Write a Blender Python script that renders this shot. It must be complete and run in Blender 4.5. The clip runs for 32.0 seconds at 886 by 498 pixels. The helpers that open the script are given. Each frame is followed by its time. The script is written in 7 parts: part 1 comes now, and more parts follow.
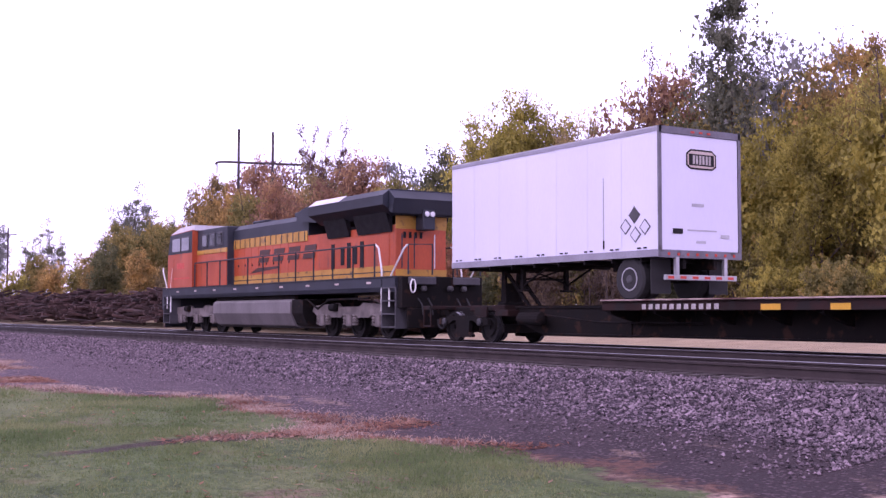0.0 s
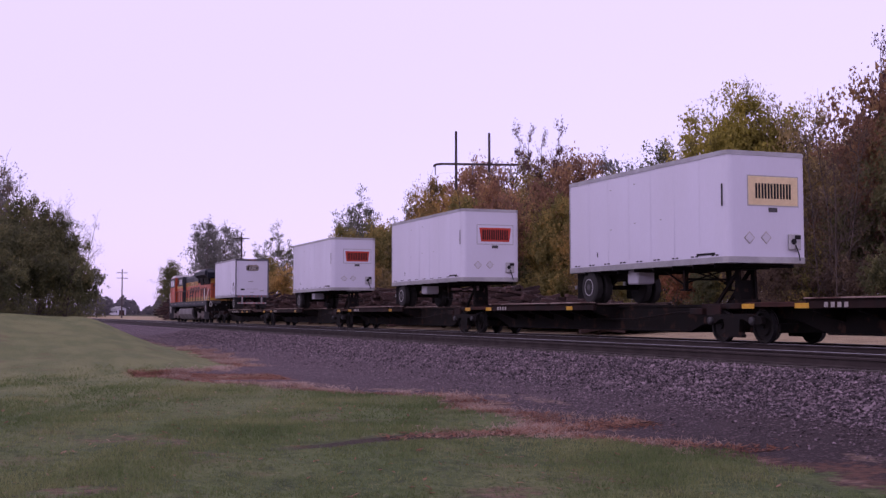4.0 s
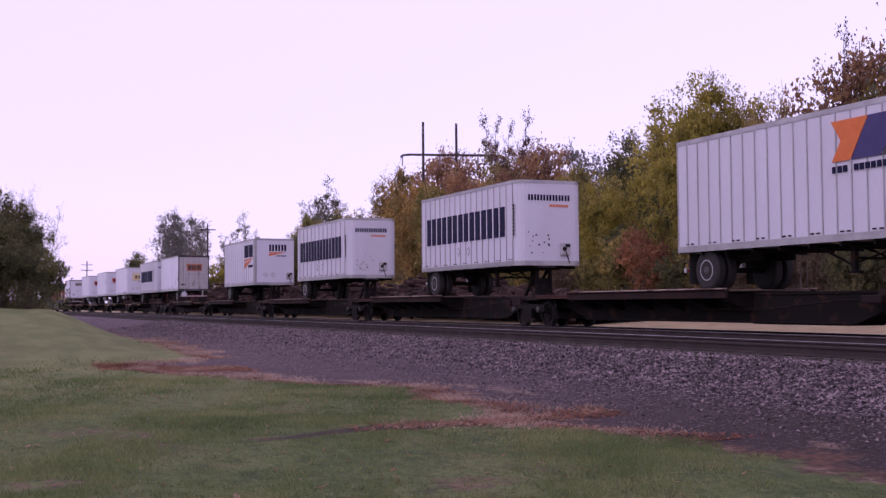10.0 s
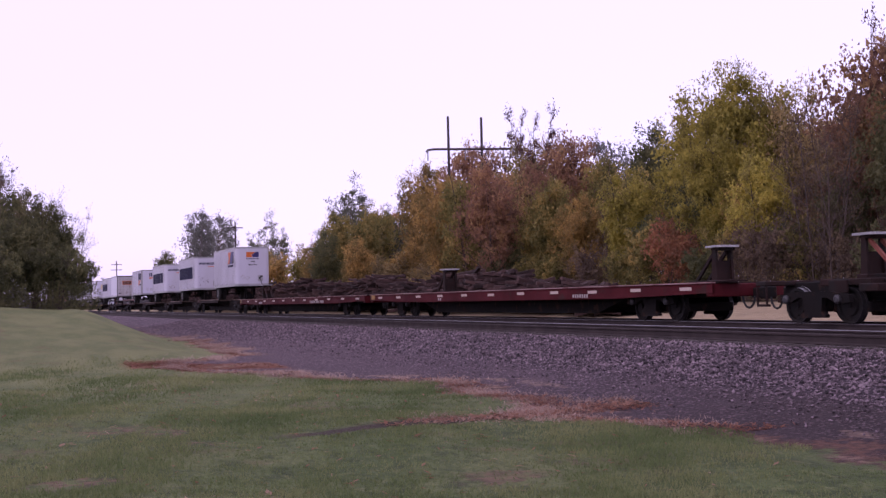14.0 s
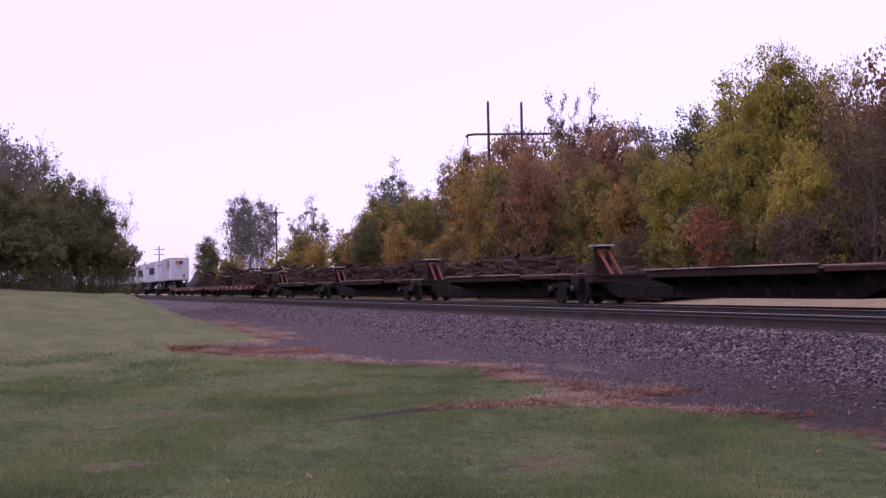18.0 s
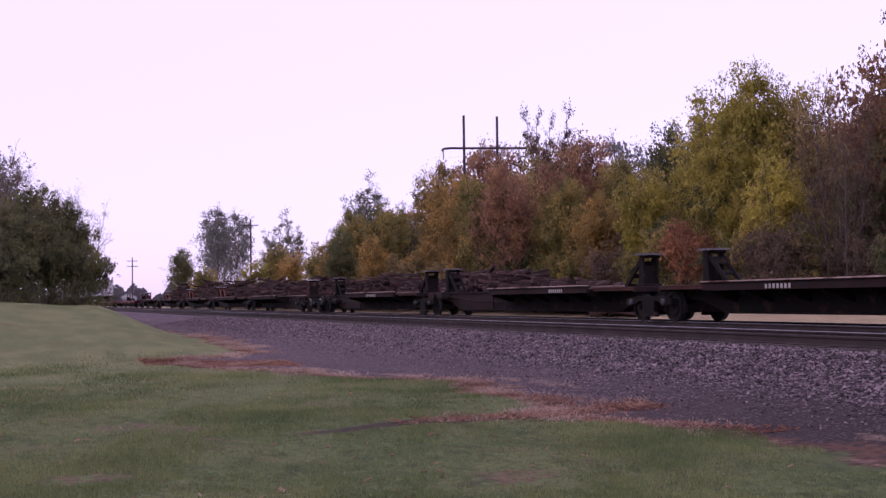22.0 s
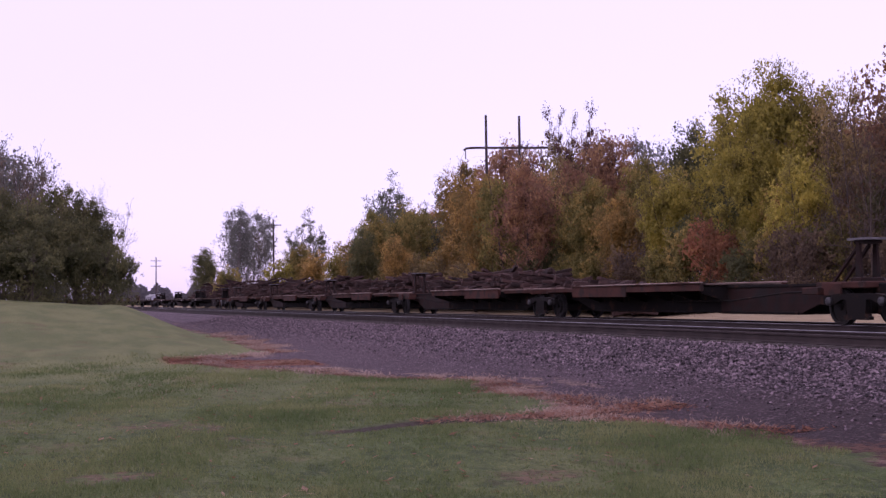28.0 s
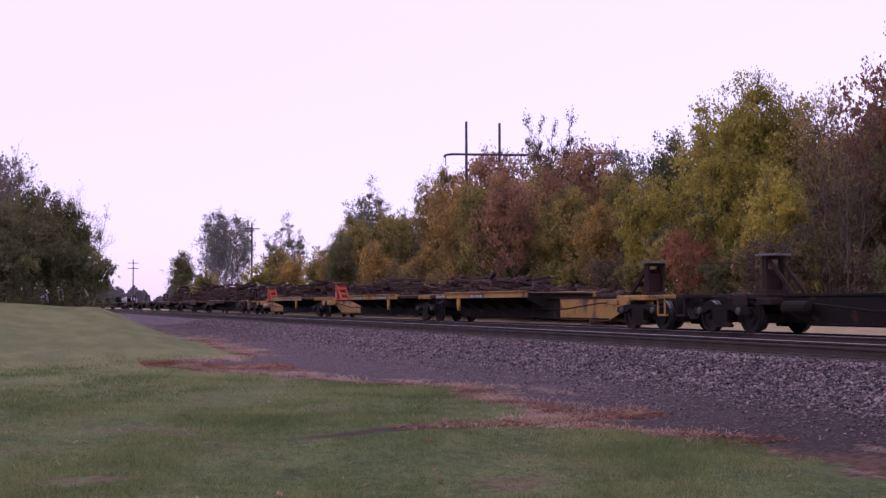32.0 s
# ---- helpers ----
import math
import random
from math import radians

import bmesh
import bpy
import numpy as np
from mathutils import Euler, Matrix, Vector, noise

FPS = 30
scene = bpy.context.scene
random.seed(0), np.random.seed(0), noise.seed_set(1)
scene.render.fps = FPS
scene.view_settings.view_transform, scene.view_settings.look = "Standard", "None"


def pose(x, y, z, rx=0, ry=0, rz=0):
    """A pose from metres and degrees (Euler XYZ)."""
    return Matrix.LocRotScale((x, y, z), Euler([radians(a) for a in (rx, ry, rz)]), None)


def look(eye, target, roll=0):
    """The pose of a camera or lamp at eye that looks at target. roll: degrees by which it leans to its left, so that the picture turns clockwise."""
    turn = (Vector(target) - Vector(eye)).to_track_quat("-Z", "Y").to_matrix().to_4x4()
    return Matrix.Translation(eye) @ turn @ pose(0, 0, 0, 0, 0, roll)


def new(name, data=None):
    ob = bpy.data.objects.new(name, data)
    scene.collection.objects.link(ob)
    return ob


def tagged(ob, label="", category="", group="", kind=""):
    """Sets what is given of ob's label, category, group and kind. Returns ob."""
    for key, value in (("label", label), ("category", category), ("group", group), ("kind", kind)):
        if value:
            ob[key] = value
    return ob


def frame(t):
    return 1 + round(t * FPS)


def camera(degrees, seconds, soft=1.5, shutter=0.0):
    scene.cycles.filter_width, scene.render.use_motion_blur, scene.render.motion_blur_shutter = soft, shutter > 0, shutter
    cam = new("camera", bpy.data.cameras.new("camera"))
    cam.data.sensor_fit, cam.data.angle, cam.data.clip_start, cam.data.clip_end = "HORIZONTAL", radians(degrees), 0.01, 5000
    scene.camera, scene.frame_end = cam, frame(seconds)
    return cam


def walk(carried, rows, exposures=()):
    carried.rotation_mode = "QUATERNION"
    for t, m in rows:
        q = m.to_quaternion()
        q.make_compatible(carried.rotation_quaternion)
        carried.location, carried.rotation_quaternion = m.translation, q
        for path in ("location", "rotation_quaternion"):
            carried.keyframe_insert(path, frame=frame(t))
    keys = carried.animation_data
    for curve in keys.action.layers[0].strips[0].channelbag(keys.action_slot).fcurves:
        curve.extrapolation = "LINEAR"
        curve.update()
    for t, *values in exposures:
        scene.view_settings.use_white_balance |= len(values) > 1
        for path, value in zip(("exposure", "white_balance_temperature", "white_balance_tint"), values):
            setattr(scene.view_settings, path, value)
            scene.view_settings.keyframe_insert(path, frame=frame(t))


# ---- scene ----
# World: x to the right across the tracks, y along them in the train's direction, z = 0 at the rail tops.
EYE = Vector((0.0, 0.0, 0.77))
cam = camera(41.86, 32.0, soft=1.4)


def aim(yaw, pitch, roll):
    """The camera's pose: degrees right of the track's direction, up, and lean."""
    a, b = radians(yaw), radians(pitch)
    return look(EYE, EYE + Vector((math.sin(a) * math.cos(b), math.cos(a) * math.cos(b), math.sin(b))), roll)


PATH = [
    (0, 32.27, 3.23, 0.09), (0.5, 28.82, 2.79, -0.04), (1, 26.90, 2.68, -0.18), (1.5, 25.54, 2.79, -1.57),
    (2, 23.82, 2.75, -0.89), (2.5, 22.38, 2.49, -0.89), (4.5, 21.37, 3.31, 0.03), (5, 21.45, 2.95, 0.38),
    (5.5, 21.22, 2.92, -0.09), (6, 21.24, 3.01, -0.21), (6.5, 21.23, 2.91, -0.54), (7, 21.57, 2.98, -0.83),
    (7.5, 21.42, 2.92, -1.06), (8, 20.99, 2.61, -1.06), (8.5, 21.33, 2.71, -1.08), (9, 22.35, 2.84, -0.16),
    (9.5, 22.82, 2.73, 0.21), (10, 23.15, 2.72, -0.42), (10.5, 22.85, 2.87, -1.06), (11, 22.85, 2.34, -0.93),
    (11.5, 24.55, 2.16, -0.65), (12, 26.35, 2.32, -0.78), (12.5, 24.75, 2.72, -0.92), (13, 23.26, 2.97, -1.03),
    (13.5, 23.18, 2.86, -1.07), (14, 21.81, 2.46, -1.30), (14.5, 21.17, 1.95, -1.29), (15, 20.80, 2.08, -1.18),
    (15.5, 20.11, 2.12, -0.86), (17.5, 19.63, 1.89, -1.22), (18, 19.83, 1.77, -1.13), (18.5, 19.90, 1.88, -1.00),
    (19, 20.30, 1.98, -1.00), (19.5, 20.23, 2.30, -0.90), (20, 20.29, 2.42, -0.80), (20.5, 20.63, 2.42, -1.05),
    (21, 20.56, 2.58, -1.03), (21.5, 21.04, 2.58, -0.94), (22, 21.08, 2.42, -0.83), (22.5, 20.73, 2.60, -0.83),
    (23, 20.59, 2.92, -0.87), (23.5, 20.49, 2.75, -0.56), (24, 20.25, 2.95, -0.42), (24.5, 20.79, 2.95, -0.38),
    (25, 21.42, 2.70, -0.41), (25.5, 20.98, 2.54, -0.71), (27.5, 20.47, 2.42, -0.57), (28, 19.98, 2.42, -0.81),
    (28.5, 20.51, 2.32, -0.58), (29, 20.73, 2.26, -0.72), (29.5, 20.88, 2.88, -0.45), (30, 21.05, 2.80, -0.35),
    (30.5, 20.84, 2.41, -0.36), (31, 21.06, 2.83, -0.60), (31.5, 20.71, 2.71, -0.73), (32, 21.03, 2.71, -0.12),
]

walk(cam, [(t, aim(a, b, c)) for t, a, b, c in PATH],
     [(0, 0.82, 5950, 50), (1.1, 0.16, 6030, 50), (2.5, -0.12, 6120, 49), (4.5, -0.27, 6250, 49), (6.5, -0.24, 6230, 48), (9, -0.15, 6270, 46), (12, 0.0, 6230, 44), (15, 0.04, 6250, 43), (20, 0.0, 6270, 43), (25, -0.05, 6290, 43), (32, -0.03, 6300, 42)])

# ---- sky and sun: an even, bright overcast ----
SUN_EL, SUN_ROT = radians(38), radians(250)
world = bpy.data.worlds.new("overcast_sky")
scene.world = world
world.use_nodes = True
wn = world.node_tree
wn.nodes.clear()
sky = wn.nodes.new("ShaderNodeTexSky")
sky.sky_type, sky.sun_disc, sky.sun_elevation, sky.sun_rotation = "NISHITA", False, SUN_EL, SUN_ROT
bg_sky = wn.nodes.new("ShaderNodeBackground")
bg_sky.inputs["Strength"].default_value = 0.05
wn.links.new(sky.outputs["Color"], bg_sky.inputs["Color"])
coord = wn.nodes.new("ShaderNodeTexCoord")
sep = wn.nodes.new("ShaderNodeSeparateXYZ")
wn.links.new(coord.outputs["Generated"], sep.inputs[0])
ramp = wn.nodes.new("ShaderNodeValToRGB")
ramp.color_ramp.elements[0].position, ramp.color_ramp.elements[0].color = 0.0, (0.82, 0.76, 1.06, 1)
ramp.color_ramp.elements[1].position, ramp.color_ramp.elements[1].color = 0.35, (0.97, 0.93, 1.05, 1)
wn.links.new(sep.outputs["Z"], ramp.inputs[0])
bg_cloud = wn.nodes.new("ShaderNodeBackground")
bg_cloud.inputs["Strength"].default_value = 0.86
wn.links.new(ramp.outputs["Color"], bg_cloud.inputs["Color"])
both = wn.nodes.new("ShaderNodeAddShader")
wn.links.new(bg_sky.outputs[0], both.inputs[0])
wn.links.new(bg_cloud.outputs[0], both.inputs[1])
wout = wn.nodes.new("ShaderNodeOutputWorld")
wn.links.new(both.outputs[0], wout.inputs[0])

sun_data = bpy.data.lights.new("sun", "SUN")
sun_data.energy, sun_data.angle, sun_data.color = 0.4, radians(25), (1.0, 0.98, 0.97)
sun = new("sun", sun_data)
sun.matrix_basis = look((-40, 5, 60), (10, 20, 0))


# ---- materials ----
def mat(name, base, other=None, scale=3.0, fine=40.0, mix=0.6, rough=0.7, metal=0.0, bump=0.15, per_object=0.0, rust=None, rust_amount=0.45, stretch=(1, 1, 1), islands=0.0, spec=0.4, dist=0.02, grain=0.45):
    """A surface with variation at two scales: base towards other, an optional rust or dirt colour in patches, and fine relief."""
    m = bpy.data.materials.new(name)
    m.use_nodes = True
    nt = m.node_tree
    n, l = nt.nodes, nt.links
    bsdf = n["Principled BSDF"]
    tc = n.new("ShaderNodeTexCoord")
    mp = n.new("ShaderNodeMapping")
    mp.inputs["Scale"].default_value = stretch
    l.new(tc.outputs["Object"], mp.inputs[0])

    def tex(sc, detail=4.0):
        t = n.new("ShaderNodeTexNoise")
        t.inputs["Scale"].default_value, t.inputs["Detail"].default_value = sc, detail
        l.new(mp.outputs[0], t.inputs["Vector"])
        return t

    def mixer(fac, a, b):
        x = n.new("ShaderNodeMix")
        x.data_type = "RGBA"
        for k, v in ((0, fac), (6, a), (7, b)):
            if isinstance(v, (tuple, list)):
                x.inputs[k].default_value = (*v, 1)[:4]
            elif isinstance(v, float):
                x.inputs[k].default_value = v
            else:
                l.new(v, x.inputs[k])
        return x.outputs[2]

    def span(sock, lo, hi, to=1.0):
        r = n.new("ShaderNodeMapRange")
        r.inputs[1].default_value, r.inputs[2].default_value, r.inputs[4].default_value = lo, hi, to
        l.new(sock, r.inputs[0])
        return r.outputs[0]

    other = other or tuple(c * 0.7 for c in base)
    big, small = tex(scale), tex(fine, 6.0)
    col = mixer(span(big.outputs[0], 0.35, 0.65, mix), base, other)
    col = mixer(span(small.outputs[0], 0.35, 0.7, grain), col, mixer(0.5, col, tuple(c * 0.45 for c in other)))
    if rust:
        rt = tex(scale * 2.3, 8.0)
        col = mixer(span(rt.outputs[0], 1.0 - rust_amount, 1.06 - rust_amount + 0.05), col, rust)
    if per_object or islands:
        if islands:
            info = n.new("ShaderNodeNewGeometry").outputs["Random Per Island"]
        else:
            info = n.new("ShaderNodeObjectInfo").outputs["Random"]
        hsv = n.new("ShaderNodeHueSaturation")
        amount = islands or per_object
        r = n.new("ShaderNodeMapRange")
        r.inputs[3].default_value, r.inputs[4].default_value = 1 - amount, 1 + amount
        l.new(info, r.inputs[0])
        l.new(r.outputs[0], hsv.inputs["Value"])
        l.new(col, hsv.inputs["Color"])
        col = hsv.outputs[0]
    l.new(col, bsdf.inputs["Base Color"])
    bsdf.inputs["Metallic"].default_value = metal
    bsdf.inputs["Specular IOR Level"].default_value = spec
    l.new(span(big.outputs[0], 0.3, 0.7, 1.0), bsdf.inputs["Roughness"])
    rr = bsdf.inputs["Roughness"].links[0].from_node
    rr.inputs[3].default_value, rr.inputs[4].default_value = max(rough - 0.08, 0.02), min(rough + 0.08, 1)
    if bump:
        b = n.new("ShaderNodeBump")
        b.inputs["Strength"].default_value, b.inputs["Distance"].default_value = bump, dist
        l.new(small.outputs[0], b.inputs["Height"])
        l.new(b.outputs[0], bsdf.inputs["Normal"])
    return m


M = {}
M["white"] = mat("trailer_white_paint", (0.585, 0.565, 0.655), (0.51, 0.49, 0.545), 0.8, 14, 0.5, 0.45, bump=0.02, grain=0.14, stretch=(1, 1, 0.35), rust=(0.40, 0.36, 0.34), rust_amount=0.30)
M["door_stained"] = mat("stained_white_door", (0.50, 0.475, 0.50), (0.38, 0.345, 0.34), 1.4, 16, 0.7, 0.6, bump=0.03, grain=0.25, stretch=(1, 1, 0.3), rust=(0.22, 0.175, 0.155), rust_amount=0.40)
M["white_clean"] = mat("trailer_white_panel", (0.635, 0.615, 0.73), (0.57, 0.55, 0.63), 0.7, 18, 0.5, 0.4, bump=0.015, grain=0.10, stretch=(1, 1, 0.3))
M["alu"] = mat("dull_aluminium", (0.42, 0.41, 0.42), (0.30, 0.29, 0.30), 2, 30, 0.6, 0.42, 0.6, 0.05)
M["blue"] = mat("navy_vinyl", (0.011, 0.010, 0.042), None, 4, 30, 0.3, 0.6, bump=0.02, spec=0.12)
M["orange_vinyl"] = mat("orange_vinyl", (0.70, 0.16, 0.03), None, 4, 30, 0.3, 0.5, bump=0.02)
M["cream"] = mat("cream_vinyl", (0.80, 0.62, 0.36), None, 4, 30, 0.3, 0.5, bump=0.02)
M["redmark"] = mat("red_vinyl", (0.55, 0.045, 0.02), None, 4, 30, 0.3, 0.5, bump=0.02)
M["ink"] = mat("black_vinyl", (0.018, 0.016, 0.018), None, 4, 30, 0.3, 0.6, bump=0.02, spec=0.12)
M["letter"] = mat("worn_white_stencil", (0.48, 0.44, 0.42), (0.22, 0.19, 0.18), 9, 60, 0.7, 0.7, bump=0.02)
M["rubber"] = mat("tyre_rubber", (0.018, 0.017, 0.018), (0.035, 0.032, 0.032), 6, 60, 0.6, 0.85, bump=0.2)
M["rim"] = mat("dusty_wheel_rim", (0.085, 0.08, 0.085), (0.035, 0.032, 0.032), 6, 40, 0.7, 0.6, 0.1)
M["black_steel"] = mat("black_grimy_steel", (0.007, 0.006, 0.006), (0.015, 0.011, 0.010), 1.6, 24, 0.7, 0.85, 0.0, 0.2, rust=(0.036, 0.018, 0.012), rust_amount=0.43, spec=0.15)
M["brown_steel"] = mat("brown_oxide_paint", (0.029, 0.012, 0.010), (0.014, 0.008, 0.007), 0.9, 20, 0.8, 0.8, 0.0, 0.15, rust=(0.016, 0.012, 0.011), rust_amount=0.5, per_object=0.12, spec=0.2)
M["rust_panel"] = mat("faded_rust_red_paint", (0.075, 0.028, 0.020), (0.042, 0.019, 0.015), 0.9, 20, 0.8, 0.8, 0.0, 0.15, rust=(0.030, 0.018, 0.015), rust_amount=0.5, spec=0.2)
M["red_steel"] = mat("dark_red_car_paint", (0.080, 0.006, 0.009), (0.045, 0.005, 0.007), 0.8, 20, 0.7, 0.7, 0.0, 0.12, rust=(0.045, 0.014, 0.012), rust_amount=0.40, spec=0.15)
M["yellow_steel"] = mat("yellow_car_paint", (0.36, 0.19, 0.045), (0.22, 0.115, 0.036), 0.8, 20, 0.7, 0.6, 0.0, 0.12, rust=(0.075, 0.036, 0.022), rust_amount=0.47)
M["hitch_red"] = mat("red_hitch_paint", (0.40, 0.062, 0.030), (0.27, 0.05, 0.032), 1.6, 20, 0.6, 0.6, 0.0, 0.1, rust=(0.08, 0.035, 0.03), rust_amount=0.36)
M["hitch_rust"] = mat("rust_red_hitch_paint", (0.22, 0.058, 0.036), (0.13, 0.040, 0.028), 1.6, 20, 0.6, 0.7, 0.0, 0.1)
M["hitch_plate"] = mat("worn_hitch_plate", (0.17, 0.16, 0.17), (0.05, 0.045, 0.046), 3, 30, 0.7, 0.5, 0.4, 0.1)
M["pale_lip"] = mat("worn_pale_lip", (0.34, 0.22, 0.21), (0.19, 0.09, 0.085), 0.6, 18, 0.8, 0.8, 0.0, 0.1, rust=(0.11, 0.03, 0.028), rust_amount=0.42)
M["yellow_mark"] = mat("yellow_reflector", (0.62, 0.33, 0.02), None, 6, 30, 0.4, 0.5, bump=0.03)
M["pale_mark"] = mat("pale_reflector", (0.52, 0.42, 0.36), None, 6, 30, 0.4, 0.5, bump=0.03)
M["wheel_steel"] = mat("wheel_steel", (0.012, 0.011, 0.011), (0.026, 0.020, 0.018), 4, 30, 0.7, 0.7, 0.2, 0.1, spec=0.2)
M["bearing"] = mat("dull_bearing_cap", (0.05, 0.047, 0.05), (0.022, 0.02, 0.02), 6, 40, 0.6, 0.6, 0.2, 0.05)
M["tread"] = mat("polished_wheel_tread", (0.16, 0.155, 0.165), (0.07, 0.066, 0.07), 6, 40, 0.6, 0.34, 0.8, 0.02)
# deck edge: dust, with the light it catches put into the pale colour
M["dusty_lit_edge"] = mat("dusty_lit_deck_edge", (0.36, 0.27, 0.235), (0.22, 0.15, 0.125), 0.5, 18, 0.8, 0.85, 0.0, 0.2, rust=(0.075, 0.035, 0.025), rust_amount=0.47)
M["plank"] = mat("weathered_deck_planks", (0.15, 0.105, 0.082), (0.075, 0.053, 0.045), 1.6, 30, 0.8, 0.85, 0.0, 0.3, per_object=0.2)
M["rail"] = mat("rusty_rail_steel", (0.050, 0.036, 0.035), (0.030, 0.023, 0.023), 2, 40, 0.7, 0.8, 0.0, 0.1, spec=0.2)
M["rail_head"] = mat("polished_rail_head", (0.28, 0.27, 0.29), (0.18, 0.17, 0.18), 1.5, 60, 0.5, 0.42, 0.6, 0.02)
M["tie"] = mat("creosoted_tie", (0.032, 0.025, 0.023), (0.055, 0.042, 0.037), 1.5, 30, 0.8, 0.9, 0.0, 0.4, stretch=(0.3, 1, 1))
M["tie_old"] = mat("old_brown_tie", (0.070, 0.036, 0.031), (0.026, 0.016, 0.015), 1.2, 26, 0.8, 0.95, 0.0, 0.5, islands=0.45)
M["stone"] = mat("ballast_stone", (0.180, 0.133, 0.149), (0.055, 0.040, 0.046), 3, 30, 0.8, 0.9, 0.0, 0.3, islands=0.9)
M["pole"] = mat("weathered_pole_wood", (0.085, 0.062, 0.066), (0.05, 0.036, 0.038), 0.8, 20, 0.7, 0.9, 0.0, 0.3, stretch=(6, 6, 0.5))
M["wire"] = mat("dull_wire", (0.30, 0.28, 0.32), None, 2, 10, 0.3, 0.6, 0.5, 0.0)
M["bark"] = mat("grey_brown_bark", (0.115, 0.085, 0.075), (0.055, 0.040, 0.038), 1.2, 14, 0.8, 0.95, 0.0, 0.5, stretch=(5, 5, 0.8))
M["bark_pale"] = mat("pale_bark", (0.26, 0.22, 0.22), (0.15, 0.12, 0.12), 1.2, 14, 0.8, 0.95, 0.0, 0.4, stretch=(5, 5, 0.8))
# locomotive paints
M["loco_orange"] = mat("locomotive_orange_paint", (0.46, 0.074, 0.018), (0.33, 0.060, 0.022), 0.9, 16, 0.7, 0.5, 0.0, 0.06, rust=(0.16, 0.048, 0.030), rust_amount=0.40, stretch=(1, 1, 0.45))
M["loco_dark"] = mat("locomotive_dark_green_black", (0.017, 0.020, 0.030), (0.028, 0.028, 0.036), 0.8, 18, 0.6, 0.6, 0.0, 0.06)
M["loco_yellow"] = mat("locomotive_yellow_stripe", (0.50, 0.25, 0.030), (0.34, 0.165, 0.026), 1.4, 18, 0.7, 0.5, 0.0, 0.05, rust=(0.10, 0.055, 0.025), rust_amount=0.42)
M["loco_emblem"] = mat("faded_dark_emblem", (0.045, 0.022, 0.020), (0.085, 0.032, 0.020), 3, 30, 0.6, 0.6, bump=0.02)
M["rib"] = mat("grey_side_post", (0.45, 0.435, 0.47), (0.31, 0.295, 0.315), 1.2, 20, 0.6, 0.6, 0.0, 0.04, stretch=(1, 1, 0.3))
M["trailer_rail"] = mat("grey_top_rail", (0.30, 0.285, 0.33), (0.22, 0.205, 0.235), 1.6, 20, 0.6, 0.5, 0.3, 0.05)
M["trailer_frame"] = mat("dirty_grey_frame", (0.16, 0.15, 0.175), (0.10, 0.092, 0.105), 1.6, 20, 0.7, 0.6, 0.1, 0.08, rust=(0.05, 0.042, 0.042), rust_amount=0.42)
M["loco_grey"] = mat("locomotive_grey_sill", (0.085, 0.08, 0.088), (0.050, 0.046, 0.05), 1.2, 18, 0.6, 0.65, 0.1, 0.1)
M["tank_grey"] = mat("fuel_tank_dusty_grey", (0.19, 0.168, 0.166), (0.12, 0.105, 0.102), 1.0, 18, 0.7, 0.6, 0.2, 0.08, stretch=(1, 1, 0.4))
M["truck_grey"] = mat("dusty_truck_frame", (0.20, 0.165, 0.155), (0.075, 0.062, 0.058), 2.0, 24, 0.8, 0.8, 0.1, 0.2)
M["handrail_white"] = mat("white_handrail_paint", (0.75, 0.72, 0.70), None, 4, 20, 0.4, 0.5, bump=0.02)
M["roof_pale"] = mat("pale_cab_roof", (0.66, 0.62, 0.64), (0.5, 0.46, 0.48), 1.4, 18, 0.6, 0.5, 0.0, 0.05)


def glass_mat(name, tint, rough=0.05):
    m = bpy.data.materials.new(name)
    m.use_nodes = True
    b = m.node_tree.nodes["Principled BSDF"]
    b.inputs["Base Color"].default_value = (*tint, 1)
    b.inputs["Roughness"].default_value = rough
    b.inputs["Specular IOR Level"].default_value = 0.8
    return m


M["glass"] = glass_mat("dark_cab_glass", (0.015, 0.016, 0.02))
M["lens"] = glass_mat("headlight_lens", (0.62, 0.60, 0.62), 0.15)


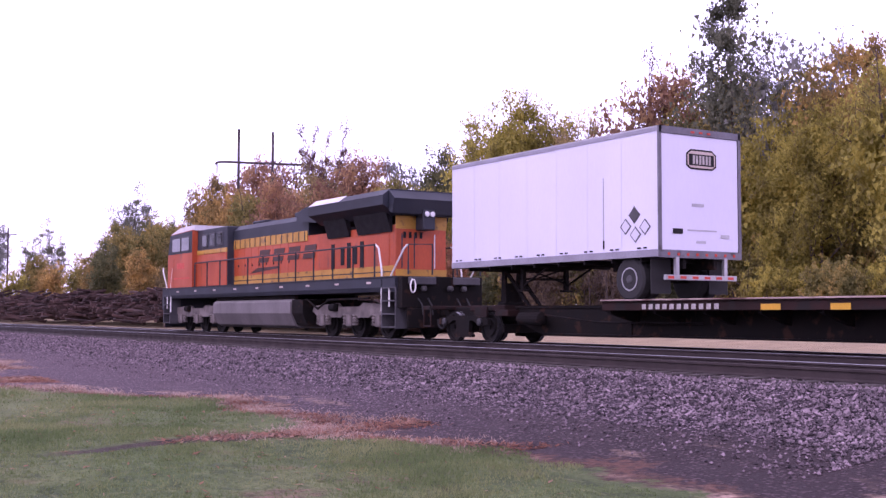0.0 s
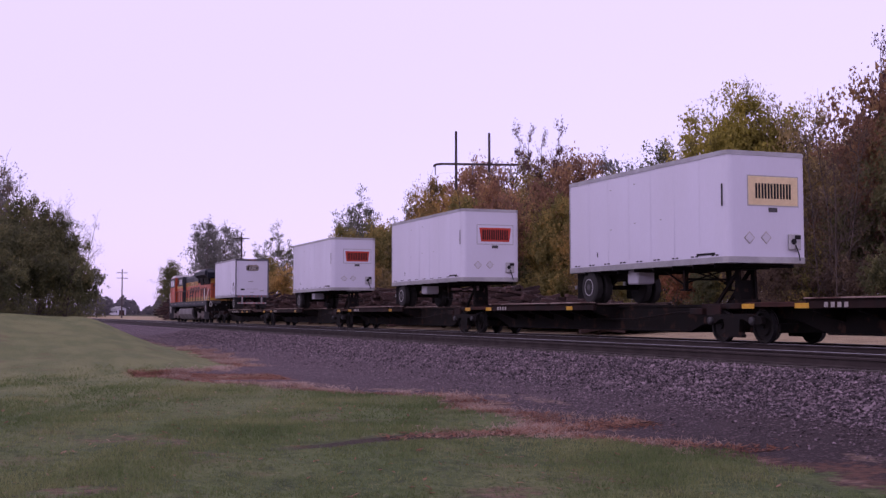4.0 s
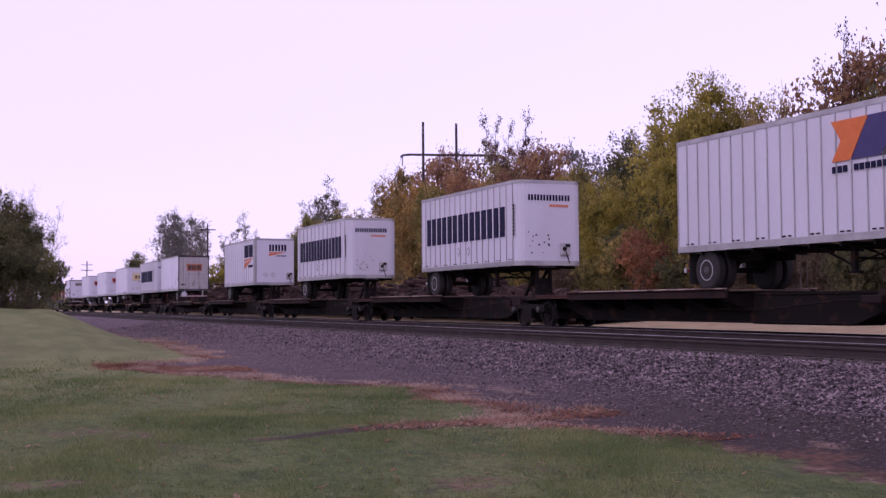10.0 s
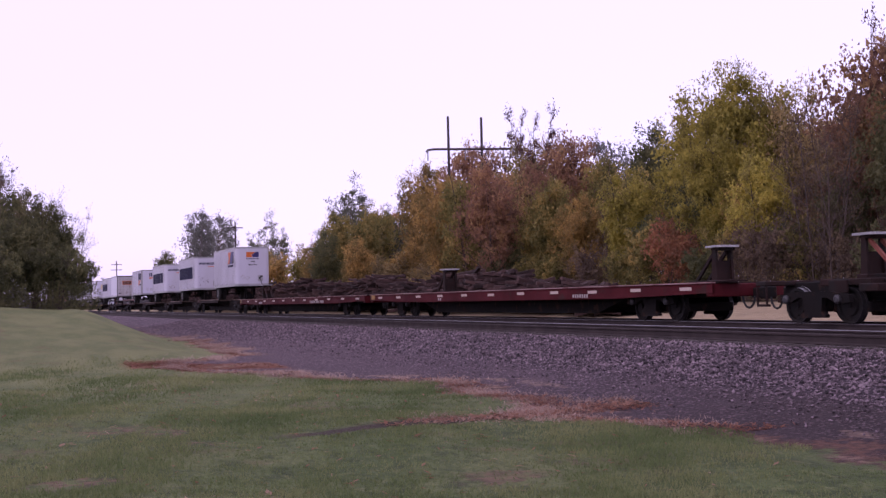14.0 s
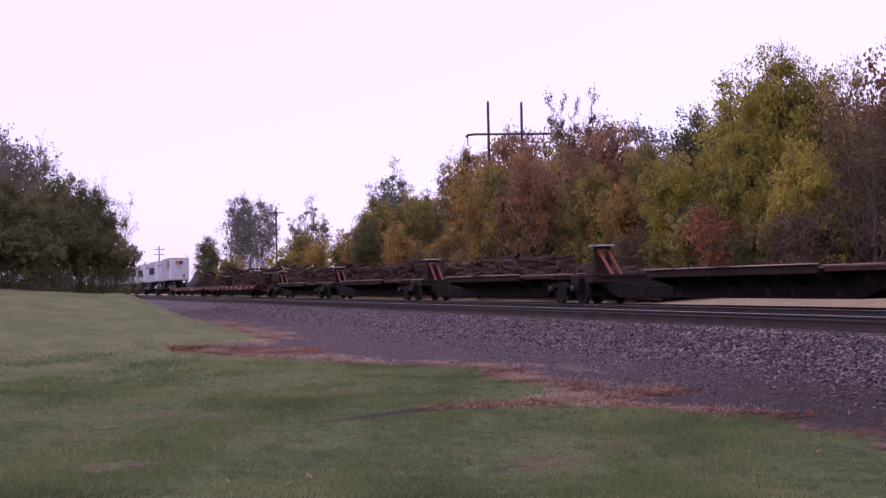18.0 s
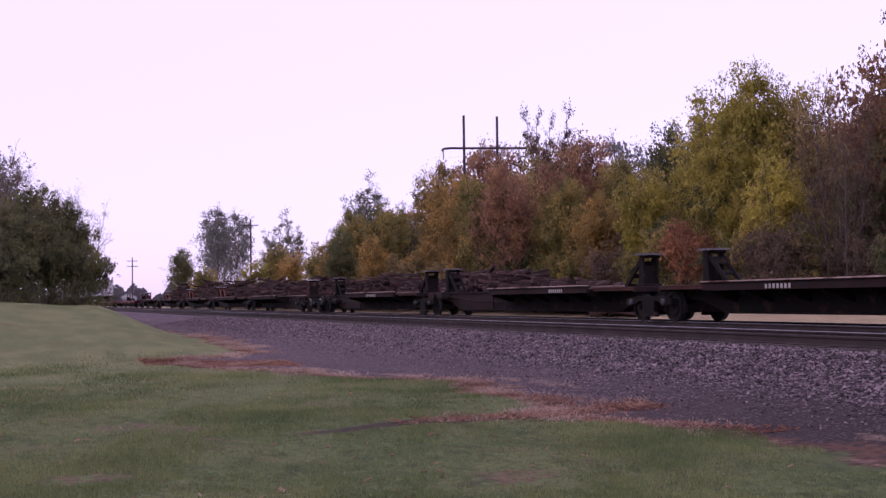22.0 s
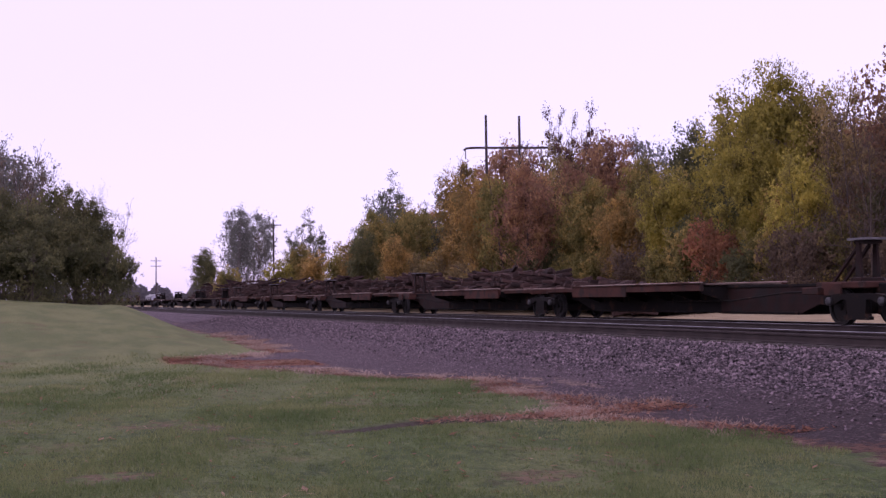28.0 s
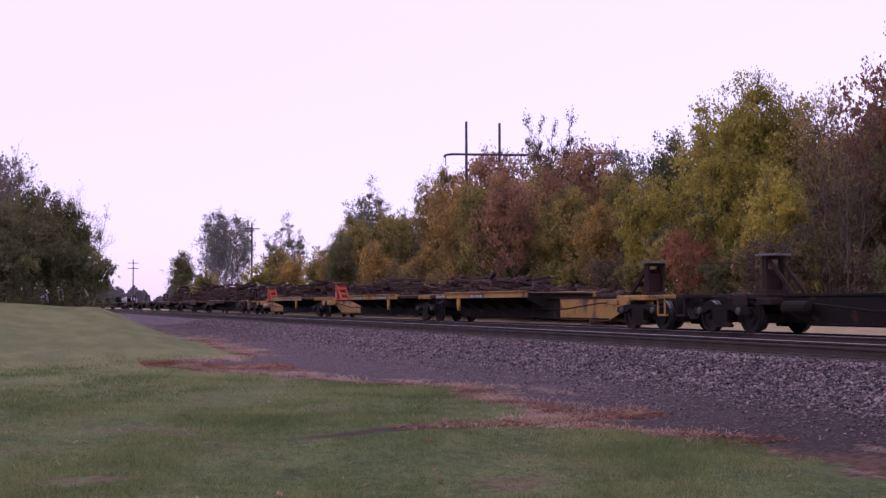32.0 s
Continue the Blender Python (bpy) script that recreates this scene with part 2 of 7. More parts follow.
# ---- building helpers ----
class MB:
    """Collects vertices and faces of one mesh."""

    def __init__(self):
        self.v, self.f = [], []

    def add(self, verts, faces):
        o = len(self.v)
        self.v += [tuple(p) for p in verts]
        self.f += [tuple(i + o for i in f) for f in faces]
        return self

    def box(self, x0, x1, y0, y1, z0, z1, c=0.0, m=None):
        """A box, its edges cut by c."""
        c = min(c, (x1 - x0) * 0.45, (y1 - y0) * 0.45, (z1 - z0) * 0.45)
        if c <= 0:
            vs = [(x, y, z) for x in (x0, x1) for y in (y0, y1) for z in (z0, z1)]
            fs = [(0, 1, 3, 2), (4, 6, 7, 5), (0, 4, 5, 1), (2, 3, 7, 6), (0, 2, 6, 4), (1, 5, 7, 3)]
        else:
            vs, idx = [], {}
            for sx in (0, 1):
                for sy in (0, 1):
                    for sz in (0, 1):
                        for ax in range(3):
                            p = [(x0, x1)[sx], (y0, y1)[sy], (z0, z1)[sz]]
                            for k, s in ((0, sx), (1, sy), (2, sz)):
                                if k != ax:
                                    p[k] += c if s == 0 else -c
                            idx[sx, sy, sz, ax] = len(vs)
                            vs.append(tuple(p))
            fs = []
            for ax in range(3):
                b, d = [k for k in range(3) if k != ax]
                for s in (0, 1):
                    loop = []
                    for sb, sd in ((0, 0), (1, 0), (1, 1), (0, 1)):
                        key = [0, 0, 0]
                        key[ax], key[b], key[d] = s, sb, sd
                        loop.append(idx[(*key, ax)])
                    flip = (s == 1) != (ax == 1)
                    fs.append(tuple(loop if flip else loop[::-1]))
                for sb in (0, 1):
                    for sd in (0, 1):
                        k0, k1 = [0, 0, 0], [0, 0, 0]
                        k0[b] = k1[b] = sb
                        k0[d] = k1[d] = sd
                        k1[ax] = 1
                        fs.append((idx[(*k0, b)], idx[(*k1, b)], idx[(*k1, d)], idx[(*k0, d)]))
            for sx in (0, 1):
                for sy in (0, 1):
                    for sz in (0, 1):
                        fs.append((idx[sx, sy, sz, 0], idx[sx, sy, sz, 1], idx[sx, sy, sz, 2]))
        if m is not None:
            vs = [m @ Vector(p) for p in vs]
        return self.add(vs, fs)

    def tube(self, a, b, r0, r1=None, n=8, caps=True):
        """A round bar from a to b."""
        a, b = Vector(a), Vector(b)
        r1 = r0 if r1 is None else r1
        w = (b - a).normalized()
        s = w.orthogonal().normalized()
        t = w.cross(s)
        vs, fs = [], []
        for p, r in ((a, r0), (b, r1)):
            for i in range(n):
                q = 2 * math.pi * i / n
                vs.append(p + s * (r * math.cos(q)) + t * (r * math.sin(q)))
        for i in range(n):
            j = (i + 1) % n
            fs.append((i, j, n + j, n + i))
        if caps:
            fs += [tuple(range(n - 1, -1, -1)), tuple(range(n, 2 * n))]
        return self.add(vs, fs)

    def path(self, pts, r, n=6):
        """One bent round bar through the points."""
        pts = [Vector(p) for p in pts]
        vs, fs = [], []
        ref = (pts[1] - pts[0]).orthogonal().normalized()
        for k, p in enumerate(pts):
            w = (pts[min(k + 1, len(pts) - 1)] - pts[max(k - 1, 0)]).normalized()
            s = (ref - w * ref.dot(w)).normalized()
            t = w.cross(s)
            for i in range(n):
                q = 2 * math.pi * i / n
                vs.append(p + s * (r * math.cos(q)) + t * (r * math.sin(q)))
        for k in range(len(pts) - 1):
            for i in range(n):
                j = (i + 1) % n
                fs.append((k * n + i, k * n + j, (k + 1) * n + j, (k + 1) * n + i))
        fs += [tuple(range(n - 1, -1, -1)), tuple(range((len(pts) - 1) * n, len(pts) * n))]
        return self.add(vs, fs)

    def lathe(self, prof, n=20, axis="x", at=(0, 0, 0)):
        """A body turned round an axis: prof is (along, radius)."""
        vs, fs = [], []
        for u, r in prof:
            for i in range(n):
                q = 2 * math.pi * i / n
                p = (u, r * math.cos(q), r * math.sin(q)) if axis == "x" else (r * math.cos(q), u, r * math.sin(q)) if axis == "y" else (r * math.cos(q), r * math.sin(q), u)
                vs.append((p[0] + at[0], p[1] + at[1], p[2] + at[2]))
        for k in range(len(prof) - 1):
            for i in range(n):
                j = (i + 1) % n
                fs.append((k * n + i, k * n + j, (k + 1) * n + j, (k + 1) * n + i))
        fs += [tuple(range(n - 1, -1, -1)), tuple(range((len(prof) - 1) * n, len(prof) * n))]
        return self.add(vs, fs)

    def prism(self, poly, x0, x1, axis="x"):
        """An outline pushed along an axis: poly in (y, z) for x, (x, z) for y, (x, y) for z."""
        def put(p, w):
            return (w, p[0], p[1]) if axis == "x" else (p[0], w, p[1]) if axis == "y" else (p[0], p[1], w)
        n = len(poly)
        vs = [put(p, x0) for p in poly] + [put(p, x1) for p in poly]
        fs = [tuple(range(n)), tuple(range(2 * n - 1, n - 1, -1))] + [(i, i + n, (i + 1) % n + n, (i + 1) % n) for i in range(n)]
        return self.add(vs, fs)

    def mesh(self, name, material=None, smooth=False):
        me = bpy.data.meshes.new(name)
        me.from_pydata(self.v, [], self.f)
        me.validate()
        b = bmesh.new()
        b.from_mesh(me)
        bmesh.ops.recalc_face_normals(b, faces=b.faces)
        b.to_mesh(me)
        b.free()
        if material:
            me.materials.append(material)
        if smooth:
            me.polygons.foreach_set("use_smooth", [True] * len(me.polygons))
        return me


def part(name, mb, material, parent, label="", at=None, smooth=False):
    """Links a builder's mesh (or a ready mesh) as ONE mesh object under a thing or part."""
    me = mb.mesh(name, material, smooth) if isinstance(mb, MB) else mb
    ob = new(name, me)
    ob.parent = parent
    if at is not None:
        ob.matrix_basis = at
    return tagged(ob, label)


def thing(name, at, label, category, group="", kind=""):
    ob = new(name)
    ob.empty_display_size = 0.3
    ob.matrix_basis = at
    return tagged(ob, label, category, group, kind)


# ---- ground: one sheet ----
XC, XN = 18.95, 14.52          # centre lines of the train's track and of the nearer, empty track
GAUGE = 1.50


def smooth(a, b, v):
    t = np.clip((np.asarray(v, float) - a) / (b - a), 0, 1)
    return t * t * (3 - 2 * t)


def height(x, y):
    """The ground's height."""
    x, y = np.asarray(x, float), np.asarray(y, float)
    h = np.interp(x, [-400, -60, 7.4, 8.6, 11.2, 12.6, 21.3, 23.0, 36.0, 60, 400], [-0.6, -0.75, -0.83, -0.80, -0.50, -0.23, -0.23, -0.42, 0.25, 0.5, 0.2])
    mound = smooth(7.8, 3.6, x) * smooth(30, 53, y) * (1 - 0.5 * smooth(80, 160, y)) * (1.5 + 0.3 * smooth(3.5, -2, x))
    lump = 0.035 * np.sin(x * 1.7 + 0.6 * y) * np.sin(y * 0.9 - x * 0.5) * smooth(8.5, 6.5, x)
    return h + mound + lump


def axis(*spans):
    out = []
    for a, b, n in spans:
        out += list(np.linspace(a, b, n, endpoint=False))
    return np.array(out + [spans[-1][1]])


EDGE_Y = [0, 8.3, 9.4, 10.9, 12, 12.7, 13.5, 14.3, 15.2, 16.1, 18.9, 21.1, 22.9, 25.8, 28, 30.2, 32.0, 34.0, 35.5, 50, 100]
EDGE_X = [7.1, 7.4, 7.7, 7.74, 7.59, 7.34, 6.95, 6.5, 7.1, 7.47, 7.75, 7.8, 6.72, 5.63, 4.7, 3.8, 4.6, 6.2, 7.2, 8.2, 8.6]


TRACK = (13.35, 0.14)          # a worn wheel track across the lawn: y at x = 0, and its slope
WORN = ((1.6, 15.5, 0.55, 0.45, 0.9), (2.12, 14.7, 0.32, 0.6, 0.9), (2.33, 13.3, 0.26, 0.35, 0.8), (4.72, 17.4, 0.42, 0.7, 0.7), (5.3, 16.6, 0.5, 0.3, 0.5), (0.75, 11.0, 0.5, 0.45, 0.95), (4.33, 9.4, 0.45, 0.4, 0.85), (5.4, 9.9, 0.3, 0.3, 0.7), (0.3, 13.6, 0.4, 0.5, 0.4))


def lawn_edge(y):
    """How far the lawn reaches towards the line."""
    return np.interp(y, EDGE_Y, EDGE_X)


def build_ground():
    xs = axis((-1500, -60, 8), (-60, -10, 14), (-10, 9, 60), (9, 24, 60), (24, 60, 24), (60, 1500, 10))
    ys = axis((-600, -20, 10), (-20, 4, 16), (4, 60, 150), (60, 200, 60), (200, 3000, 14))
    X, Y = np.meshgrid(xs, ys)
    Z = height(X, Y)
    n = len(xs)
    verts = np.stack([X.ravel(), Y.ravel(), Z.ravel()], -1)
    faces = [(j * n + i, j * n + i + 1, (j + 1) * n + i + 1, (j + 1) * n + i) for j in range(len(ys) - 1) for i in range(n - 1)]
    me = bpy.data.meshes.new("ground")
    me.from_pydata(verts.tolist(), [], faces)
    me.polygons.foreach_set("use_smooth", [True] * len(faces))
    me.materials.append(ground_material())
    return tagged(new("ground", me), "mown lawn beside a gravel path, purple-grey ballast and a dry field", "ground", kind="structure")


def ground_material():
    m = bpy.data.materials.new("ground_surface")
    m.use_nodes = True
    nt = m.node_tree
    n, l = nt.nodes, nt.links
    bsdf = n["Principled BSDF"]
    pos = n.new("ShaderNodeNewGeometry").outputs["Position"]
    sp = n.new("ShaderNodeSeparateXYZ")
    l.new(pos, sp.inputs[0])

    def noise_of(scale, detail=4.0, stretch=None):
        t = n.new("ShaderNodeTexNoise")
        t.inputs["Scale"].default_value, t.inputs["Detail"].default_value = scale, detail
        if stretch:
            mp = n.new("ShaderNodeMapping")
            mp.inputs["Scale"].default_value = stretch
            l.new(pos, mp.inputs[0])
            l.new(mp.outputs[0], t.inputs["Vector"])
        else:
            l.new(pos, t.inputs["Vector"])
        return t.outputs[0]

    def math_of(op, a, b=None, c=None):
        x = n.new("ShaderNodeMath")
        x.operation = op
        for k, v in enumerate((a, b, c)):
            if v is None:
                continue
            if isinstance(v, (int, float)):
                x.inputs[k].default_value = v
            else:
                l.new(v, x.inputs[k])
        return x.outputs[0]

    def span(sock, lo, hi, to=1.0):
        r = n.new("ShaderNodeMapRange")
        r.interpolation_type = "SMOOTHSTEP"
        r.inputs[1].default_value, r.inputs[2].default_value, r.inputs[4].default_value = lo, hi, to
        l.new(sock, r.inputs[0])
        return r.outputs[0]

    def mixer(fac, a, b):
        x = n.new("ShaderNodeMix")
        x.data_type = "RGBA"
        for k, v in ((0, fac), (6, a), (7, b)):
            if isinstance(v, tuple):
                x.inputs[k].default_value = (*v, 1)
            elif isinstance(v, float):
                x.inputs[k].default_value = v
            else:
                l.new(v, x.inputs[k])
        return x.outputs[2]

    big, mid, fine = noise_of(0.22), noise_of(1.1, 5), noise_of(9, 6)
    blades = noise_of(30, 5, (1, 0.5, 1))
    wob = math_of("MULTIPLY_ADD", mid, 1.7, -0.85)
    xw = math_of("ADD", sp.outputs[0], math_of("ADD", wob, math_of("MULTIPLY_ADD", fine, 0.8, -0.4)))
    yw = math_of("ADD", sp.outputs[1], math_of("MULTIPLY_ADD", mid, 2.4, -1.2))
    # crushed stone: a colour and a height for every stone
    vor = n.new("ShaderNodeTexVoronoi")
    vor.inputs["Scale"].default_value = 17.0
    l.new(pos, vor.inputs["Vector"])
    vsep = n.new("ShaderNodeSeparateXYZ")
    l.new(vor.outputs["Color"], vsep.inputs[0])
    vor2 = n.new("ShaderNodeTexVoronoi")
    vor2.inputs["Scale"].default_value = 9.0
    l.new(pos, vor2.inputs["Vector"])
    vsep2 = n.new("ShaderNodeSeparateXYZ")
    l.new(vor2.outputs["Color"], vsep2.inputs[0])
    tone = math_of("ADD", math_of("MULTIPLY", vsep.outputs[0], 0.6), math_of("MULTIPLY", vsep2.outputs[0], 0.5))
    stone = span(math_of("MULTIPLY", tone, span(vor.outputs["Distance"], 0.6, 0.25)), 0.26, 0.66)
    # lawn: greener and paler sweeps, tufts, and a paler yellow-green with distance
    tuft, sweep = noise_of(5.5, 5, (1, 0.6, 1)), noise_of(0.55, 4, (1, 0.7, 1))
    lawn = mixer(span(big, 0.35, 0.65), (0.097, 0.136, 0.045), (0.138, 0.158, 0.063))
    lawn = mixer(span(sweep, 0.46, 0.64, 0.8), lawn, (0.064, 0.096, 0.030))
    lawn = mixer(span(tuft, 0.46, 0.66, 0.75), lawn, (0.044, 0.064, 0.026))
    lawn = mixer(span(noise_of(7.5, 4, (1, 0.6, 1)), 0.54, 0.72, 0.7), lawn, (0.172, 0.188, 0.082))
    lawn = mixer(span(blades, 0.35, 0.7, 0.45), lawn, (0.044, 0.062, 0.026))
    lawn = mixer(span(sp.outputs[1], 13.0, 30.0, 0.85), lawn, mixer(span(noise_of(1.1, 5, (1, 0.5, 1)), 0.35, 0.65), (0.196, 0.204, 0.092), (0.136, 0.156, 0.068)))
    lawn = mixer(math_of("MULTIPLY", span(mid, 0.54, 0.68, 0.55), span(big, 0.44, 0.58)), lawn, (0.15, 0.112, 0.062))
    # red-brown litter and straw at the lawn's edge
    litter = mixer(span(fine, 0.35, 0.65), (0.125, 0.062, 0.044), (0.058, 0.033, 0.028))
    straw = mixer(span(fine, 0.4, 0.6), (0.36, 0.245, 0.190), (0.16, 0.105, 0.080))
    # gravel of the path: dark, bluish, with fines, and darker still near the viewer
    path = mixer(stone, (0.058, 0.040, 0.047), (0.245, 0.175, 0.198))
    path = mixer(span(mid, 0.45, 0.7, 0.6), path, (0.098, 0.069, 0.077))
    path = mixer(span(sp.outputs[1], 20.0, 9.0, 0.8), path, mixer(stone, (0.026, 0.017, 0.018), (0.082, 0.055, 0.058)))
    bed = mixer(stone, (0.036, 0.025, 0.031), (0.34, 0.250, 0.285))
    # far off, sky-lit stone faces and hidden gaps are put into paler colours
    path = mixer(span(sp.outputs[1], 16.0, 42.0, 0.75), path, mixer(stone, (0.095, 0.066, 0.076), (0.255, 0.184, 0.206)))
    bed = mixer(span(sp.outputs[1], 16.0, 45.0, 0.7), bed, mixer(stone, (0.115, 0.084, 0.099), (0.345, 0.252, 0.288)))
    # trackbed around the rails: its shade is put into a darker stone colour
    shaded_bed = mixer(stone, (0.024, 0.018, 0.018), (0.085, 0.066, 0.068))
    field = mixer(span(mid, 0.3, 0.7), (0.40, 0.305, 0.19), (0.30, 0.23, 0.145))
    wood = mixer(span(mid, 0.35, 0.65), (0.075, 0.060, 0.035), (0.045, 0.045, 0.022))
    # the lawn's reach along the line, as a curve
    reach = n.new("ShaderNodeFloatCurve")
    cv = reach.mapping.curves[0]
    for k, (ey, ex) in enumerate(zip(EDGE_Y, EDGE_X)):
        if k < 2:
            cv.points[k].location = (ey / 100, ex / 10)
        else:
            cv.points.new(ey / 100, ex / 10)
    for pt in cv.points:
        pt.handle_type = "VECTOR"
    reach.mapping.update()
    l.new(math_of("DIVIDE", sp.outputs[1], 100.0), reach.inputs["Value"])
    off = math_of("SUBTRACT", xw, math_of("MULTIPLY", reach.outputs[0], 10.0))
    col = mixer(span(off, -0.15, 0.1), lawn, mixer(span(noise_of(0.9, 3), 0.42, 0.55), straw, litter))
    col = mixer(math_of("MULTIPLY", span(off, 0.1, 0.35), span(noise_of(0.8, 4), 0.40, 0.56)), col, litter)
    ragged = math_of("ADD", off, math_of("MULTIPLY_ADD", noise_of(0.75, 5), 1.6, -0.8))
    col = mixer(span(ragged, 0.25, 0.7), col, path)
    # stray straw lying out on the path
    col = mixer(math_of("MULTIPLY", span(noise_of(1.6, 5, (1, 0.35, 1)), 0.56, 0.66, 0.7), math_of("MULTIPLY", span(off, 0.2, 0.5), span(off, 2.0, 0.9))), col, straw)
    # a mat of red leaves in the bay of the lawn's edge
    red = mixer(span(fine, 0.38, 0.62), (0.40, 0.150, 0.086), (0.135, 0.058, 0.042))
    t2 = math_of("ABSOLUTE", math_of("SUBTRACT", yw, math_of("MULTIPLY_ADD", sp.outputs[0], -0.85, 34.6)))
    t2 = math_of("MULTIPLY", span(t2, 1.5, 0.7), math_of("MULTIPLY", span(sp.outputs[0], 3.3, 3.9), span(sp.outputs[0], 7.4, 6.2)))
    col = mixer(math_of("MULTIPLY", t2, span(noise_of(2.2, 5), 0.34, 0.50)), col, red)
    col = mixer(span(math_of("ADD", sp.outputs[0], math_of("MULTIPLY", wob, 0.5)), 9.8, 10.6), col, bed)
    col = mixer(span(sp.outputs[0], 13.0, 13.3), col, shaded_bed)
    col = mixer(span(xw, 21.6, 22.6), col, field)
    col = mixer(span(xw, 35.0, 38.0), col, wood)
    # a bare wheel track that runs from the path into the lawn
    t1 = math_of("ABSOLUTE", math_of("SUBTRACT", math_of("ADD", sp.outputs[1], math_of("MULTIPLY_ADD", mid, 0.8, -0.4)), math_of("MULTIPLY_ADD", sp.outputs[0], TRACK[1], TRACK[0])))
    t1 = math_of("DIVIDE", t1, math_of("MULTIPLY_ADD", sp.outputs[0], 0.10, -0.14))
    t1 = math_of("MULTIPLY", span(t1, 1.0, 0.45), math_of("MULTIPLY", span(sp.outputs[0], 2.8, 4.0), span(sp.outputs[0], 8.6, 7.6)))
    col = mixer(math_of("MULTIPLY", t1, span(noise_of(0.9, 4), 0.28, 0.46, 0.9)), col, mixer(span(mid, 0.40, 0.56), litter, (0.042, 0.026, 0.026)))
    # worn, leaf-strewn spots in the lawn
    bare = mixer(span(fine, 0.38, 0.62), (0.185, 0.120, 0.080), (0.080, 0.056, 0.036))
    for px, py, rx, ry, much in WORN:
        u = math_of("DIVIDE", math_of("SUBTRACT", math_of("ADD", sp.outputs[0], math_of("MULTIPLY_ADD", fine, 0.5, -0.25)), px), rx)
        w = math_of("DIVIDE", math_of("SUBTRACT", math_of("ADD", sp.outputs[1], math_of("MULTIPLY_ADD", tuft, 0.8, -0.4)), py), ry)
        r2 = math_of("ADD", math_of("MULTIPLY", u, u), math_of("MULTIPLY", w, w))
        col = mixer(math_of("MULTIPLY", span(r2, 1.8, 0.1, much), span(noise_of(5.0, 6), 0.42, 0.56)), col, bare)
    l.new(col, bsdf.inputs["Base Color"])
    bsdf.inputs["Roughness"].default_value = 0.95
    bsdf.inputs["Specular IOR Level"].default_value = 0.2
    bp = n.new("ShaderNodeBump")
    bp.inputs["Strength"].default_value, bp.inputs["Distance"].default_value = 0.9, 0.06
    l.new(math_of("ADD", math_of("ADD", fine, blades), stone), bp.inputs["Height"])
    l.new(bp.outputs[0], bsdf.inputs["Normal"])
    return m


def rail_mesh(length):
    prof = [(-0.075, -0.180), (0.075, -0.180), (0.075, -0.168), (0.012, -0.145), (0.010, -0.050), (0.036, -0.038), (0.036, -0.008), (-0.036, -0.008), (-0.036, -0.038), (-0.010, -0.050), (-0.012, -0.145), (-0.075, -0.168)]
    return MB().prism(prof, 0, length, "y")


def build_track(name, xc, label):
    t = thing(name, pose(xc, 0, 0), label, "railway track", kind="structure")
    y0, span = -120, 1100
    rail = rail_mesh(span).mesh("rail", M["rail"])
    head = MB().prism([(-0.036, -0.008), (0.036, -0.008), (0.034, -0.002), (0.028, 0.0), (-0.028, 0.0), (-0.034, -0.002)], 0, span, "y").mesh("rail_head", M["rail_head"])
    dull = head.copy()
    dull.materials[0] = M["rail"]
    for s in (-1, 1):
        r = part("rail", rail, None, t, at=pose(s * GAUGE / 2, y0, 0))
        if name != "railway_track" or s > 0 or xc == XC:
            part("rail_head", head, None, r, "bright worn running surface")
        else:
            part("rail_head", dull, None, r, "dull brown running surface")
    tie = MB().box(-1.3, 1.3, -0.115, 0.115, -0.36, -0.181, 0.012).mesh("tie", M["tie"])
    for k in range(150):
        part("tie", tie, None, t, at=pose(random.uniform(-0.03, 0.03), 4 + k * 0.53, random.uniform(-0.006, 0.003), 0, 0, random.uniform(-0.8, 0.8)))
    rest = MB()
    for k in range(150, 700):
        rest.box(-1.3, 1.3, 4 + k * 0.53 - 0.115, 4 + k * 0.53 + 0.115, -0.36, -0.181)
    tagged(part("far_ties", rest, M["tie"], t), kind="stuff")
    return t


build_ground()
build_track("railway_track", XN, "empty main track with rusty rails and a bright railhead")
build_track("railway_track", XC, "main track with rusty rails under the train")


# ---- the train: every vehicle is a thing; its y counts along the train, + is ahead ----
SPEED = 17.2
MOVERS = []                    # (thing, its place along the track at the start, height)


def mover(name, u, label, category, group="", z=0.0):
    ob = thing(name, pose(XC, u, z), label, category, group)
    MOVERS.append((ob, u, z))
    return ob


# -- freight trucks (bogies) --
def wheel_mesh(r=0.42):
    return MB().lathe([(-0.07, 0.10), (-0.07, r * 0.55), (-0.02, r * 0.60), (-0.02, r * 0.80), (-0.07, r * 0.84), (-0.07, r), (0.05, r), (0.055, r + 0.03), (0.08, r + 0.03), (0.08, r * 0.84), (0.03, r * 0.8), (0.03, 0.10)], 24)


def two_tone(me, second, r):
    """Gives the running surface of a wheel, past radius r, the bright steel."""
    me.materials.append(second)
    for p in me.polygons:
        if math.hypot(p.center.y, p.center.z) > r and abs(p.normal.x) < 0.7:
            p.material_index = 1
    return me


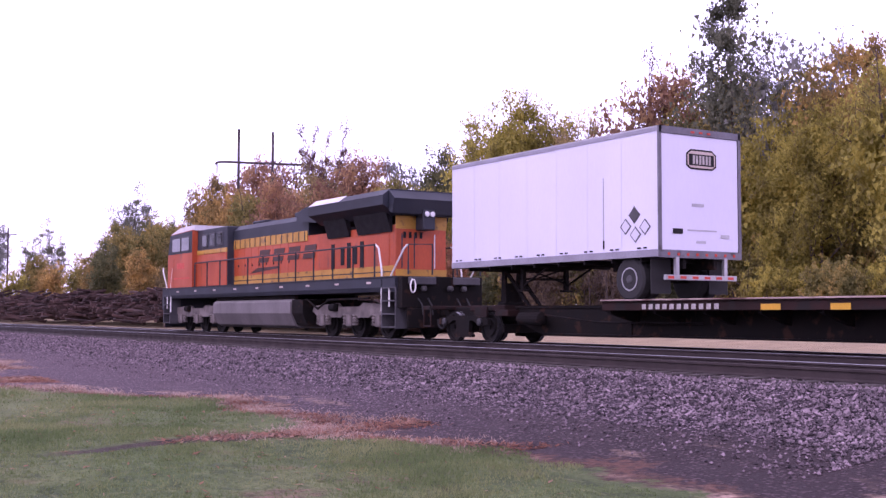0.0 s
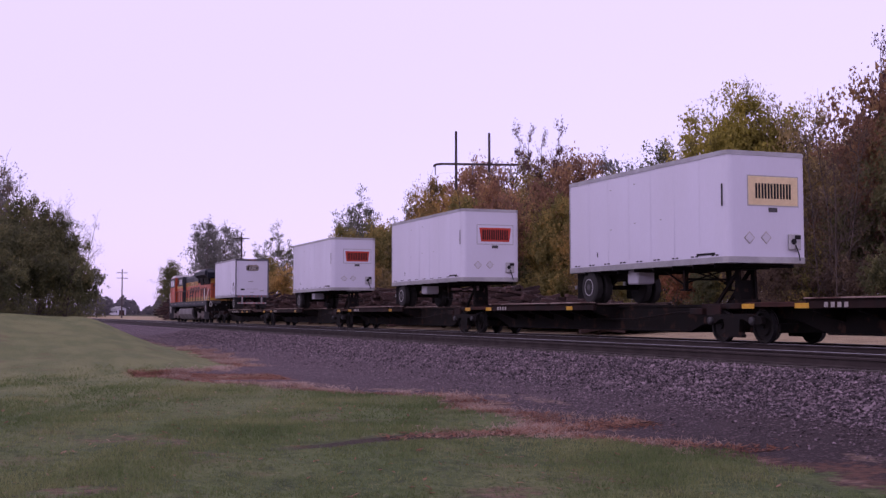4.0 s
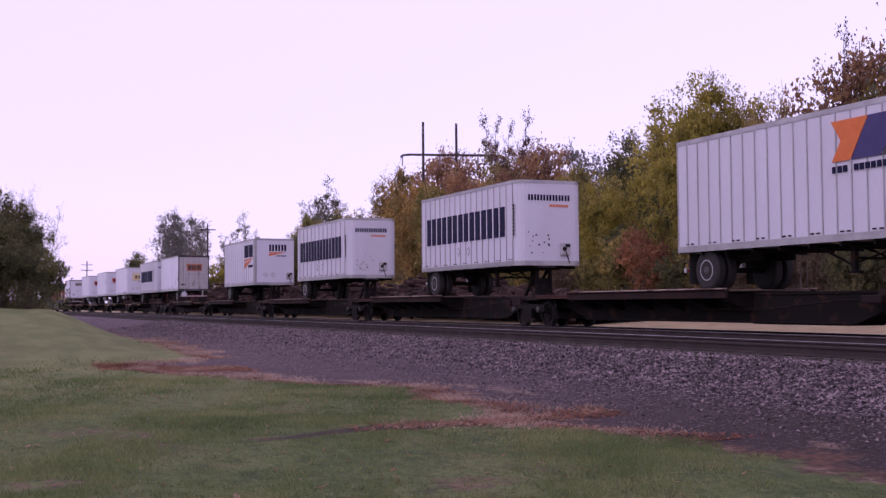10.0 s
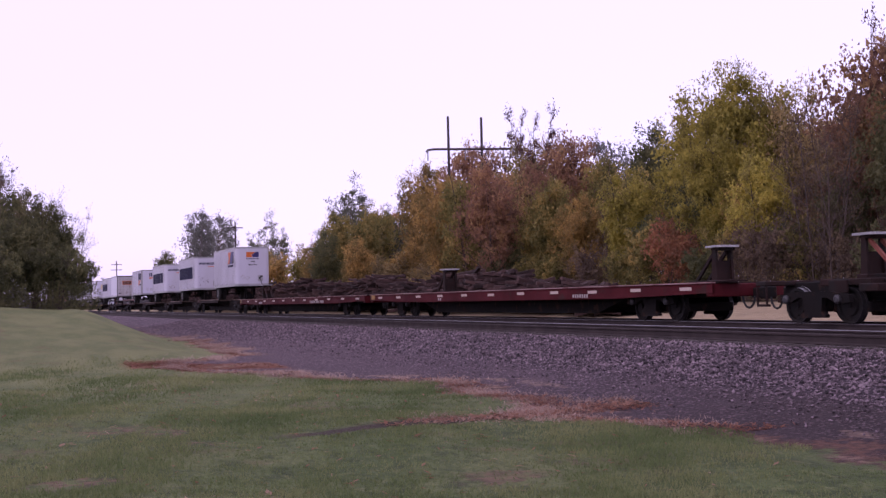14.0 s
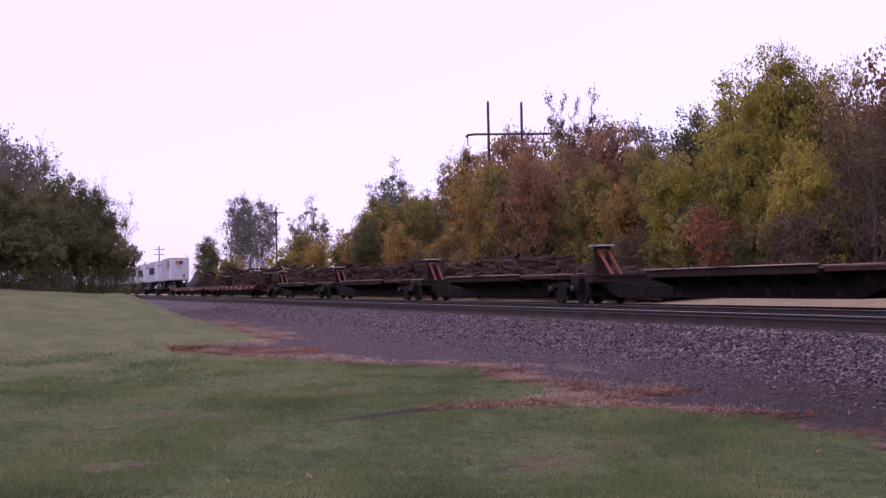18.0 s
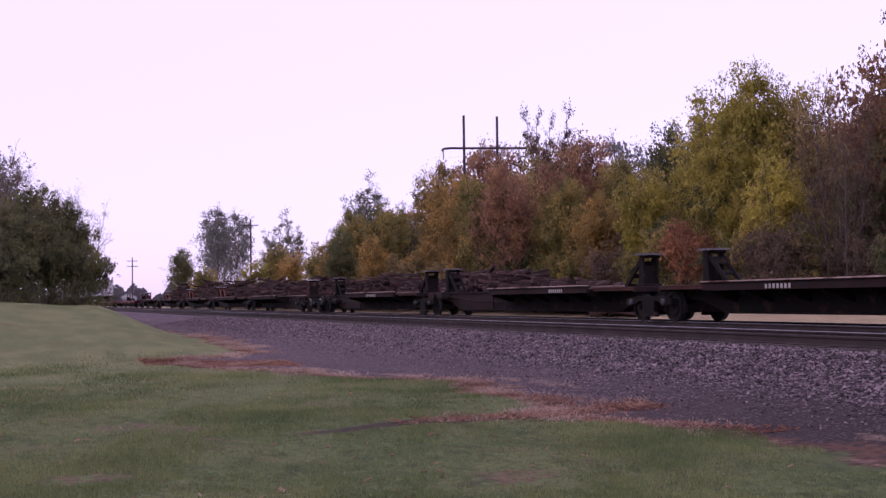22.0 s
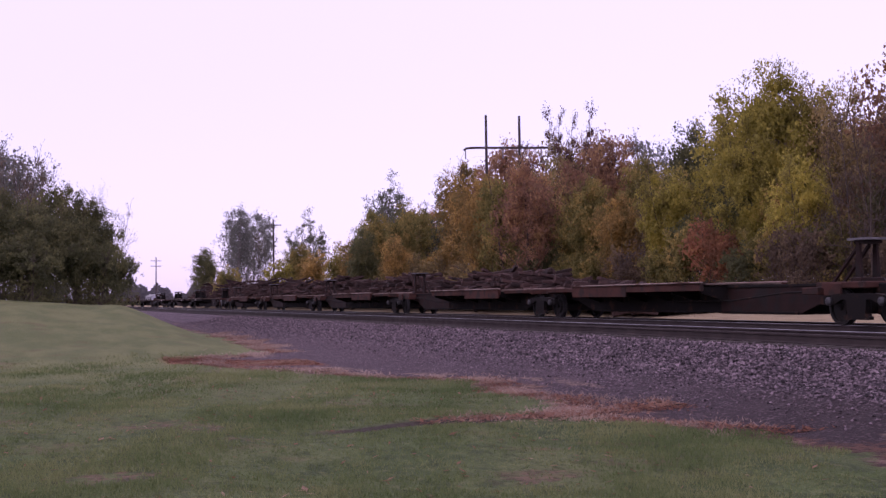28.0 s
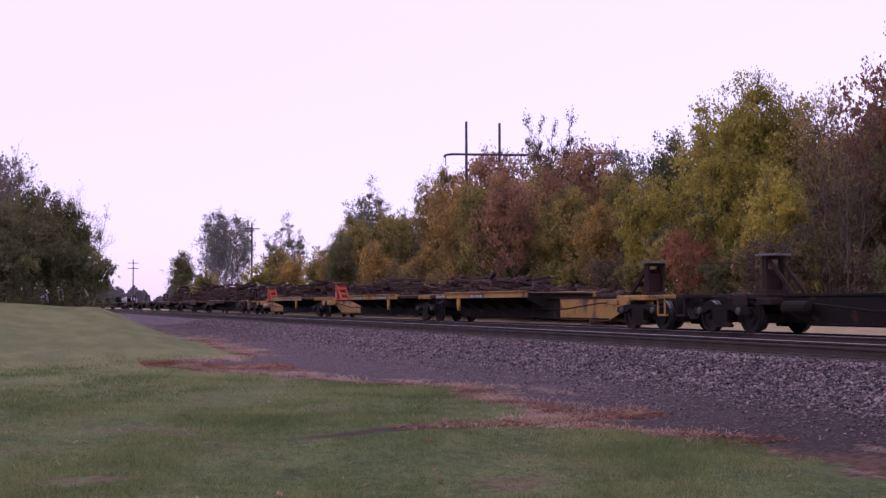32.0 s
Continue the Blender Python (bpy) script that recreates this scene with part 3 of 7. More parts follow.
def freight_truck_parts():
    """Meshes of a freight truck, shared by all."""
    side = MB()
    side.prism([(-1.25, 0.50), (-1.22, 0.66), (-0.62, 0.74), (0.62, 0.74), (1.22, 0.66), (1.25, 0.50), (1.0, 0.46), (0.74, 0.50), (0.50, 0.60), (0.34, 0.60), (0.30, 0.28), (0.46, 0.20), (0.42, 0.14), (-0.42, 0.14), (-0.46, 0.20), (-0.30, 0.28), (-0.34, 0.60), (-0.50, 0.60), (-0.74, 0.50), (-1.0, 0.46)], 0, 0.12)
    spring = MB()
    for k in (-0.2, 0.0, 0.2):
        for i in range(5):
            spring.tube((0.05, k, 0.24 + 0.068 * i), (0.05, k, 0.29 + 0.068 * i), 0.085, 0.075, 8)
    cap = MB().lathe([(-0.02, 0.10), (0.05, 0.105), (0.08, 0.06)], 12)
    axle = MB().tube((-0.85, 0, 0), (0.85, 0, 0), 0.075, n=10)
    bolster = MB().box(-1.0, 1.0, -0.24, 0.24, 0.30, 0.74, 0.03)
    shoe = MB().box(-0.06, 0.06, -0.05, 0.05, -0.16, 0.16, 0.02)
    return dict(side=side.mesh("side_frame", M["black_steel"]), spring=spring.mesh("spring", M["black_steel"]), cap=cap.mesh("bearing_cap", M["bearing"]), axle=axle.mesh("axle", M["wheel_steel"]),
                bolster=bolster.mesh("bolster", M["black_steel"]), beam=MB().box(-0.72, 0.72, -0.06, 0.06, 0.26, 0.50, 0.02).mesh("brake_beam", M["black_steel"]), wheel=two_tone(wheel_mesh().mesh("wheel", M["wheel_steel"]), M["tread"], 0.38), shoe=shoe.mesh("brake_shoe", M["black_steel"]))


TRUCK = freight_truck_parts()


def freight_truck(parent, y):
    """A two-axle truck under a car, at y along it."""
    t = part("truck", TRUCK["bolster"], None, parent, at=pose(0, y, 0))
    for s in (-1, 1):
        part("side_frame", TRUCK["side"], None, t, at=pose(s * 1.0, 0, 0) @ Matrix.Diagonal((s, 1, 1, 1)))
        part("spring", TRUCK["spring"], None, t, at=pose(s * 1.0, 0, 0))
    for a in (-1.38, -0.36, 0.36, 1.38):
        part("brake_beam", TRUCK["beam"], None, t, at=pose(0, a, 0))
    for a in (-0.89, 0.89):
        part("axle", TRUCK["axle"], None, t, at=pose(0, a, 0.42))
        for s in (-1, 1):
            part("wheel", TRUCK["wheel"], None, t, at=pose(s * 0.75, a, 0.42, 0, 0, 0 if s < 0 else 180))
            part("bearing_cap", TRUCK["cap"], None, t, "worn bearing cap", at=pose(s * 1.13, a, 0.56, 0, 0, 0 if s > 0 else 180))
            part("brake_shoe", TRUCK["shoe"], None, t, at=pose(s * 0.75, a + (0.50 if a < 0 else -0.50), 0.42))
    return t


# -- trailer hitch --
def hitch(parent, y, lean, paint, k=0.62, plate_paint=None, strut_paint=None):
    """A stand for a trailer's nose; its strut leans to the side that lean gives. k: how stout it is."""
    h = part("hitch", MB().box(-0.36, 0.36, y - 0.18, y + 0.18, 1.0, 1.12, 0.02), paint, parent, "trailer hitch stand with a worn plate")
    top = 2.06
    w = 0.06 + 0.07 * k
    post = MB().prism([(y - 1.25 * w, 1.1), (y + 1.25 * w, 1.1), (y + 0.7 * w, top - 0.06), (y - 0.7 * w, top - 0.06)], -0.035, 0.035).mesh("post", paint)
    for s in (-1, 1):
        part("post", post, None, h, at=pose(s * 0.25, 0, 0))
    if k > 0.4:
        part("web_plate", MB().box(-0.215, 0.215, y - 0.03, y + 0.01, 1.12, 1.55 + 0.15 * k), paint, h)
    e = y + lean * 1.05
    t = 0.05 + 0.13 * k
    strut = MB().prism([(y + lean * 0.08, top - 0.10), (y + lean * 0.08, top - 0.10 - t), (e - lean * 0.5 * t, 1.02), (e + lean * 0.5 * t, 1.02)], -0.035, 0.035).mesh("strut", strut_paint or paint)
    for s in (-1, 1):
        part("strut", strut, None, h, at=pose(s * (0.13 + 0.09 * k), 0, 0))
    if k > 0.9:
        # a plate down the strut, with two openings
        for f0, f1 in ((0.10, 0.30), (0.52, 0.62), (0.86, 0.98)):
            a0, a1 = y + lean * (0.12 + f0 * 0.9), y + lean * (0.12 + f1 * 0.9)
            z0, z1 = top - 0.14 - f0 * 0.92, top - 0.14 - f1 * 0.92
            part("strut_plate", MB().prism([(a0, z0), (a1, z1), (a1, z1 - 0.05), (a0, z0 - 0.05)], -0.185, 0.185), strut_paint or paint, h)
    plate = MB().prism([(-0.36, y - 0.28), (-0.26, y - 0.38), (0.26, y - 0.38), (0.36, y - 0.28), (0.36, y + 0.28), (0.14, y + 0.30), (0.07, y + 0.02), (-0.07, y + 0.02), (-0.14, y + 0.30), (-0.36, y + 0.28)], top - 0.055, top, "z")
    part("plate", plate, plate_paint or M["hitch_plate"], h, "worn grey hitch plate")
    part("plate_skirt", MB().box(-0.28, 0.28, y - 0.22, y + 0.14, top - 0.14, top - 0.056, 0.02), paint, h)
    return h


# -- one platform of an articulated trailer-carrying car --
def flat_unit(u, length, hitch_end, paint, side_paint, hitch_paint, label, group, front_truck=False, rear_truck=True, hitch_up=True, marks=(), mark_paint=None, panel=None, deck=1.08, thick=0.22, plat=10.4, text=(), edge=True, both=False, slim=0.62, plate_paint=None, strut_paint=None, end_gear=(False, False)):
    """u: middle of the platform along the train. hitch_end: 1 ahead, -1 behind."""
    c = mover("flat_car", u, label, "flat car", group)
    h, hl = hitch_end, length / 2
    a, b = -h * (hl - 0.75), -h * (hl - 0.75 - plat)          # platform from a (at the end away from the hitch) to b
    lo, hi = min(a, b), max(a, b)
    sill = MB()
    sill.prism([(-hl + 0.2, 0.66), (-hl + 1.7, 0.60), (-hl + 2.9, 0.24), (hl - 2.9, 0.24), (hl - 1.7, 0.60), (hl - 0.2, 0.66), (hl - 0.2, 1.0), (-hl + 0.2, 1.0)], -0.42, 0.42)
    sill.box(-0.50, 0.50, -hl + 1.4, hl - 1.4, 0.93, 1.0, 0.01)
    sill.box(-0.50, 0.50, -hl + 2.9, hl - 2.9, 0.24, 0.29, 0.01)
    # black puts the shade under the platform into the sill; its painted end follows
    part("center_sill", sill, M["black_steel"], c)
    p0, p1 = sorted((h * (hl - 0.25), h * (hl - 6.4)))
    cheek = [(p0, 0.70), (p0 + 1.5 if h < 0 else p0, 0.62 if h < 0 else 0.22), (p0 + 2.7 if h < 0 else p0 + 0.6, 0.215), (p1 - 2.7 if h > 0 else p1 - 0.6, 0.215), (p1 - 1.5 if h > 0 else p1, 0.62 if h > 0 else 0.22), (p1, 0.70), (p1, 0.985), (p0, 0.985)]
    part("sill_end", MB().prism(cheek, -0.46, 0.46), paint, c)
    # platform: side sills, cross bearers, planks
    q = a + h * 2.5
    full, thin = sorted((q, b)), sorted((a, q))
    for s in (-1, 1):
        m = MB()
        m.box(s * 1.36 - 0.05, s * 1.36 + 0.05, *full, deck - thick, deck - 0.03, 0.012)
        m.box(s * 1.36 - (0.12 if s > 0 else 0.06), s * 1.36 + (0.06 if s > 0 else 0.12), *full, deck - 0.045, deck - 0.002, 0.008)
        part("side_sill", m, side_paint, c)
        m = MB().box(s * 1.14 - 0.04, s * 1.14 + 0.04, *thin, deck - 0.8 * thick, deck - 0.06, 0.012)
        m.box(s * 1.14 - 0.05, s * 1.14 + 0.05, *thin, deck - 0.10, deck - 0.052, 0.008)
        part("end_side_sill", m, M["rust_panel"], c, "narrower rusty side sill over the truck")
        if not edge:
            yb = q + h * 1.3
            m = MB().box(s * 1.33 - 0.04, s * 1.33 + 0.04, yb - 0.16, yb + 0.16, deck - thick - 0.34, deck - thick + 0.02, 0.02)
            m.prism([(yb - 0.10, deck - thick - 0.30), (yb + 0.10, deck - thick - 0.30), (yb + 0.05, deck - thick - 0.50), (yb - 0.05, deck - thick - 0.50)], s * 1.33 - 0.05, s * 1.33 + 0.05)
            part("hanger_bracket", m, side_paint, c, "bracket hanging under the side sill")
        part("deck_edge", MB().box(s * 1.40 - 0.085, s * 1.40 + 0.085, full[0] + 0.02, full[1] - 0.02, deck - 0.001, deck + 0.035, 0.008), M["dusty_lit_edge"] if edge else side_paint, c, "worn edge of the deck")
    bearer = MB().prism([(-1.31, deck - 0.10), (-1.31, deck - 0.28), (-0.45, 0.55), (0.45, 0.55), (1.31, deck - 0.28), (1.31, deck - 0.10)], -0.05, 0.05, "y").mesh("cross_bearer", M["black_steel"])
    for k in range(6):
        part("cross_bearer", bearer, None, c, at=pose(0, full[0] + 0.15 + (full[1] - full[0] - 0.3) * k / 5, 0))
    n = int((hi - lo) / 0.6)
    plank = MB().box(-1.30, 1.30, -0.292, 0.292, -0.05, 0.0, 0.008).mesh("deck_plank", M["plank"])
    short = MB().box(-1.09, 1.09, -0.292, 0.292, -0.05, 0.0, 0.008).mesh("deck_plank", M["plank"])
    for k in range(n):
        y = lo + (k + 0.5) * (hi - lo) / n
        slim_end = thin[0] - 0.3 < y < thin[1] + 0.3
        part("deck_plank", short if slim_end else plank, None, c, at=pose(0, y, deck - (0.052 if slim_end else 0.004) + random.uniform(-0.006, 0.004)))
    # hitch end: a narrow top plate and side steps
    he = h * (hl - 0.9)
    m = MB().box(-0.85, 0.85, he - 0.85, he + 0.85, 0.86, 1.02, 0.02)
    part("end_plate", m, side_paint, c)
    if panel:
        p0, p1 = sorted((q, q + h * 3.7))
        for s in (-1, 1):
            part("side_panel", MB().box(s * 1.40 - 0.03, s * 1.40 + 0.03, p0, p1, deck - 0.36, deck - 0.02, 0.015), panel, c, "faded rust-red side panel")
    if hitch_up:
        hitch(c, he, -h, hitch_paint, slim, plate_paint, strut_paint)
    if both:
        hitch(c, -h * (hl - 1.75), h, hitch_paint, slim, plate_paint, strut_paint)
    # opposite end
    m = MB().box(-1.17, 1.17, a - 0.12 if h > 0 else a - 0.05, a + 0.05 if h > 0 else a + 0.12, deck - thick, deck - 0.05, 0.015)
    part("end_sill", m, side_paint, c)
    if front_truck:
        part("air_tank", MB().lathe([(-0.50, 0.05), (-0.45, 0.17), (0.45, 0.17), (0.50, 0.05)], 14, "y", (-0.80, h * (hl - 2.9), 0.66)), M["black_steel"] if edge else M["dusty_lit_edge"], c)
    for (f, w, z, hgt) in marks:
        y = lo + f * (hi - lo)
        part("reflector", MB().box(-1.428, -1.424, y - w / 2, y + w / 2, deck - z - hgt, deck - z), mark_paint or M["yellow_mark"], c)
    for f, n, w in text:
        y = lo + f * (hi - lo)
        bar = MB().box(-1.426, -1.421, -0.28 * w, 0.28 * w, deck - 0.19, deck - 0.075).mesh("stencil_bar", M["letter"])
        if not edge:
            part("stencil_panel", MB().box(-1.420, -1.411, y - n * w - 0.08, y + 0.05, deck - 0.205, deck - 0.055), M["ink"], c, "black panel under the stencil")
        for k in range(n):
            part("stencil_bar", bar, None, c, at=pose(0, y - (k + 0.45) * w, 0))
    # brake gear: hand wheel, pipe, hoses over the truck
    m = MB().path([(-0.6, he - h * 0.6, 0.80), (-0.72, he - h * 2.2, 0.78), (-0.72, he - h * 4.6, 0.58), (-0.60, he - h * 8.0, 0.58)], 0.025)
    part("brake_pipe", m, M["black_steel"], c)
    m = MB().box(-1.0, -0.6, he - h * 0.9 - 0.3, he - h * 0.9 + 0.3, 0.72, 0.90, 0.02)
    part("brake_box", m, side_paint, c)
    part("step_plate", MB().box(-1.06, -1.0, he - 0.3, he + 0.3, 0.70, 0.98, 0.01), side_paint, c)
    # draft gear, coupler, hose and platform at the car's own ends
    for there, e in zip(end_gear, (1, -1)):
        if there:
            y0, y1 = sorted((e * (hl - 0.2), e * (hl + 1.75)))
            part("draft_gear", MB().box(-0.42, 0.42, y0, y1, 0.48, 0.98, 0.03), M["black_steel"], c)
            y0, y1 = sorted((e * (hl + 1.6), e * (hl + 2.2)))
            part("coupler", MB().box(-0.15, 0.15, y0, y1, 0.62, 0.90, 0.05), M["black_steel"], c)
            y0, y1 = sorted((e * (hl + 1.35), e * (hl + 1.75)))
            part("end_platform", MB().box(-1.30, 1.30, y0, y1, 0.90, 1.02, 0.02), side_paint, c)
            for s in (-1, 1):
                part("corner_step", MB().box(s * 1.22 - 0.06, s * 1.22 + 0.06, y0, y1, 0.40, 0.46, 0.01).box(s * 1.26 - 0.02, s * 1.26 + 0.02, y0, y0 + 0.04, 0.46, 0.90).box(s * 1.26 - 0.02, s * 1.26 + 0.02, y1 - 0.04, y1, 0.46, 0.90), side_paint, c)
            part("air_hose", MB().path([(-0.5, e * (hl + 1.75 + 0.22 * (1 - math.cos(math.pi * k / 6))), 0.62 - 0.28 * math.sin(math.pi * k / 6)) for k in range(7)], 0.03), M["rubber"], c)
    if front_truck:
        freight_truck(c, hl - 0.1)
    if rear_truck:
        freight_truck(c, -hl - 0.0)
    return c


# -- semi-trailers --
def bars(parent, name, paint, face, spots, d=0.033):
    """Plain bars on a face: spots are (a0, a1, z0, z1) along the face."""
    top = None
    for k in range(len(spots)):
        m = MB()
        for a0, a1, z0, z1 in spots[k:k + 1]:
            m.box(face[1] - d, face[1], min(a0, a1), max(a0, a1), z0, z1)
        top = part(name, m, paint, parent)
    return top


def letter_block(n, a0, a1, z0, z1, slant=0.0):
    """n letter-sized pairs of bars between a0 and a1."""
    out, w = [], (a1 - a0) / n
    for k in range(n):
        s = a0 + k * w
        out += [(s + 0.07 * w, s + 0.40 * w, z0, z1), (s + 0.56 * w, s + 0.89 * w, z0, z1)]
    return out


HW, HL, Z0, Z1 = 1.27, 4.27, 0.98, 3.90       # half width, half length, floor and roof over the deck


def semi_trailer(u, nose, label, ribs=0, paint=None, door=False, frame=None, rnd=0.16, rail=None):
    """A short box trailer on the deck. nose: 1 with its nose ahead, -1 behind (towards the viewer)."""
    t = mover("semi_trailer", u, label, "semi-trailer", "trailers on the train", z=1.08)
    paint = paint or M["white"]
    ny, ry = nose * HL, -nose * HL
    sgn = nose
    # box with cut nose corners
    out = [(-HW, ry), (HW, ry)]
    for s, order in ((1, range(6)), (-1, range(5, -1, -1))):
        for k in order:
            q = radians(90 * k / 5)
            out.append((s * (HW - rnd + rnd * math.cos(q)), ny - sgn * (rnd - rnd * math.sin(q))))
    body = MB().prism(out, Z0 + 0.16, Z1 - 0.12, "z")
    part("body", body, paint, t)
    roof = MB().prism([(x * 1.003, y) for x, y in out], Z1 - 0.035, Z1, "z")
    part("roof", roof, M["alu"], t)
    top = MB().prism([(x * 1.012, y * 1.002) for x, y in out], Z1 - 0.12, Z1 - 0.035, "z")
    part("top_rail", top, rail or M["alu"], t)
    low = MB().prism([(x * 1.012, y * 1.002) for x, y in out], Z0, Z0 + 0.16, "z")
    part("bottom_rail", low, rail or M["alu"], t)
    marker = MB().box(-HW - 0.022, -HW - 0.012, 0.0, 0.11, Z0 + 0.19, Z0 + 0.225).mesh("side_marker", M["ink"])
    for k in range(9):
        for e in (-0.14, 0.06):
            part("side_marker", marker, None, t, at=pose(0, -HL + 0.5 + k * (2 * HL - 1.0) / 8 + e, 0))
    if ribs:
        rib = MB().box(-0.028, 0.0, -0.018, 0.018, Z0 + 0.17, Z1 - 0.13, 0.006).mesh("side_post", M["rib"])
        for k in range(ribs):
            y = -HL + 0.35 + k * (2 * HL - 0.75) / (ribs - 1)
            part("side_post", rib, None, t, at=pose(-HW, y, 0))
            part("side_post", rib, None, t, at=pose(HW, y, 0, 0, 0, 180))
    else:
        seam = MB().box(-0.006, 0.0, -0.012, 0.012, Z0 + 0.17, Z1 - 0.13).mesh("panel_seam", M["white_clean"])
        for k in range(1, 7):
            part("panel_seam", seam, None, t, at=pose(-HW, -HL + k * 2 * HL / 7, 0))
    # rear frame and doors
    fr = frame or M["alu"]
    f = MB()
    for s in (-1, 1):
        f.box(s * HW - 0.07 if s > 0 else -HW - 0.012, HW + 0.012 if s > 0 else -HW + 0.07, min(ry, ry - nose * 0.05), max(ry, ry - nose * 0.05), Z0, Z1)
    f.box(-HW, HW, min(ry, ry - nose * 0.05), max(ry, ry - nose * 0.05), Z1 - 0.15, Z1 + 0.004)
    f.box(-HW, HW, min(ry, ry - nose * 0.06), max(ry, ry - nose * 0.06), Z0 - 0.02, Z0 + 0.14)
    part("rear_frame", f, fr, t)
    dy = ry - nose * 0.03
    if door:
        part("rear_door", MB().box(-HW + 0.08, HW - 0.08, min(ry, dy), max(ry, dy), Z0 + 0.15, Z1 - 0.16, 0.008), M["white_clean"], t, "white roll-up rear door")
    else:
        for s in (-1, 1):
            d = part("rear_door", MB().box(0.006 if s > 0 else -HW + 0.08, HW - 0.08 if s > 0 else -0.006, min(ry, dy), max(ry, dy), Z0 + 0.15, Z1 - 0.16, 0.008), M["door_stained"], t, "dirty white rear door")
            rods = MB()
            for x in (0.22, 0.78):
                rods.tube((s * x, dy - nose * 0.025, Z0 + 0.1), (s * x, dy - nose * 0.025, Z1 - 0.12), 0.014)
            part("lock_rod", rods, M["white"], d)
    lamp = MB()
    for k in range(3):
        lamp.box(-0.25 + 0.25 * k - 0.05, -0.25 + 0.25 * k + 0.05, min(ry - nose * 0.05, ry - nose * 0.065), max(ry - nose * 0.05, ry - nose * 0.065), Z1 - 0.10, Z1 - 0.06)
    part("marker_lamp", lamp, M["redmark"], t)
    # running gear
    ay = ry + nose * 1.05
    m = MB()
    for s in (-1, 1):
        m.box(s * 0.48 - 0.05, s * 0.48 + 0.05, min(ry, ry + nose * 2.4), max(ry, ry + nose * 2.4), Z0 - 0.26, Z0, 0.01)
        m.prism([(ay - 0.55, Z0 - 0.24), (ay + 0.55, Z0 - 0.24), (ay + 0.16, 0.46), (ay - 0.16, 0.46)], s * 0.48 - 0.04, s * 0.48 + 0.04)
    m.tube((-1.0, ay, 0.5), (1.0, ay, 0.5), 0.07)
    part("underframe", m, M["black_steel"], t)
    member = MB().box(-HW + 0.02, HW - 0.02, -0.03, 0.03, Z0 - 0.10, Z0 - 0.002).mesh("crossmember", M["black_steel"])
    for k in range(8):
        part("crossmember", member, None, t, at=pose(0, -HL + 0.6 + k, 0))
    for s in (-1, 1):
        for x in (1.06, 0.72):
            w = part("tyre", MB().lathe([(-0.13, 0.28), (-0.13, 0.44), (-0.09, 0.50), (0.09, 0.50), (0.13, 0.44), (0.13, 0.28)], 28), M["rubber"], t, at=pose(s * x, ay, 0.5))
            if x > 1:
                turn = 0 if s > 0 else 180
                rim = part("rim", MB().lathe([(0.10, 0.27), (0.132, 0.27), (0.135, 0.235), (0.06, 0.225), (0.04, 0.12), (0.10, 0.105), (0.15, 0.09), (0.155, 0.04)], 24), M["rim"], w, at=pose(0, 0, 0, 0, 0, turn))
                part("rim_lip", MB().lathe([(0.128, 0.272), (0.140, 0.268), (0.140, 0.240), (0.128, 0.236)], 24), M["alu"], rim, "pale worn rim edge")
    flap = MB().box(-0.3, 0.3, -0.008, 0.008, 0.16, Z0 - 0.02).mesh("mud_flap", M["rubber"])
    for s in (-1, 1):
        part("mud_flap", flap, None, t, at=pose(s * 0.9, ay - nose * 0.72, 0))
    bump = MB()
    by = ry - nose * 0.02
    bump.box(-1.1, 1.1, by - 0.05, by + 0.05, 0.46, 0.58, 0.01)
    for s in (-0.75, 0.75):
        bump.box(s - 0.05, s + 0.05, by - 0.05, by + 0.05, 0.58, Z0, 0.01)
    bumper = part("bumper", bump, M["alu"], t)
    tape = MB().box(-0.09, 0.09, -0.056, 0.056, 0.49, 0.55).mesh("bumper_tape", M["redmark"])
    for k in range(6):
        part("bumper_tape", tape, None, bumper, at=pose(-0.96 + k * 0.37, by, 0))
    # landing gear with its braces
    ly = ny - nose * 2.75
    for s in (-1, 1):
        g = MB()
        g.box(s * 0.72 - 0.06, s * 0.72 + 0.06, ly - 0.06, ly + 0.06, 0.34, Z0, 0.01)
        g.box(s * 0.72 - 0.12, s * 0.72 + 0.12, ly - 0.13, ly + 0.13, 0.30, 0.35, 0.01)
        g.tube((s * 0.72, ly, 0.45), (s * 0.72, ly - nose * 1.2, Z0 - 0.02), 0.028)
        part("landing_leg", g, M["black_steel"], t)
    g = MB()
    g.tube((-0.72, ly, 0.52), (0.72, ly, Z0 - 0.05), 0.022).tube((0.72, ly, 0.52), (-0.72, ly, Z0 - 0.05), 0.022)
    g.box(-0.72, 0.72, ly - 0.025, ly + 0.025, 0.60, 0.66)
    part("leg_brace", g, M["black_steel"], t)
    # coupler plate under the nose
    part("kingpin_plate", MB().box(-0.6, 0.6, min(ny - nose * 0.2, ny - nose * 1.7), max(ny - nose * 0.2, ny - nose * 1.7), Z0 - 0.035, Z0 - 0.002).tube((0, ny - nose * 0.9, Z0 - 0.10), (0, ny - nose * 0.9, Z0), 0.03), M["black_steel"], t)
    return t


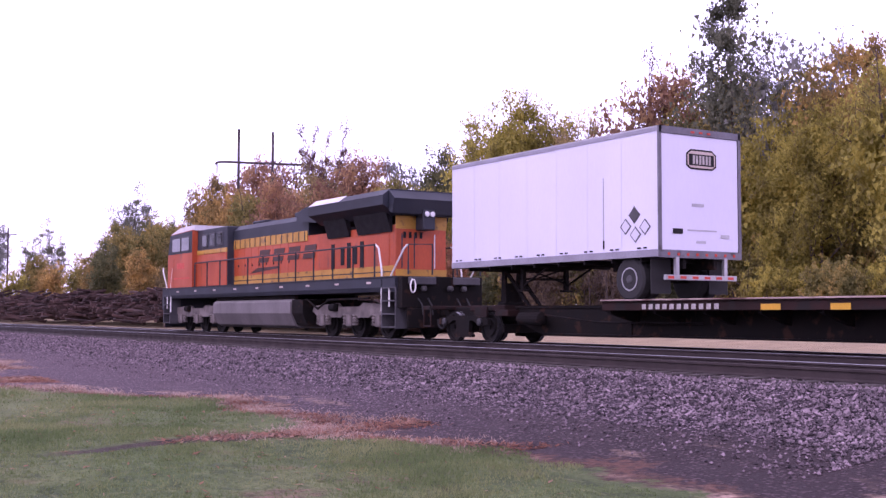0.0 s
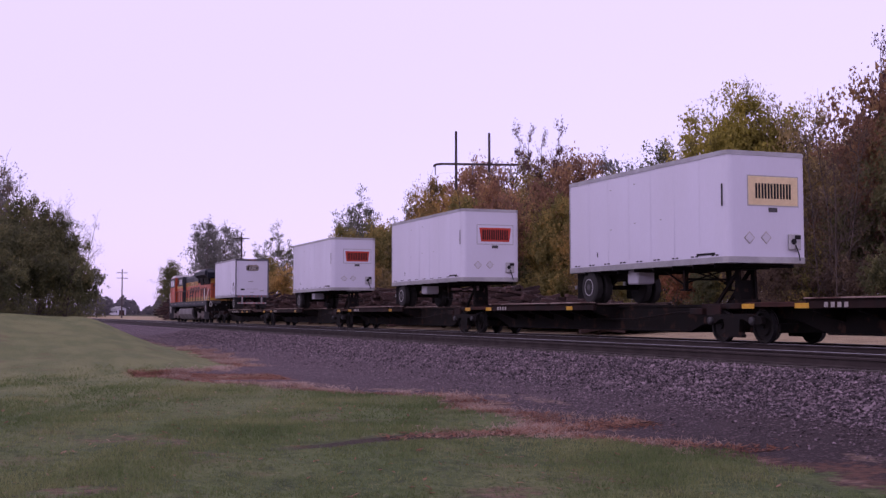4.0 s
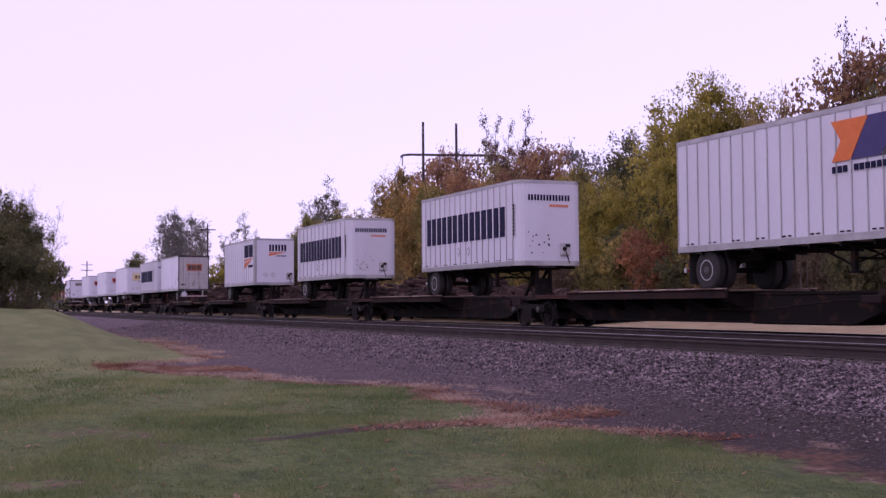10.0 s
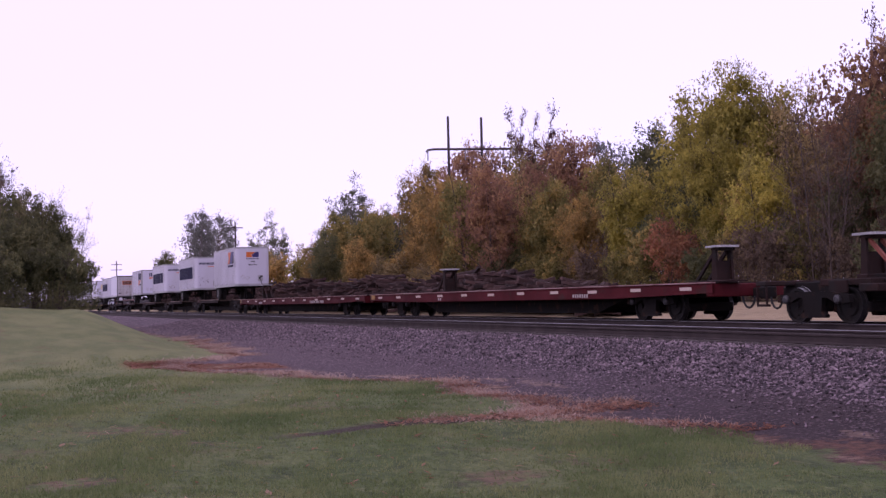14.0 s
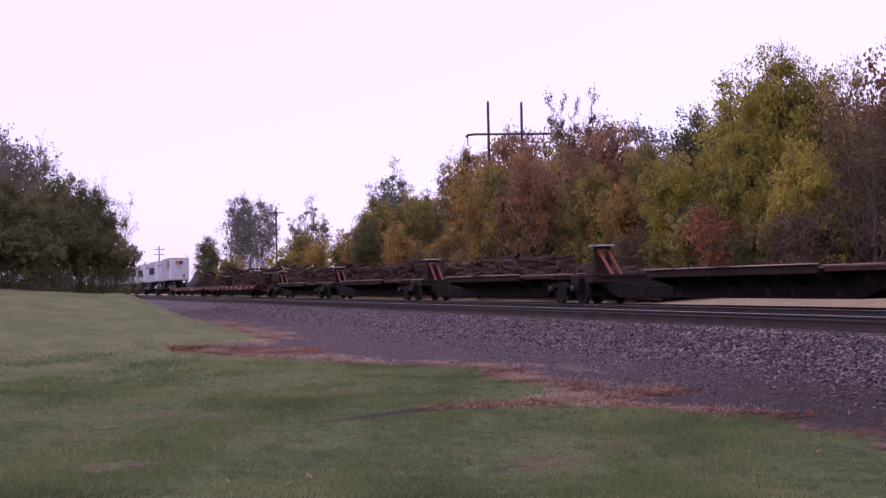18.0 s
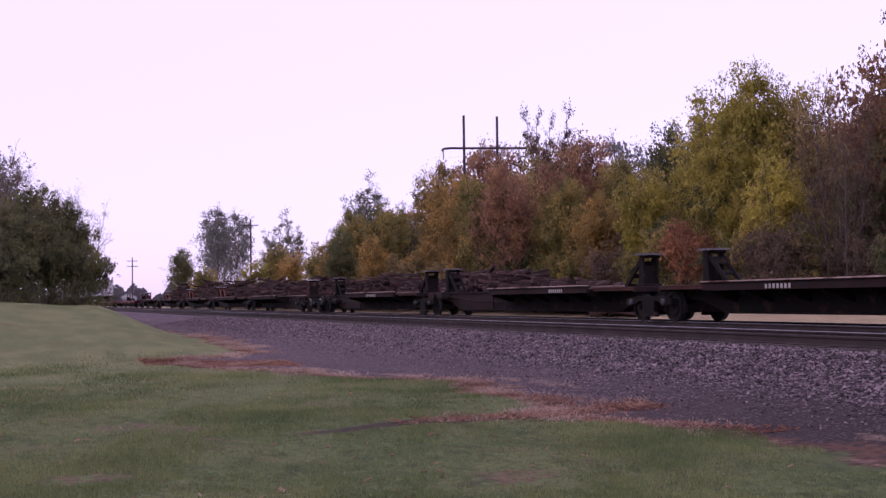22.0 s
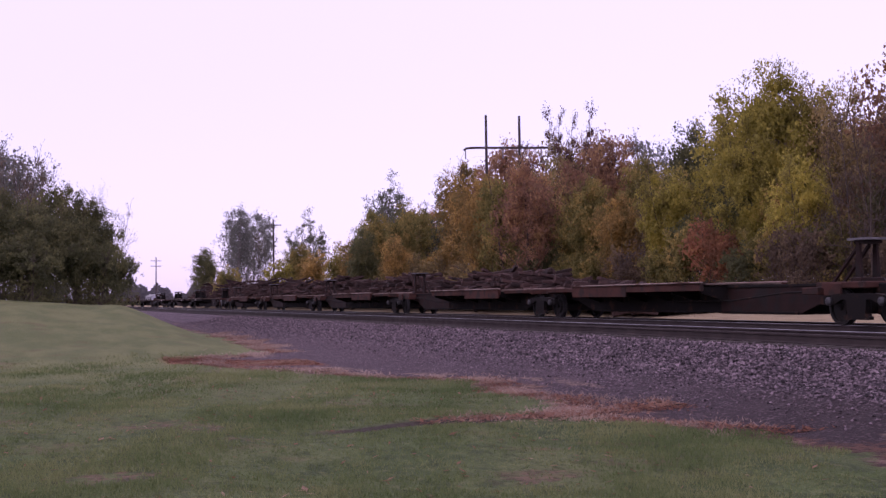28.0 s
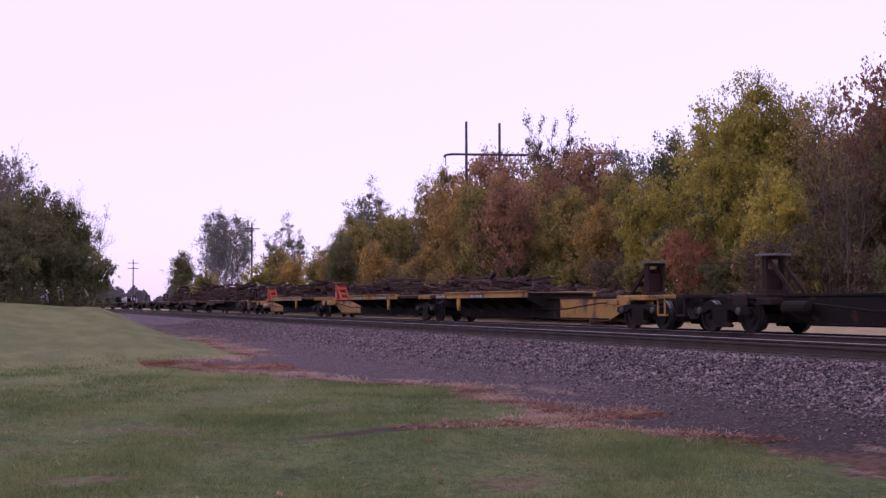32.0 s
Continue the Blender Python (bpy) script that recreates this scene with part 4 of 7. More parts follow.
# -- the locomotive --
def locomotive(u):
    """A six-axle freight locomotive, its cab ahead. u: its middle."""
    t = mover("locomotive", u, "orange, black and yellow six-axle diesel freight locomotive hauling the train", "locomotive")
    Y, WK = 11.1, 1.92                       # half length, walkway height
    part("frame", MB().prism([(-1.45, 1.46), (1.45, 1.46), (1.50, 1.60), (1.50, WK - 0.02), (-1.50, WK - 0.02), (-1.50, 1.60)], -Y + 0.5, Y - 0.5, "y"), M["loco_dark"], t)
    mark = MB().box(-1.508, -1.502, -0.14, 0.14, WK - 0.20, WK - 0.14).mesh("sill_mark", M["pale_mark"])
    for k in range(9):
        part("sill_mark", mark, None, t, "pale reflector on the sill", at=pose(0, -Y + 2.2 + k * 2.2, 0))
    part("walkway", MB().box(-1.53, 1.53, -Y + 0.5, Y - 0.5, WK - 0.018, WK + 0.012), M["loco_dark"], t)
    # long hood: orange doors, yellow stripe, dark top
    hood = part("long_hood", MB().box(-0.93, 0.93, -Y + 1.5, 7.0, WK, 3.58, 0.02), M["loco_orange"], t)
    door = MB().box(-0.012, 0.0, -0.33, 0.33, WK + 0.08, 3.48, 0.006).mesh("hood_door", M["loco_orange"])
    latch = MB().box(-0.03, 0.0, -0.03, 0.03, -0.05, 0.05, 0.008).mesh("latch", M["loco_dark"])
    for k in range(13):
        y = -2.0 + k * 0.69
        for s in (-1, 1):
            d = part("hood_door", door, None, t, at=pose(s * 0.93, y, 0, 0, 0, 0 if s < 0 else 180))
            part("latch", latch, None, d, at=pose(-0.012, 0.24, 2.7))
    stripe = MB()
    for s in (-1, 1):
        stripe.box(min(s * 0.93, s * 0.962), max(s * 0.93, s * 0.962), -3.3, 3.58, 3.40, 3.76)
    part("hood_stripe", stripe, M["loco_yellow"], t)
    rib = MB().box(-0.975, -0.962, -0.025, 0.025, 3.41, 3.75).mesh("stripe_rib", M["loco_dark"])
    for k in range(14):
        part("stripe_rib", rib, None, t, at=pose(0, -3.1 + k * 0.5, 0))
    low = MB()
    for s in (-1, 1):
        low.box(min(s * 0.93, s * 0.948), max(s * 0.93, s * 0.948), -Y + 1.6, 7.0, WK + 0.013, WK + 0.38)
    part("lower_stripe", low, M["loco_yellow"], t)
    line = MB()
    for s in (-1, 1):
        line.box(min(s * 0.93, s * 0.954), max(s * 0.93, s * 0.954), -Y + 1.6, 7.0, WK + 0.17, WK + 0.205)
    part("stripe_line", line, M["loco_dark"], t, "dark pinstripe along the yellow band")
    part("hood_top", MB().prism([(-0.95, 3.60), (0.95, 3.60), (0.95, 4.16), (0.72, 4.36), (-0.72, 4.36), (-0.95, 4.16)], -3.4, 7.0, "y"), M["loco_dark"], t)
    part("inverter_cabinet", MB().box(-1.25, 1.25, 3.6, 7.0, WK, 4.36, 0.04), M["loco_dark"], t, "dark equipment cabinet behind the cab")
    part("cabinet_side", MB().box(-1.27, 1.27, 3.62, 7.0, WK + 0.02, 3.30, 0.02), M["loco_orange"], t)
    part("cabinet_stripe", MB().box(-1.275, 1.275, 3.62, 7.0, 3.30, 3.48, 0.01), M["loco_yellow"], t)
    for k in range(3):
        y = 4.05 + k * 0.85
        g = part("louvre", MB().box(-1.285, -1.25, y, y + 0.62, 3.58, 4.16, 0.01), M["loco_grey"], t)
        part("louvre_grille", MB().box(-1.292, -1.284, y + 0.07, y + 0.55, 3.65, 4.09), M["glass"], g)
    part("exhaust_stack", MB().box(-0.5, 0.5, -2.2, -1.2, 4.40, 4.58, 0.04), M["loco_dark"], t)
    part("roof_hatch", MB().box(-0.45, 0.45, 1.6, 2.9, 4.42, 4.52, 0.03), M["loco_dark"], t)
    # radiator housing: wide overhanging roof
    part("radiator", MB().prism([(-1.0, 3.86), (1.0, 3.86), (1.50, 4.16), (1.52, 4.46), (1.25, 4.66), (-1.25, 4.66), (-1.52, 4.46), (-1.50, 4.16)], -Y + 1.3, -4.5, "y"), M["loco_dark"], t, "wide dark radiator housing at the rear")
    part("radiator_nose", MB().prism([(-4.5, 3.95), (-4.5, 4.66), (-3.3, 4.50), (-2.9, 4.36), (-2.9, 4.1)], -1.2, 1.2), M["loco_dark"], t)
    part("rear_cap", MB().prism([(-Y + 1.3, 4.0), (-Y + 1.3, 4.62), (-Y + 0.95, 4.35), (-Y + 1.1, 3.9)], -1.3, 1.3), M["loco_dark"], t)
    # the sky's reflection on the chamfer, painted as a pale strip
    panel = MB().prism([(-1.535, 4.475), (-1.262, 4.675), (-1.25, 4.685), (-1.53, 4.49)], -6.9, -4.6, "y")
    part("roof_panel", panel, M["roof_pale"], t, "roof panel with the sky's reflection put into its pale grey")
    for s in (-1, 1):
        for y0, y1 in ((-6.6, -5.0), (-9.4, -7.2)):
            part("intake_grille", MB().prism([(s * 0.94, 3.36), (s * 0.99, 3.36), (s * 1.20, 4.02), (s * 0.94, 3.98)], y0, y1, "y"), M["ink"], t, "black radiator intake grille")
    part("rear_stripe", MB().box(-0.94, 0.94, -Y + 1.485, -Y + 1.50, 3.45, 3.86), M["loco_yellow"], t)
    part("rear_low_stripe", MB().box(-0.94, 0.94, -Y + 1.485, -Y + 1.50, WK + 0.02, WK + 0.26), M["loco_yellow"], t)
    for x in (-0.75, -0.30, 0.45):
        part("rear_rail", MB().tube((x, -Y + 1.42, WK + 0.3), (x, -Y + 1.42, 3.3), 0.02, n=6), M["loco_dark"] if x < 0 else M["handrail_white"], t)
    for k in range(5):
        y = -5.3 - k * 0.46 - (0.25 if k > 0 else 0)
        part("side_louvre", MB().box(-0.948, -0.93, y - 0.13, y + 0.13, 2.28 + 0.14 * (k % 2), 3.16 - 0.12 * (k % 2), 0.006), M["ink"], t, "black side louvre")
    part("rear_door_frame", MB().box(-0.945, -0.93, -9.2, -8.1, 2.3, 3.3, 0.006), M["loco_orange"], t)
    # plain shapes of the side emblem
    emb = MB()
    for k in range(4):
        y = 1.1 - k * 1.34
        emb.prism([(y, 2.76), (y - 0.95, 2.76), (y - 1.03, 2.94), (y - 0.08, 2.94)], -0.955, -0.944)
        emb.prism([(y - 0.12, 3.04), (y - 1.07, 3.04), (y - 1.15, 3.24), (y - 0.20, 3.24)], -0.955, -0.944)
    emb.prism([(1.9, 2.36), (-0.8, 2.50), (-0.8, 2.58), (1.2, 2.56)], -0.955, -0.944)
    part("emblem", emb, M["loco_emblem"], t, "dark emblem of plain bars")
    for k in range(4):
        x = -0.62 + k * 0.2
        part("hood_bar", MB().box(x - 0.05, x + 0.05, -Y + 1.475, -Y + 1.485, 3.16, 3.36), M["ink"], t)
    # cab and nose
    part("cab", MB().prism([(7.0, WK), (10.1, WK), (10.1, 3.30), (9.75, 4.30), (7.0, 4.40)], -1.48, 1.48), M["loco_orange"], t)
    part("cab_band", MB().prism([(7.02, 3.42), (10.08, 3.42), (9.77, 4.28), (7.02, 4.36)], -1.492, 1.492), M["loco_dark"], t)
    part("nose", MB().prism([(10.1, WK), (10.95, WK), (10.90, 2.95), (10.6, 3.22), (10.1, 3.30)], -1.1, 1.1), M["loco_orange"], t)
    part("cab_roof", MB().prism([(6.9, 4.38), (9.85, 4.28), (9.85, 4.34), (8.8, 4.56), (6.9, 4.60)], -1.42, 1.42), M["roof_pale"], t, "pale cab roof")
    for y0, y1 in ((7.35, 8.25), (8.45, 9.45)):
        w = part("window_frame", MB().box(-1.512, -1.49, y0 - 0.05, y1 + 0.05, 3.48, 4.14, 0.01), M["loco_grey"], t)
        part("pane", MB().box(-1.518, -1.51, y0, y1, 3.53, 4.09), M["glass"], w, "dark cab window")
    for s in (-1, 1):
        part("windshield", MB().prism([(10.085, 3.40), (9.80, 4.22), (9.81, 4.24), (10.10, 3.41)], min(s * 0.12, s * 1.3), max(s * 0.12, s * 1.3)), M["glass"], t)
    part("cab_bars", MB().box(-1.49, -1.48, 8.0, 8.9, 2.75, 3.0).box(-1.49, -1.48, 7.3, 9.5, 2.30, 2.36), M["redmark"], t)
    part("cab_door", MB().box(-1.492, -1.478, 9.3, 9.9, WK + 0.05, 3.2, 0.01), M["loco_orange"], t)
    # rear end: light box, end plate, steps
    box = part("light_box", MB().box(-0.22, 0.22, -Y + 1.0, -Y + 1.5, 3.40, 4.04, 0.03), M["loco_dark"], t)
    for x in (-0.10, 0.10):
        part("headlight", MB().lathe([(0.0, 0.085), (-0.04, 0.085), (-0.05, 0.06)], 14, "y", (x, -Y + 1.0, 3.90)), M["lens"], box, "unlit rear headlight")
    part("rear_end", MB().box(-1.45, 1.45, -Y + 0.2, -Y + 0.5, 0.95, WK, 0.02), M["black_steel"], t)
    for x in (-0.9, -0.55, 0.5, 0.85):
        part("air_hose", MB().path([(x, -Y + 0.18, 1.25), (x * 0.98, -Y - 0.02, 1.05), (x * 0.95, -Y - 0.05, 0.75)], 0.028), M["rubber"], t)
    for e in (-1, 1):
        part("end_railing", MB().path([(e * 1.3, -Y + 0.1, WK + 0.05), (e * 1.3, -Y + 0.1, WK + 0.95), (e * 0.45, -Y + 0.1, WK + 0.98), (e * 0.45, -Y + 0.1, WK + 0.05)], 0.028), M["loco_dark"], t, "dark railing across the end platform")
    loop = [(-1.2 + 0.09 * math.cos(0.6 * k), -Y - 0.02, 1.62 + 0.20 * math.sin(0.6 * k)) for k in range(12)]
    part("cable_loop", MB().path(loop, 0.025), M["handrail_white"], t, "pale coiled jumper cable")
    for x in (-0.75, 0.2, 0.7):
        part("end_fitting", MB().lathe([(-0.05, 0.05), (0.0, 0.09), (0.10, 0.09)], 10, "y", (x, -Y + 0.06, 1.55)), M["rim"], t)
    part("pilot_plate", MB().box(-1.3, 1.3, -Y + 0.12, -Y + 0.2, 0.35, 0.95, 0.02), M["black_steel"], t)
    for s in (-1, 1):
        part("anticlimber", MB().box(s * 0.8 - 0.45, s * 0.8 + 0.45, -Y + 0.02, -Y + 0.2, WK - 0.25, WK - 0.02, 0.02), M["loco_grey"], t)
    part("front_end", MB().box(-1.45, 1.45, Y - 0.5, Y - 0.2, 0.95, WK, 0.02), M["loco_dark"], t)
    plow = MB().prism([(-1.4, Y - 0.5), (1.4, Y - 0.5), (0.5, Y - 0.02), (-0.5, Y - 0.02)], 0.18, 0.95, "z")
    part("snow_plow", plow, M["loco_dark"], t)
    for e in (-1, 1):
        c = part("coupler", MB().box(-0.14, 0.14, min(e * (Y - 0.3), e * (Y + 0.30)), max(e * (Y - 0.3), e * (Y + 0.30)), 0.72, 0.98, 0.03).box(-0.2, 0.2, min(e * (Y + 0.22), e * (Y + 0.5)), max(e * (Y + 0.22), e * (Y + 0.5)), 0.68, 1.02, 0.05), M["black_steel"], t)
        for s in (-1, 1):
            wells = []
            for yy in (Y - 1.37, Y - 0.53):
                wells.append(part("step_side", MB().box(min(s * 1.0, s * 1.5), max(s * 1.0, s * 1.5), e * yy - 0.02, e * yy + 0.02, 0.34, WK), M["loco_grey"], t))
            well = wells[0]
            for k in range(4):
                part("step", MB().box(min(s * 1.0, s * 1.5), max(s * 1.0, s * 1.5), min(e * (Y - 1.35), e * (Y - 0.55)), max(e * (Y - 1.35), e * (Y - 0.55)), 0.36 + k * 0.40, 0.40 + k * 0.40), M["loco_grey"], well)
            rail = MB().path([(s * 1.47, e * (Y - 1.42), 0.85), (s * 1.47, e * (Y - 1.42), 2.1), (s * 1.47, e * (Y - 1.62), 2.82), (s * 1.40, e * (Y - 1.95), 2.95)], 0.03, 6)
            rail.path([(s * 1.47, e * (Y - 0.95), 1.0), (s * 1.47, e * (Y - 0.95), 1.85), (s * 1.42, e * (Y - 0.15), 2.75), (s * 1.36, e * (Y - 0.05), 2.86)], 0.03, 6)
            part("grab_rail", rail, M["handrail_white"], t, "white curved grab rail at the steps")
    # handrails along the walkway
    for s in (-1, 1):
        ends = (-Y + 1.9, 6.7)
        r = part("handrail", MB().tube((s * 1.46, ends[0], WK + 1.02), (s * 1.46, ends[1], WK + 1.02), 0.027, n=6), M["loco_dark"], t)
        post = MB().tube((0, 0, WK - 0.02), (0, 0, WK + 1.04), 0.028, n=6).mesh("stanchion", M["loco_dark"])
        for k in range(12):
            part("stanchion", post, None, r, at=pose(s * 1.46, ends[0] + k * (ends[1] - ends[0]) / 11, 0))
    # fuel tank, reservoirs and piping
    part("fuel_tank", MB().prism([(-1.35, 1.30), (1.35, 1.30), (1.46, 1.20), (1.46, 0.80), (1.25, 0.36), (1.0, 0.26), (-1.0, 0.26), (-1.25, 0.36), (-1.46, 0.80), (-1.46, 1.20)], -3.0, 4.5, "y"), M["tank_grey"], t, "dusty grey fuel tank")
    part("tank_end", MB().prism([(-1.40, 1.28), (1.40, 1.28), (1.40, 0.80), (1.2, 0.40), (-1.2, 0.40), (-1.40, 0.80)], -3.9, -3.02, "y"), M["black_steel"], t)
    pipes = MB()
    for s in (-1, 1):
        pipes.tube((s * 1.2, -3.0, 1.38), (s * 1.2, 4.5, 1.38), 0.09, n=8)
        pipes.path([(s * 1.3, -4.0, 1.3), (s * 1.35, -5.0, 0.95), (s * 1.35, -5.8, 1.25), (s * 1.3, -8.6, 1.28)], 0.035)
    part("piping", pipes, M["black_steel"], t)
    # six-wheel trucks
    big = wheel_mesh(0.52).mesh("wheel", M["wheel_steel"])
    cap = MB().box(-0.04, 0.10, -0.17, 0.17, -0.20, 0.20, 0.04).mesh("journal_box", M["truck_grey"])
    coil = MB()
    for k in range(4):
        coil.lathe([(0.40 + k * 0.095, 0.07), (0.43 + k * 0.095, 0.11), (0.47 + k * 0.095, 0.11), (0.495 + k * 0.095, 0.07)], 10, "z")
    coil = coil.mesh("spring", M["truck_grey"])
    for yc in (-6.95, 7.15):
        tr = part("truck", MB().box(-0.8, 0.8, yc - 1.6, yc + 1.6, 0.60, 0.95, 0.05), M["black_steel"], t)
        for s in (-1, 1):
            f = [(-2.75, 0.86), (-2.62, 1.06), (-0.95, 1.14), (-0.7, 1.02), (0.7, 1.02), (0.95, 1.14), (2.62, 1.06), (2.75, 0.86), (2.45, 0.74), (1.55, 0.78), (1.35, 0.66), (0.6, 0.66), (0.45, 0.76), (-0.45, 0.76), (-0.6, 0.66), (-1.35, 0.66), (-1.55, 0.78), (-2.45, 0.74)]
            part("truck_frame", MB().prism([(yc + a, b) for a, b in f], min(s * 1.02, s * 1.16), max(s * 1.02, s * 1.16)), M["truck_grey"], tr)
            for a in (-1.98, 0.0, 1.98):
                part("wheel", big, None, tr, at=pose(s * 0.75, yc + a, 0.52, 0, 0, 0 if s < 0 else 180))
                part("journal_box", cap, None, tr, at=pose(s * 1.12, yc + a, 0.56, 0, 0, 0 if s > 0 else 180))
                for dy in (-0.34, 0.34):
                    part("spring", coil, None, tr, at=pose(s * 1.1, yc + a + dy, 0))
            part("brake_cylinder", MB().lathe([(-0.22, 0.05), (-0.2, 0.13), (0.2, 0.13), (0.22, 0.05)], 12, "y", (s * 1.22, yc + 1.0, 1.0)), M["black_steel"], tr)
    return t


LOCO = locomotive(40.9)

# -- cars, from the head of the train --
def car(points, hitches, label, **kw):
    """An articulated car: points are the places of its trucks, hitches the ends at which its hitches stand."""
    text, marks = kw.pop("text", ((), ())), kw.pop("marks", ((), ()))
    last = kw.pop("last_hitch", kw["hitch_paint"])
    for k, (p, q) in enumerate(zip(points, points[1:])):
        if k == len(points) - 2:
            if last is M["hitch_red"]:
                kw["strut_paint"], kw["slim"] = last, 0.3
            else:
                kw["hitch_paint"] = last
        kw["end_gear"] = (k == 0, k == len(points) - 2)
        flat_unit((p + q) / 2, p - q, hitches[k], label=label, front_truck=k == 0, text=text[min(k, 1)], marks=marks[min(k, 1)], **kw)


BROWN = dict(paint=M["black_steel"], side_paint=M["brown_steel"], hitch_paint=M["black_steel"], group="trailer cars")
MARKS = (((0.51, 0.5, 0.09, 0.12), (0.35, 0.45, 0.09, 0.12)), ((0.965, 0.5, 0.09, 0.12), (0.77, 0.5, 0.09, 0.12), (0.15, 0.4, 0.09, 0.12)))
car([27.3, 9.7, -8.1, -25.9, -43.8, -61.9], [1, -1, -1, -1, -1], "dark brown articulated flat car platform with plank deck", marks=MARKS, text=(((0.87, 11, 0.22),), ((0.70, 4, 0.22),)), last_hitch=M["hitch_red"], **BROWN)
car([-66.4, -83.9, -101.7, -119.5, -137.4, -154.8], [1, -1, -1, -1, -1], "dark brown articulated flat car platform with plank deck", **BROWN)
DARK = dict(paint=M["black_steel"], side_paint=M["brown_steel"], hitch_paint=M["brown_steel"], group="trailer cars")
car([-219.0, -236.4, -254.5, -272.5, -290.1, -307.0], [1, 1, 1, 1, -1], "empty grimy black and brown flat car platform with a hitch", **{**DARK, "slim": 0.5, "plate_paint": M["alu"], "strut_paint": M["hitch_rust"]})
car([-311.3, -329.5, -348.8, -367.0], [1, 1, -1], "empty dark brown flat car platform with a hitch", both=True, slim=0.95, paint=M["brown_steel"], side_paint=M["brown_steel"], hitch_paint=M["black_steel"], group="trailer cars", text=(((0.66, 11, 0.15),), ((0.5, 7, 0.15),)))
RUST = dict(paint=M["brown_steel"], side_paint=M["rust_panel"], hitch_paint=M["brown_steel"], group="trailer cars", panel=M["rust_panel"], slim=0.3)
car([-372.1, -388.9, -406.9, -425.1, -442.9, -460.0], [1, 1, 1, 1, -1], "empty rust-streaked flat car platform with faded red panels", **RUST)
YEL = dict(paint=M["yellow_steel"], side_paint=M["yellow_steel"], hitch_paint=M["hitch_red"], group="trailer cars", deck=1.2, thick=0.21, edge=False, slim=1.0)
car([-464.9, -483.3, -501.8, -520.2], [1, 1, -1], "empty yellow flat car platform with a hitch", last_hitch=M["brown_steel"], text=(((0.62, 11, 0.13), (0.30, 8, 0.13)), ((0.86, 8, 0.13), (0.50, 10, 0.13))), **YEL)
car([-524.3, -542.1, -559.9, -577.7], [1, 1, 1], "empty grimy black and brown flat car platform with a hitch", **DARK)


# -- two long red flat cars --
def long_flat(u0, u1, base, hitches, text):
    c = mover("flat_car", (u0 + u1) / 2, "long dark red flat car with pale reflectors along its side sill", "flat car", "red flat cars")
    hl = (u0 - u1) / 2
    for s in (-1, 1):
        part("side_sill", MB().prism([(-hl, 0.76), (-hl + 3.0, 0.70), (-hl + 5.0, 0.655), (hl - 5.0, 0.655), (hl - 3.0, 0.70), (hl, 0.76), (hl, 1.01), (-hl, 1.01)], min(s * 1.34, s * 1.42), max(s * 1.34, s * 1.42)), M["red_steel"], c)
        part("sill_cap", MB().box(min(s * 1.30, s * 1.46), max(s * 1.30, s * 1.46), -hl, hl, 1.012, 1.045, 0.006), M["pale_lip"], c, "pale worn lip along the sill")
    part("deck", MB().box(-1.32, 1.32, -hl + 0.05, hl - 0.05, 0.97, 1.03, 0.008), M["brown_steel"], c)
    for e in (-1, 1):
        part("end_sill", MB().box(-1.40, 1.40, min(e * hl, e * (hl - 0.3)), max(e * hl, e * (hl - 0.3)), 0.66, 1.0, 0.02), M["red_steel"], c)
        part("coupler", MB().box(-0.14, 0.14, min(e * (hl - 0.1), e * (hl + 0.45)), max(e * (hl - 0.1), e * (hl + 0.45)), 0.62, 0.88, 0.03).box(-0.2, 0.2, min(e * (hl + 0.30), e * (hl + 0.58)), max(e * (hl + 0.30), e * (hl + 0.58)), 0.58, 0.92, 0.05), M["black_steel"], c)
        hose = MB().path([(-0.5, e * (hl + 0.05 + 0.25 * (1 - math.cos(math.pi * k / 8))), 0.66 - 0.30 * math.sin(math.pi * k / 8)) for k in range(9)], 0.03)
        part("air_hose", hose, M["rubber"], c)
        part("bridge_plate", MB().box(-1.25, -0.55, min(e * (hl - 1.3), e * (hl + 0.35)), max(e * (hl - 1.3), e * (hl + 0.35)), 1.05, 1.085, 0.008), M["brown_steel"], c)
        freight_truck(c, e * base)
    part("center_sill", MB().prism([(-hl + 1, 0.66), (-hl + 5.6, 0.60), (-hl + 7.2, 0.20), (hl - 7.2, 0.20), (hl - 5.6, 0.60), (hl - 1, 0.66), (hl - 1, 0.95), (-hl + 1, 0.95)], -0.75, 0.75), M["black_steel"], c)
    part("handbrake_box", MB().box(-1.455, -1.425, hl - 0.75, hl - 0.25, 0.80, 1.0, 0.01), M["yellow_steel"], c, "yellow box at the sill's end")
    for y, lean in hitches:
        hitch(c, y, lean, M["brown_steel"], 0.62, M["alu"])
    tag = MB().box(-1.427, -1.421, -0.28, 0.28, 0.835, 0.925).mesh("reflector", M["pale_mark"])
    y = -hl + 1.2
    while y < hl - 0.5:
        part("reflector", tag, None, c, at=pose(0, y, random.uniform(-0.01, 0.01)))
        y += 2.55
    for y, n, w, hgt in text:
        bar = MB().box(-1.429, -1.423, -0.30 * w, 0.30 * w, 0.70, 0.70 + hgt).mesh("stencil_bar", M["letter"])
        for k in range(n):
            if k not in (7, 12):
                part("stencil_bar", bar, None, c, at=pose(0, y - (k + 0.475) * w, 0))
    return c


long_flat(-157.1, -186.5, 10.4, [(12.3, -1)], [(-4.5, 18, 0.16, 0.13), (8.6, 8, 0.15, 0.12)])
long_flat(-187.4, -215.6, 10.6, [(7.3, 1), (-12.6, 1)], [(5.2, 2, 0.2, 0.10), (-6.5, 7, 0.15, 0.11)])


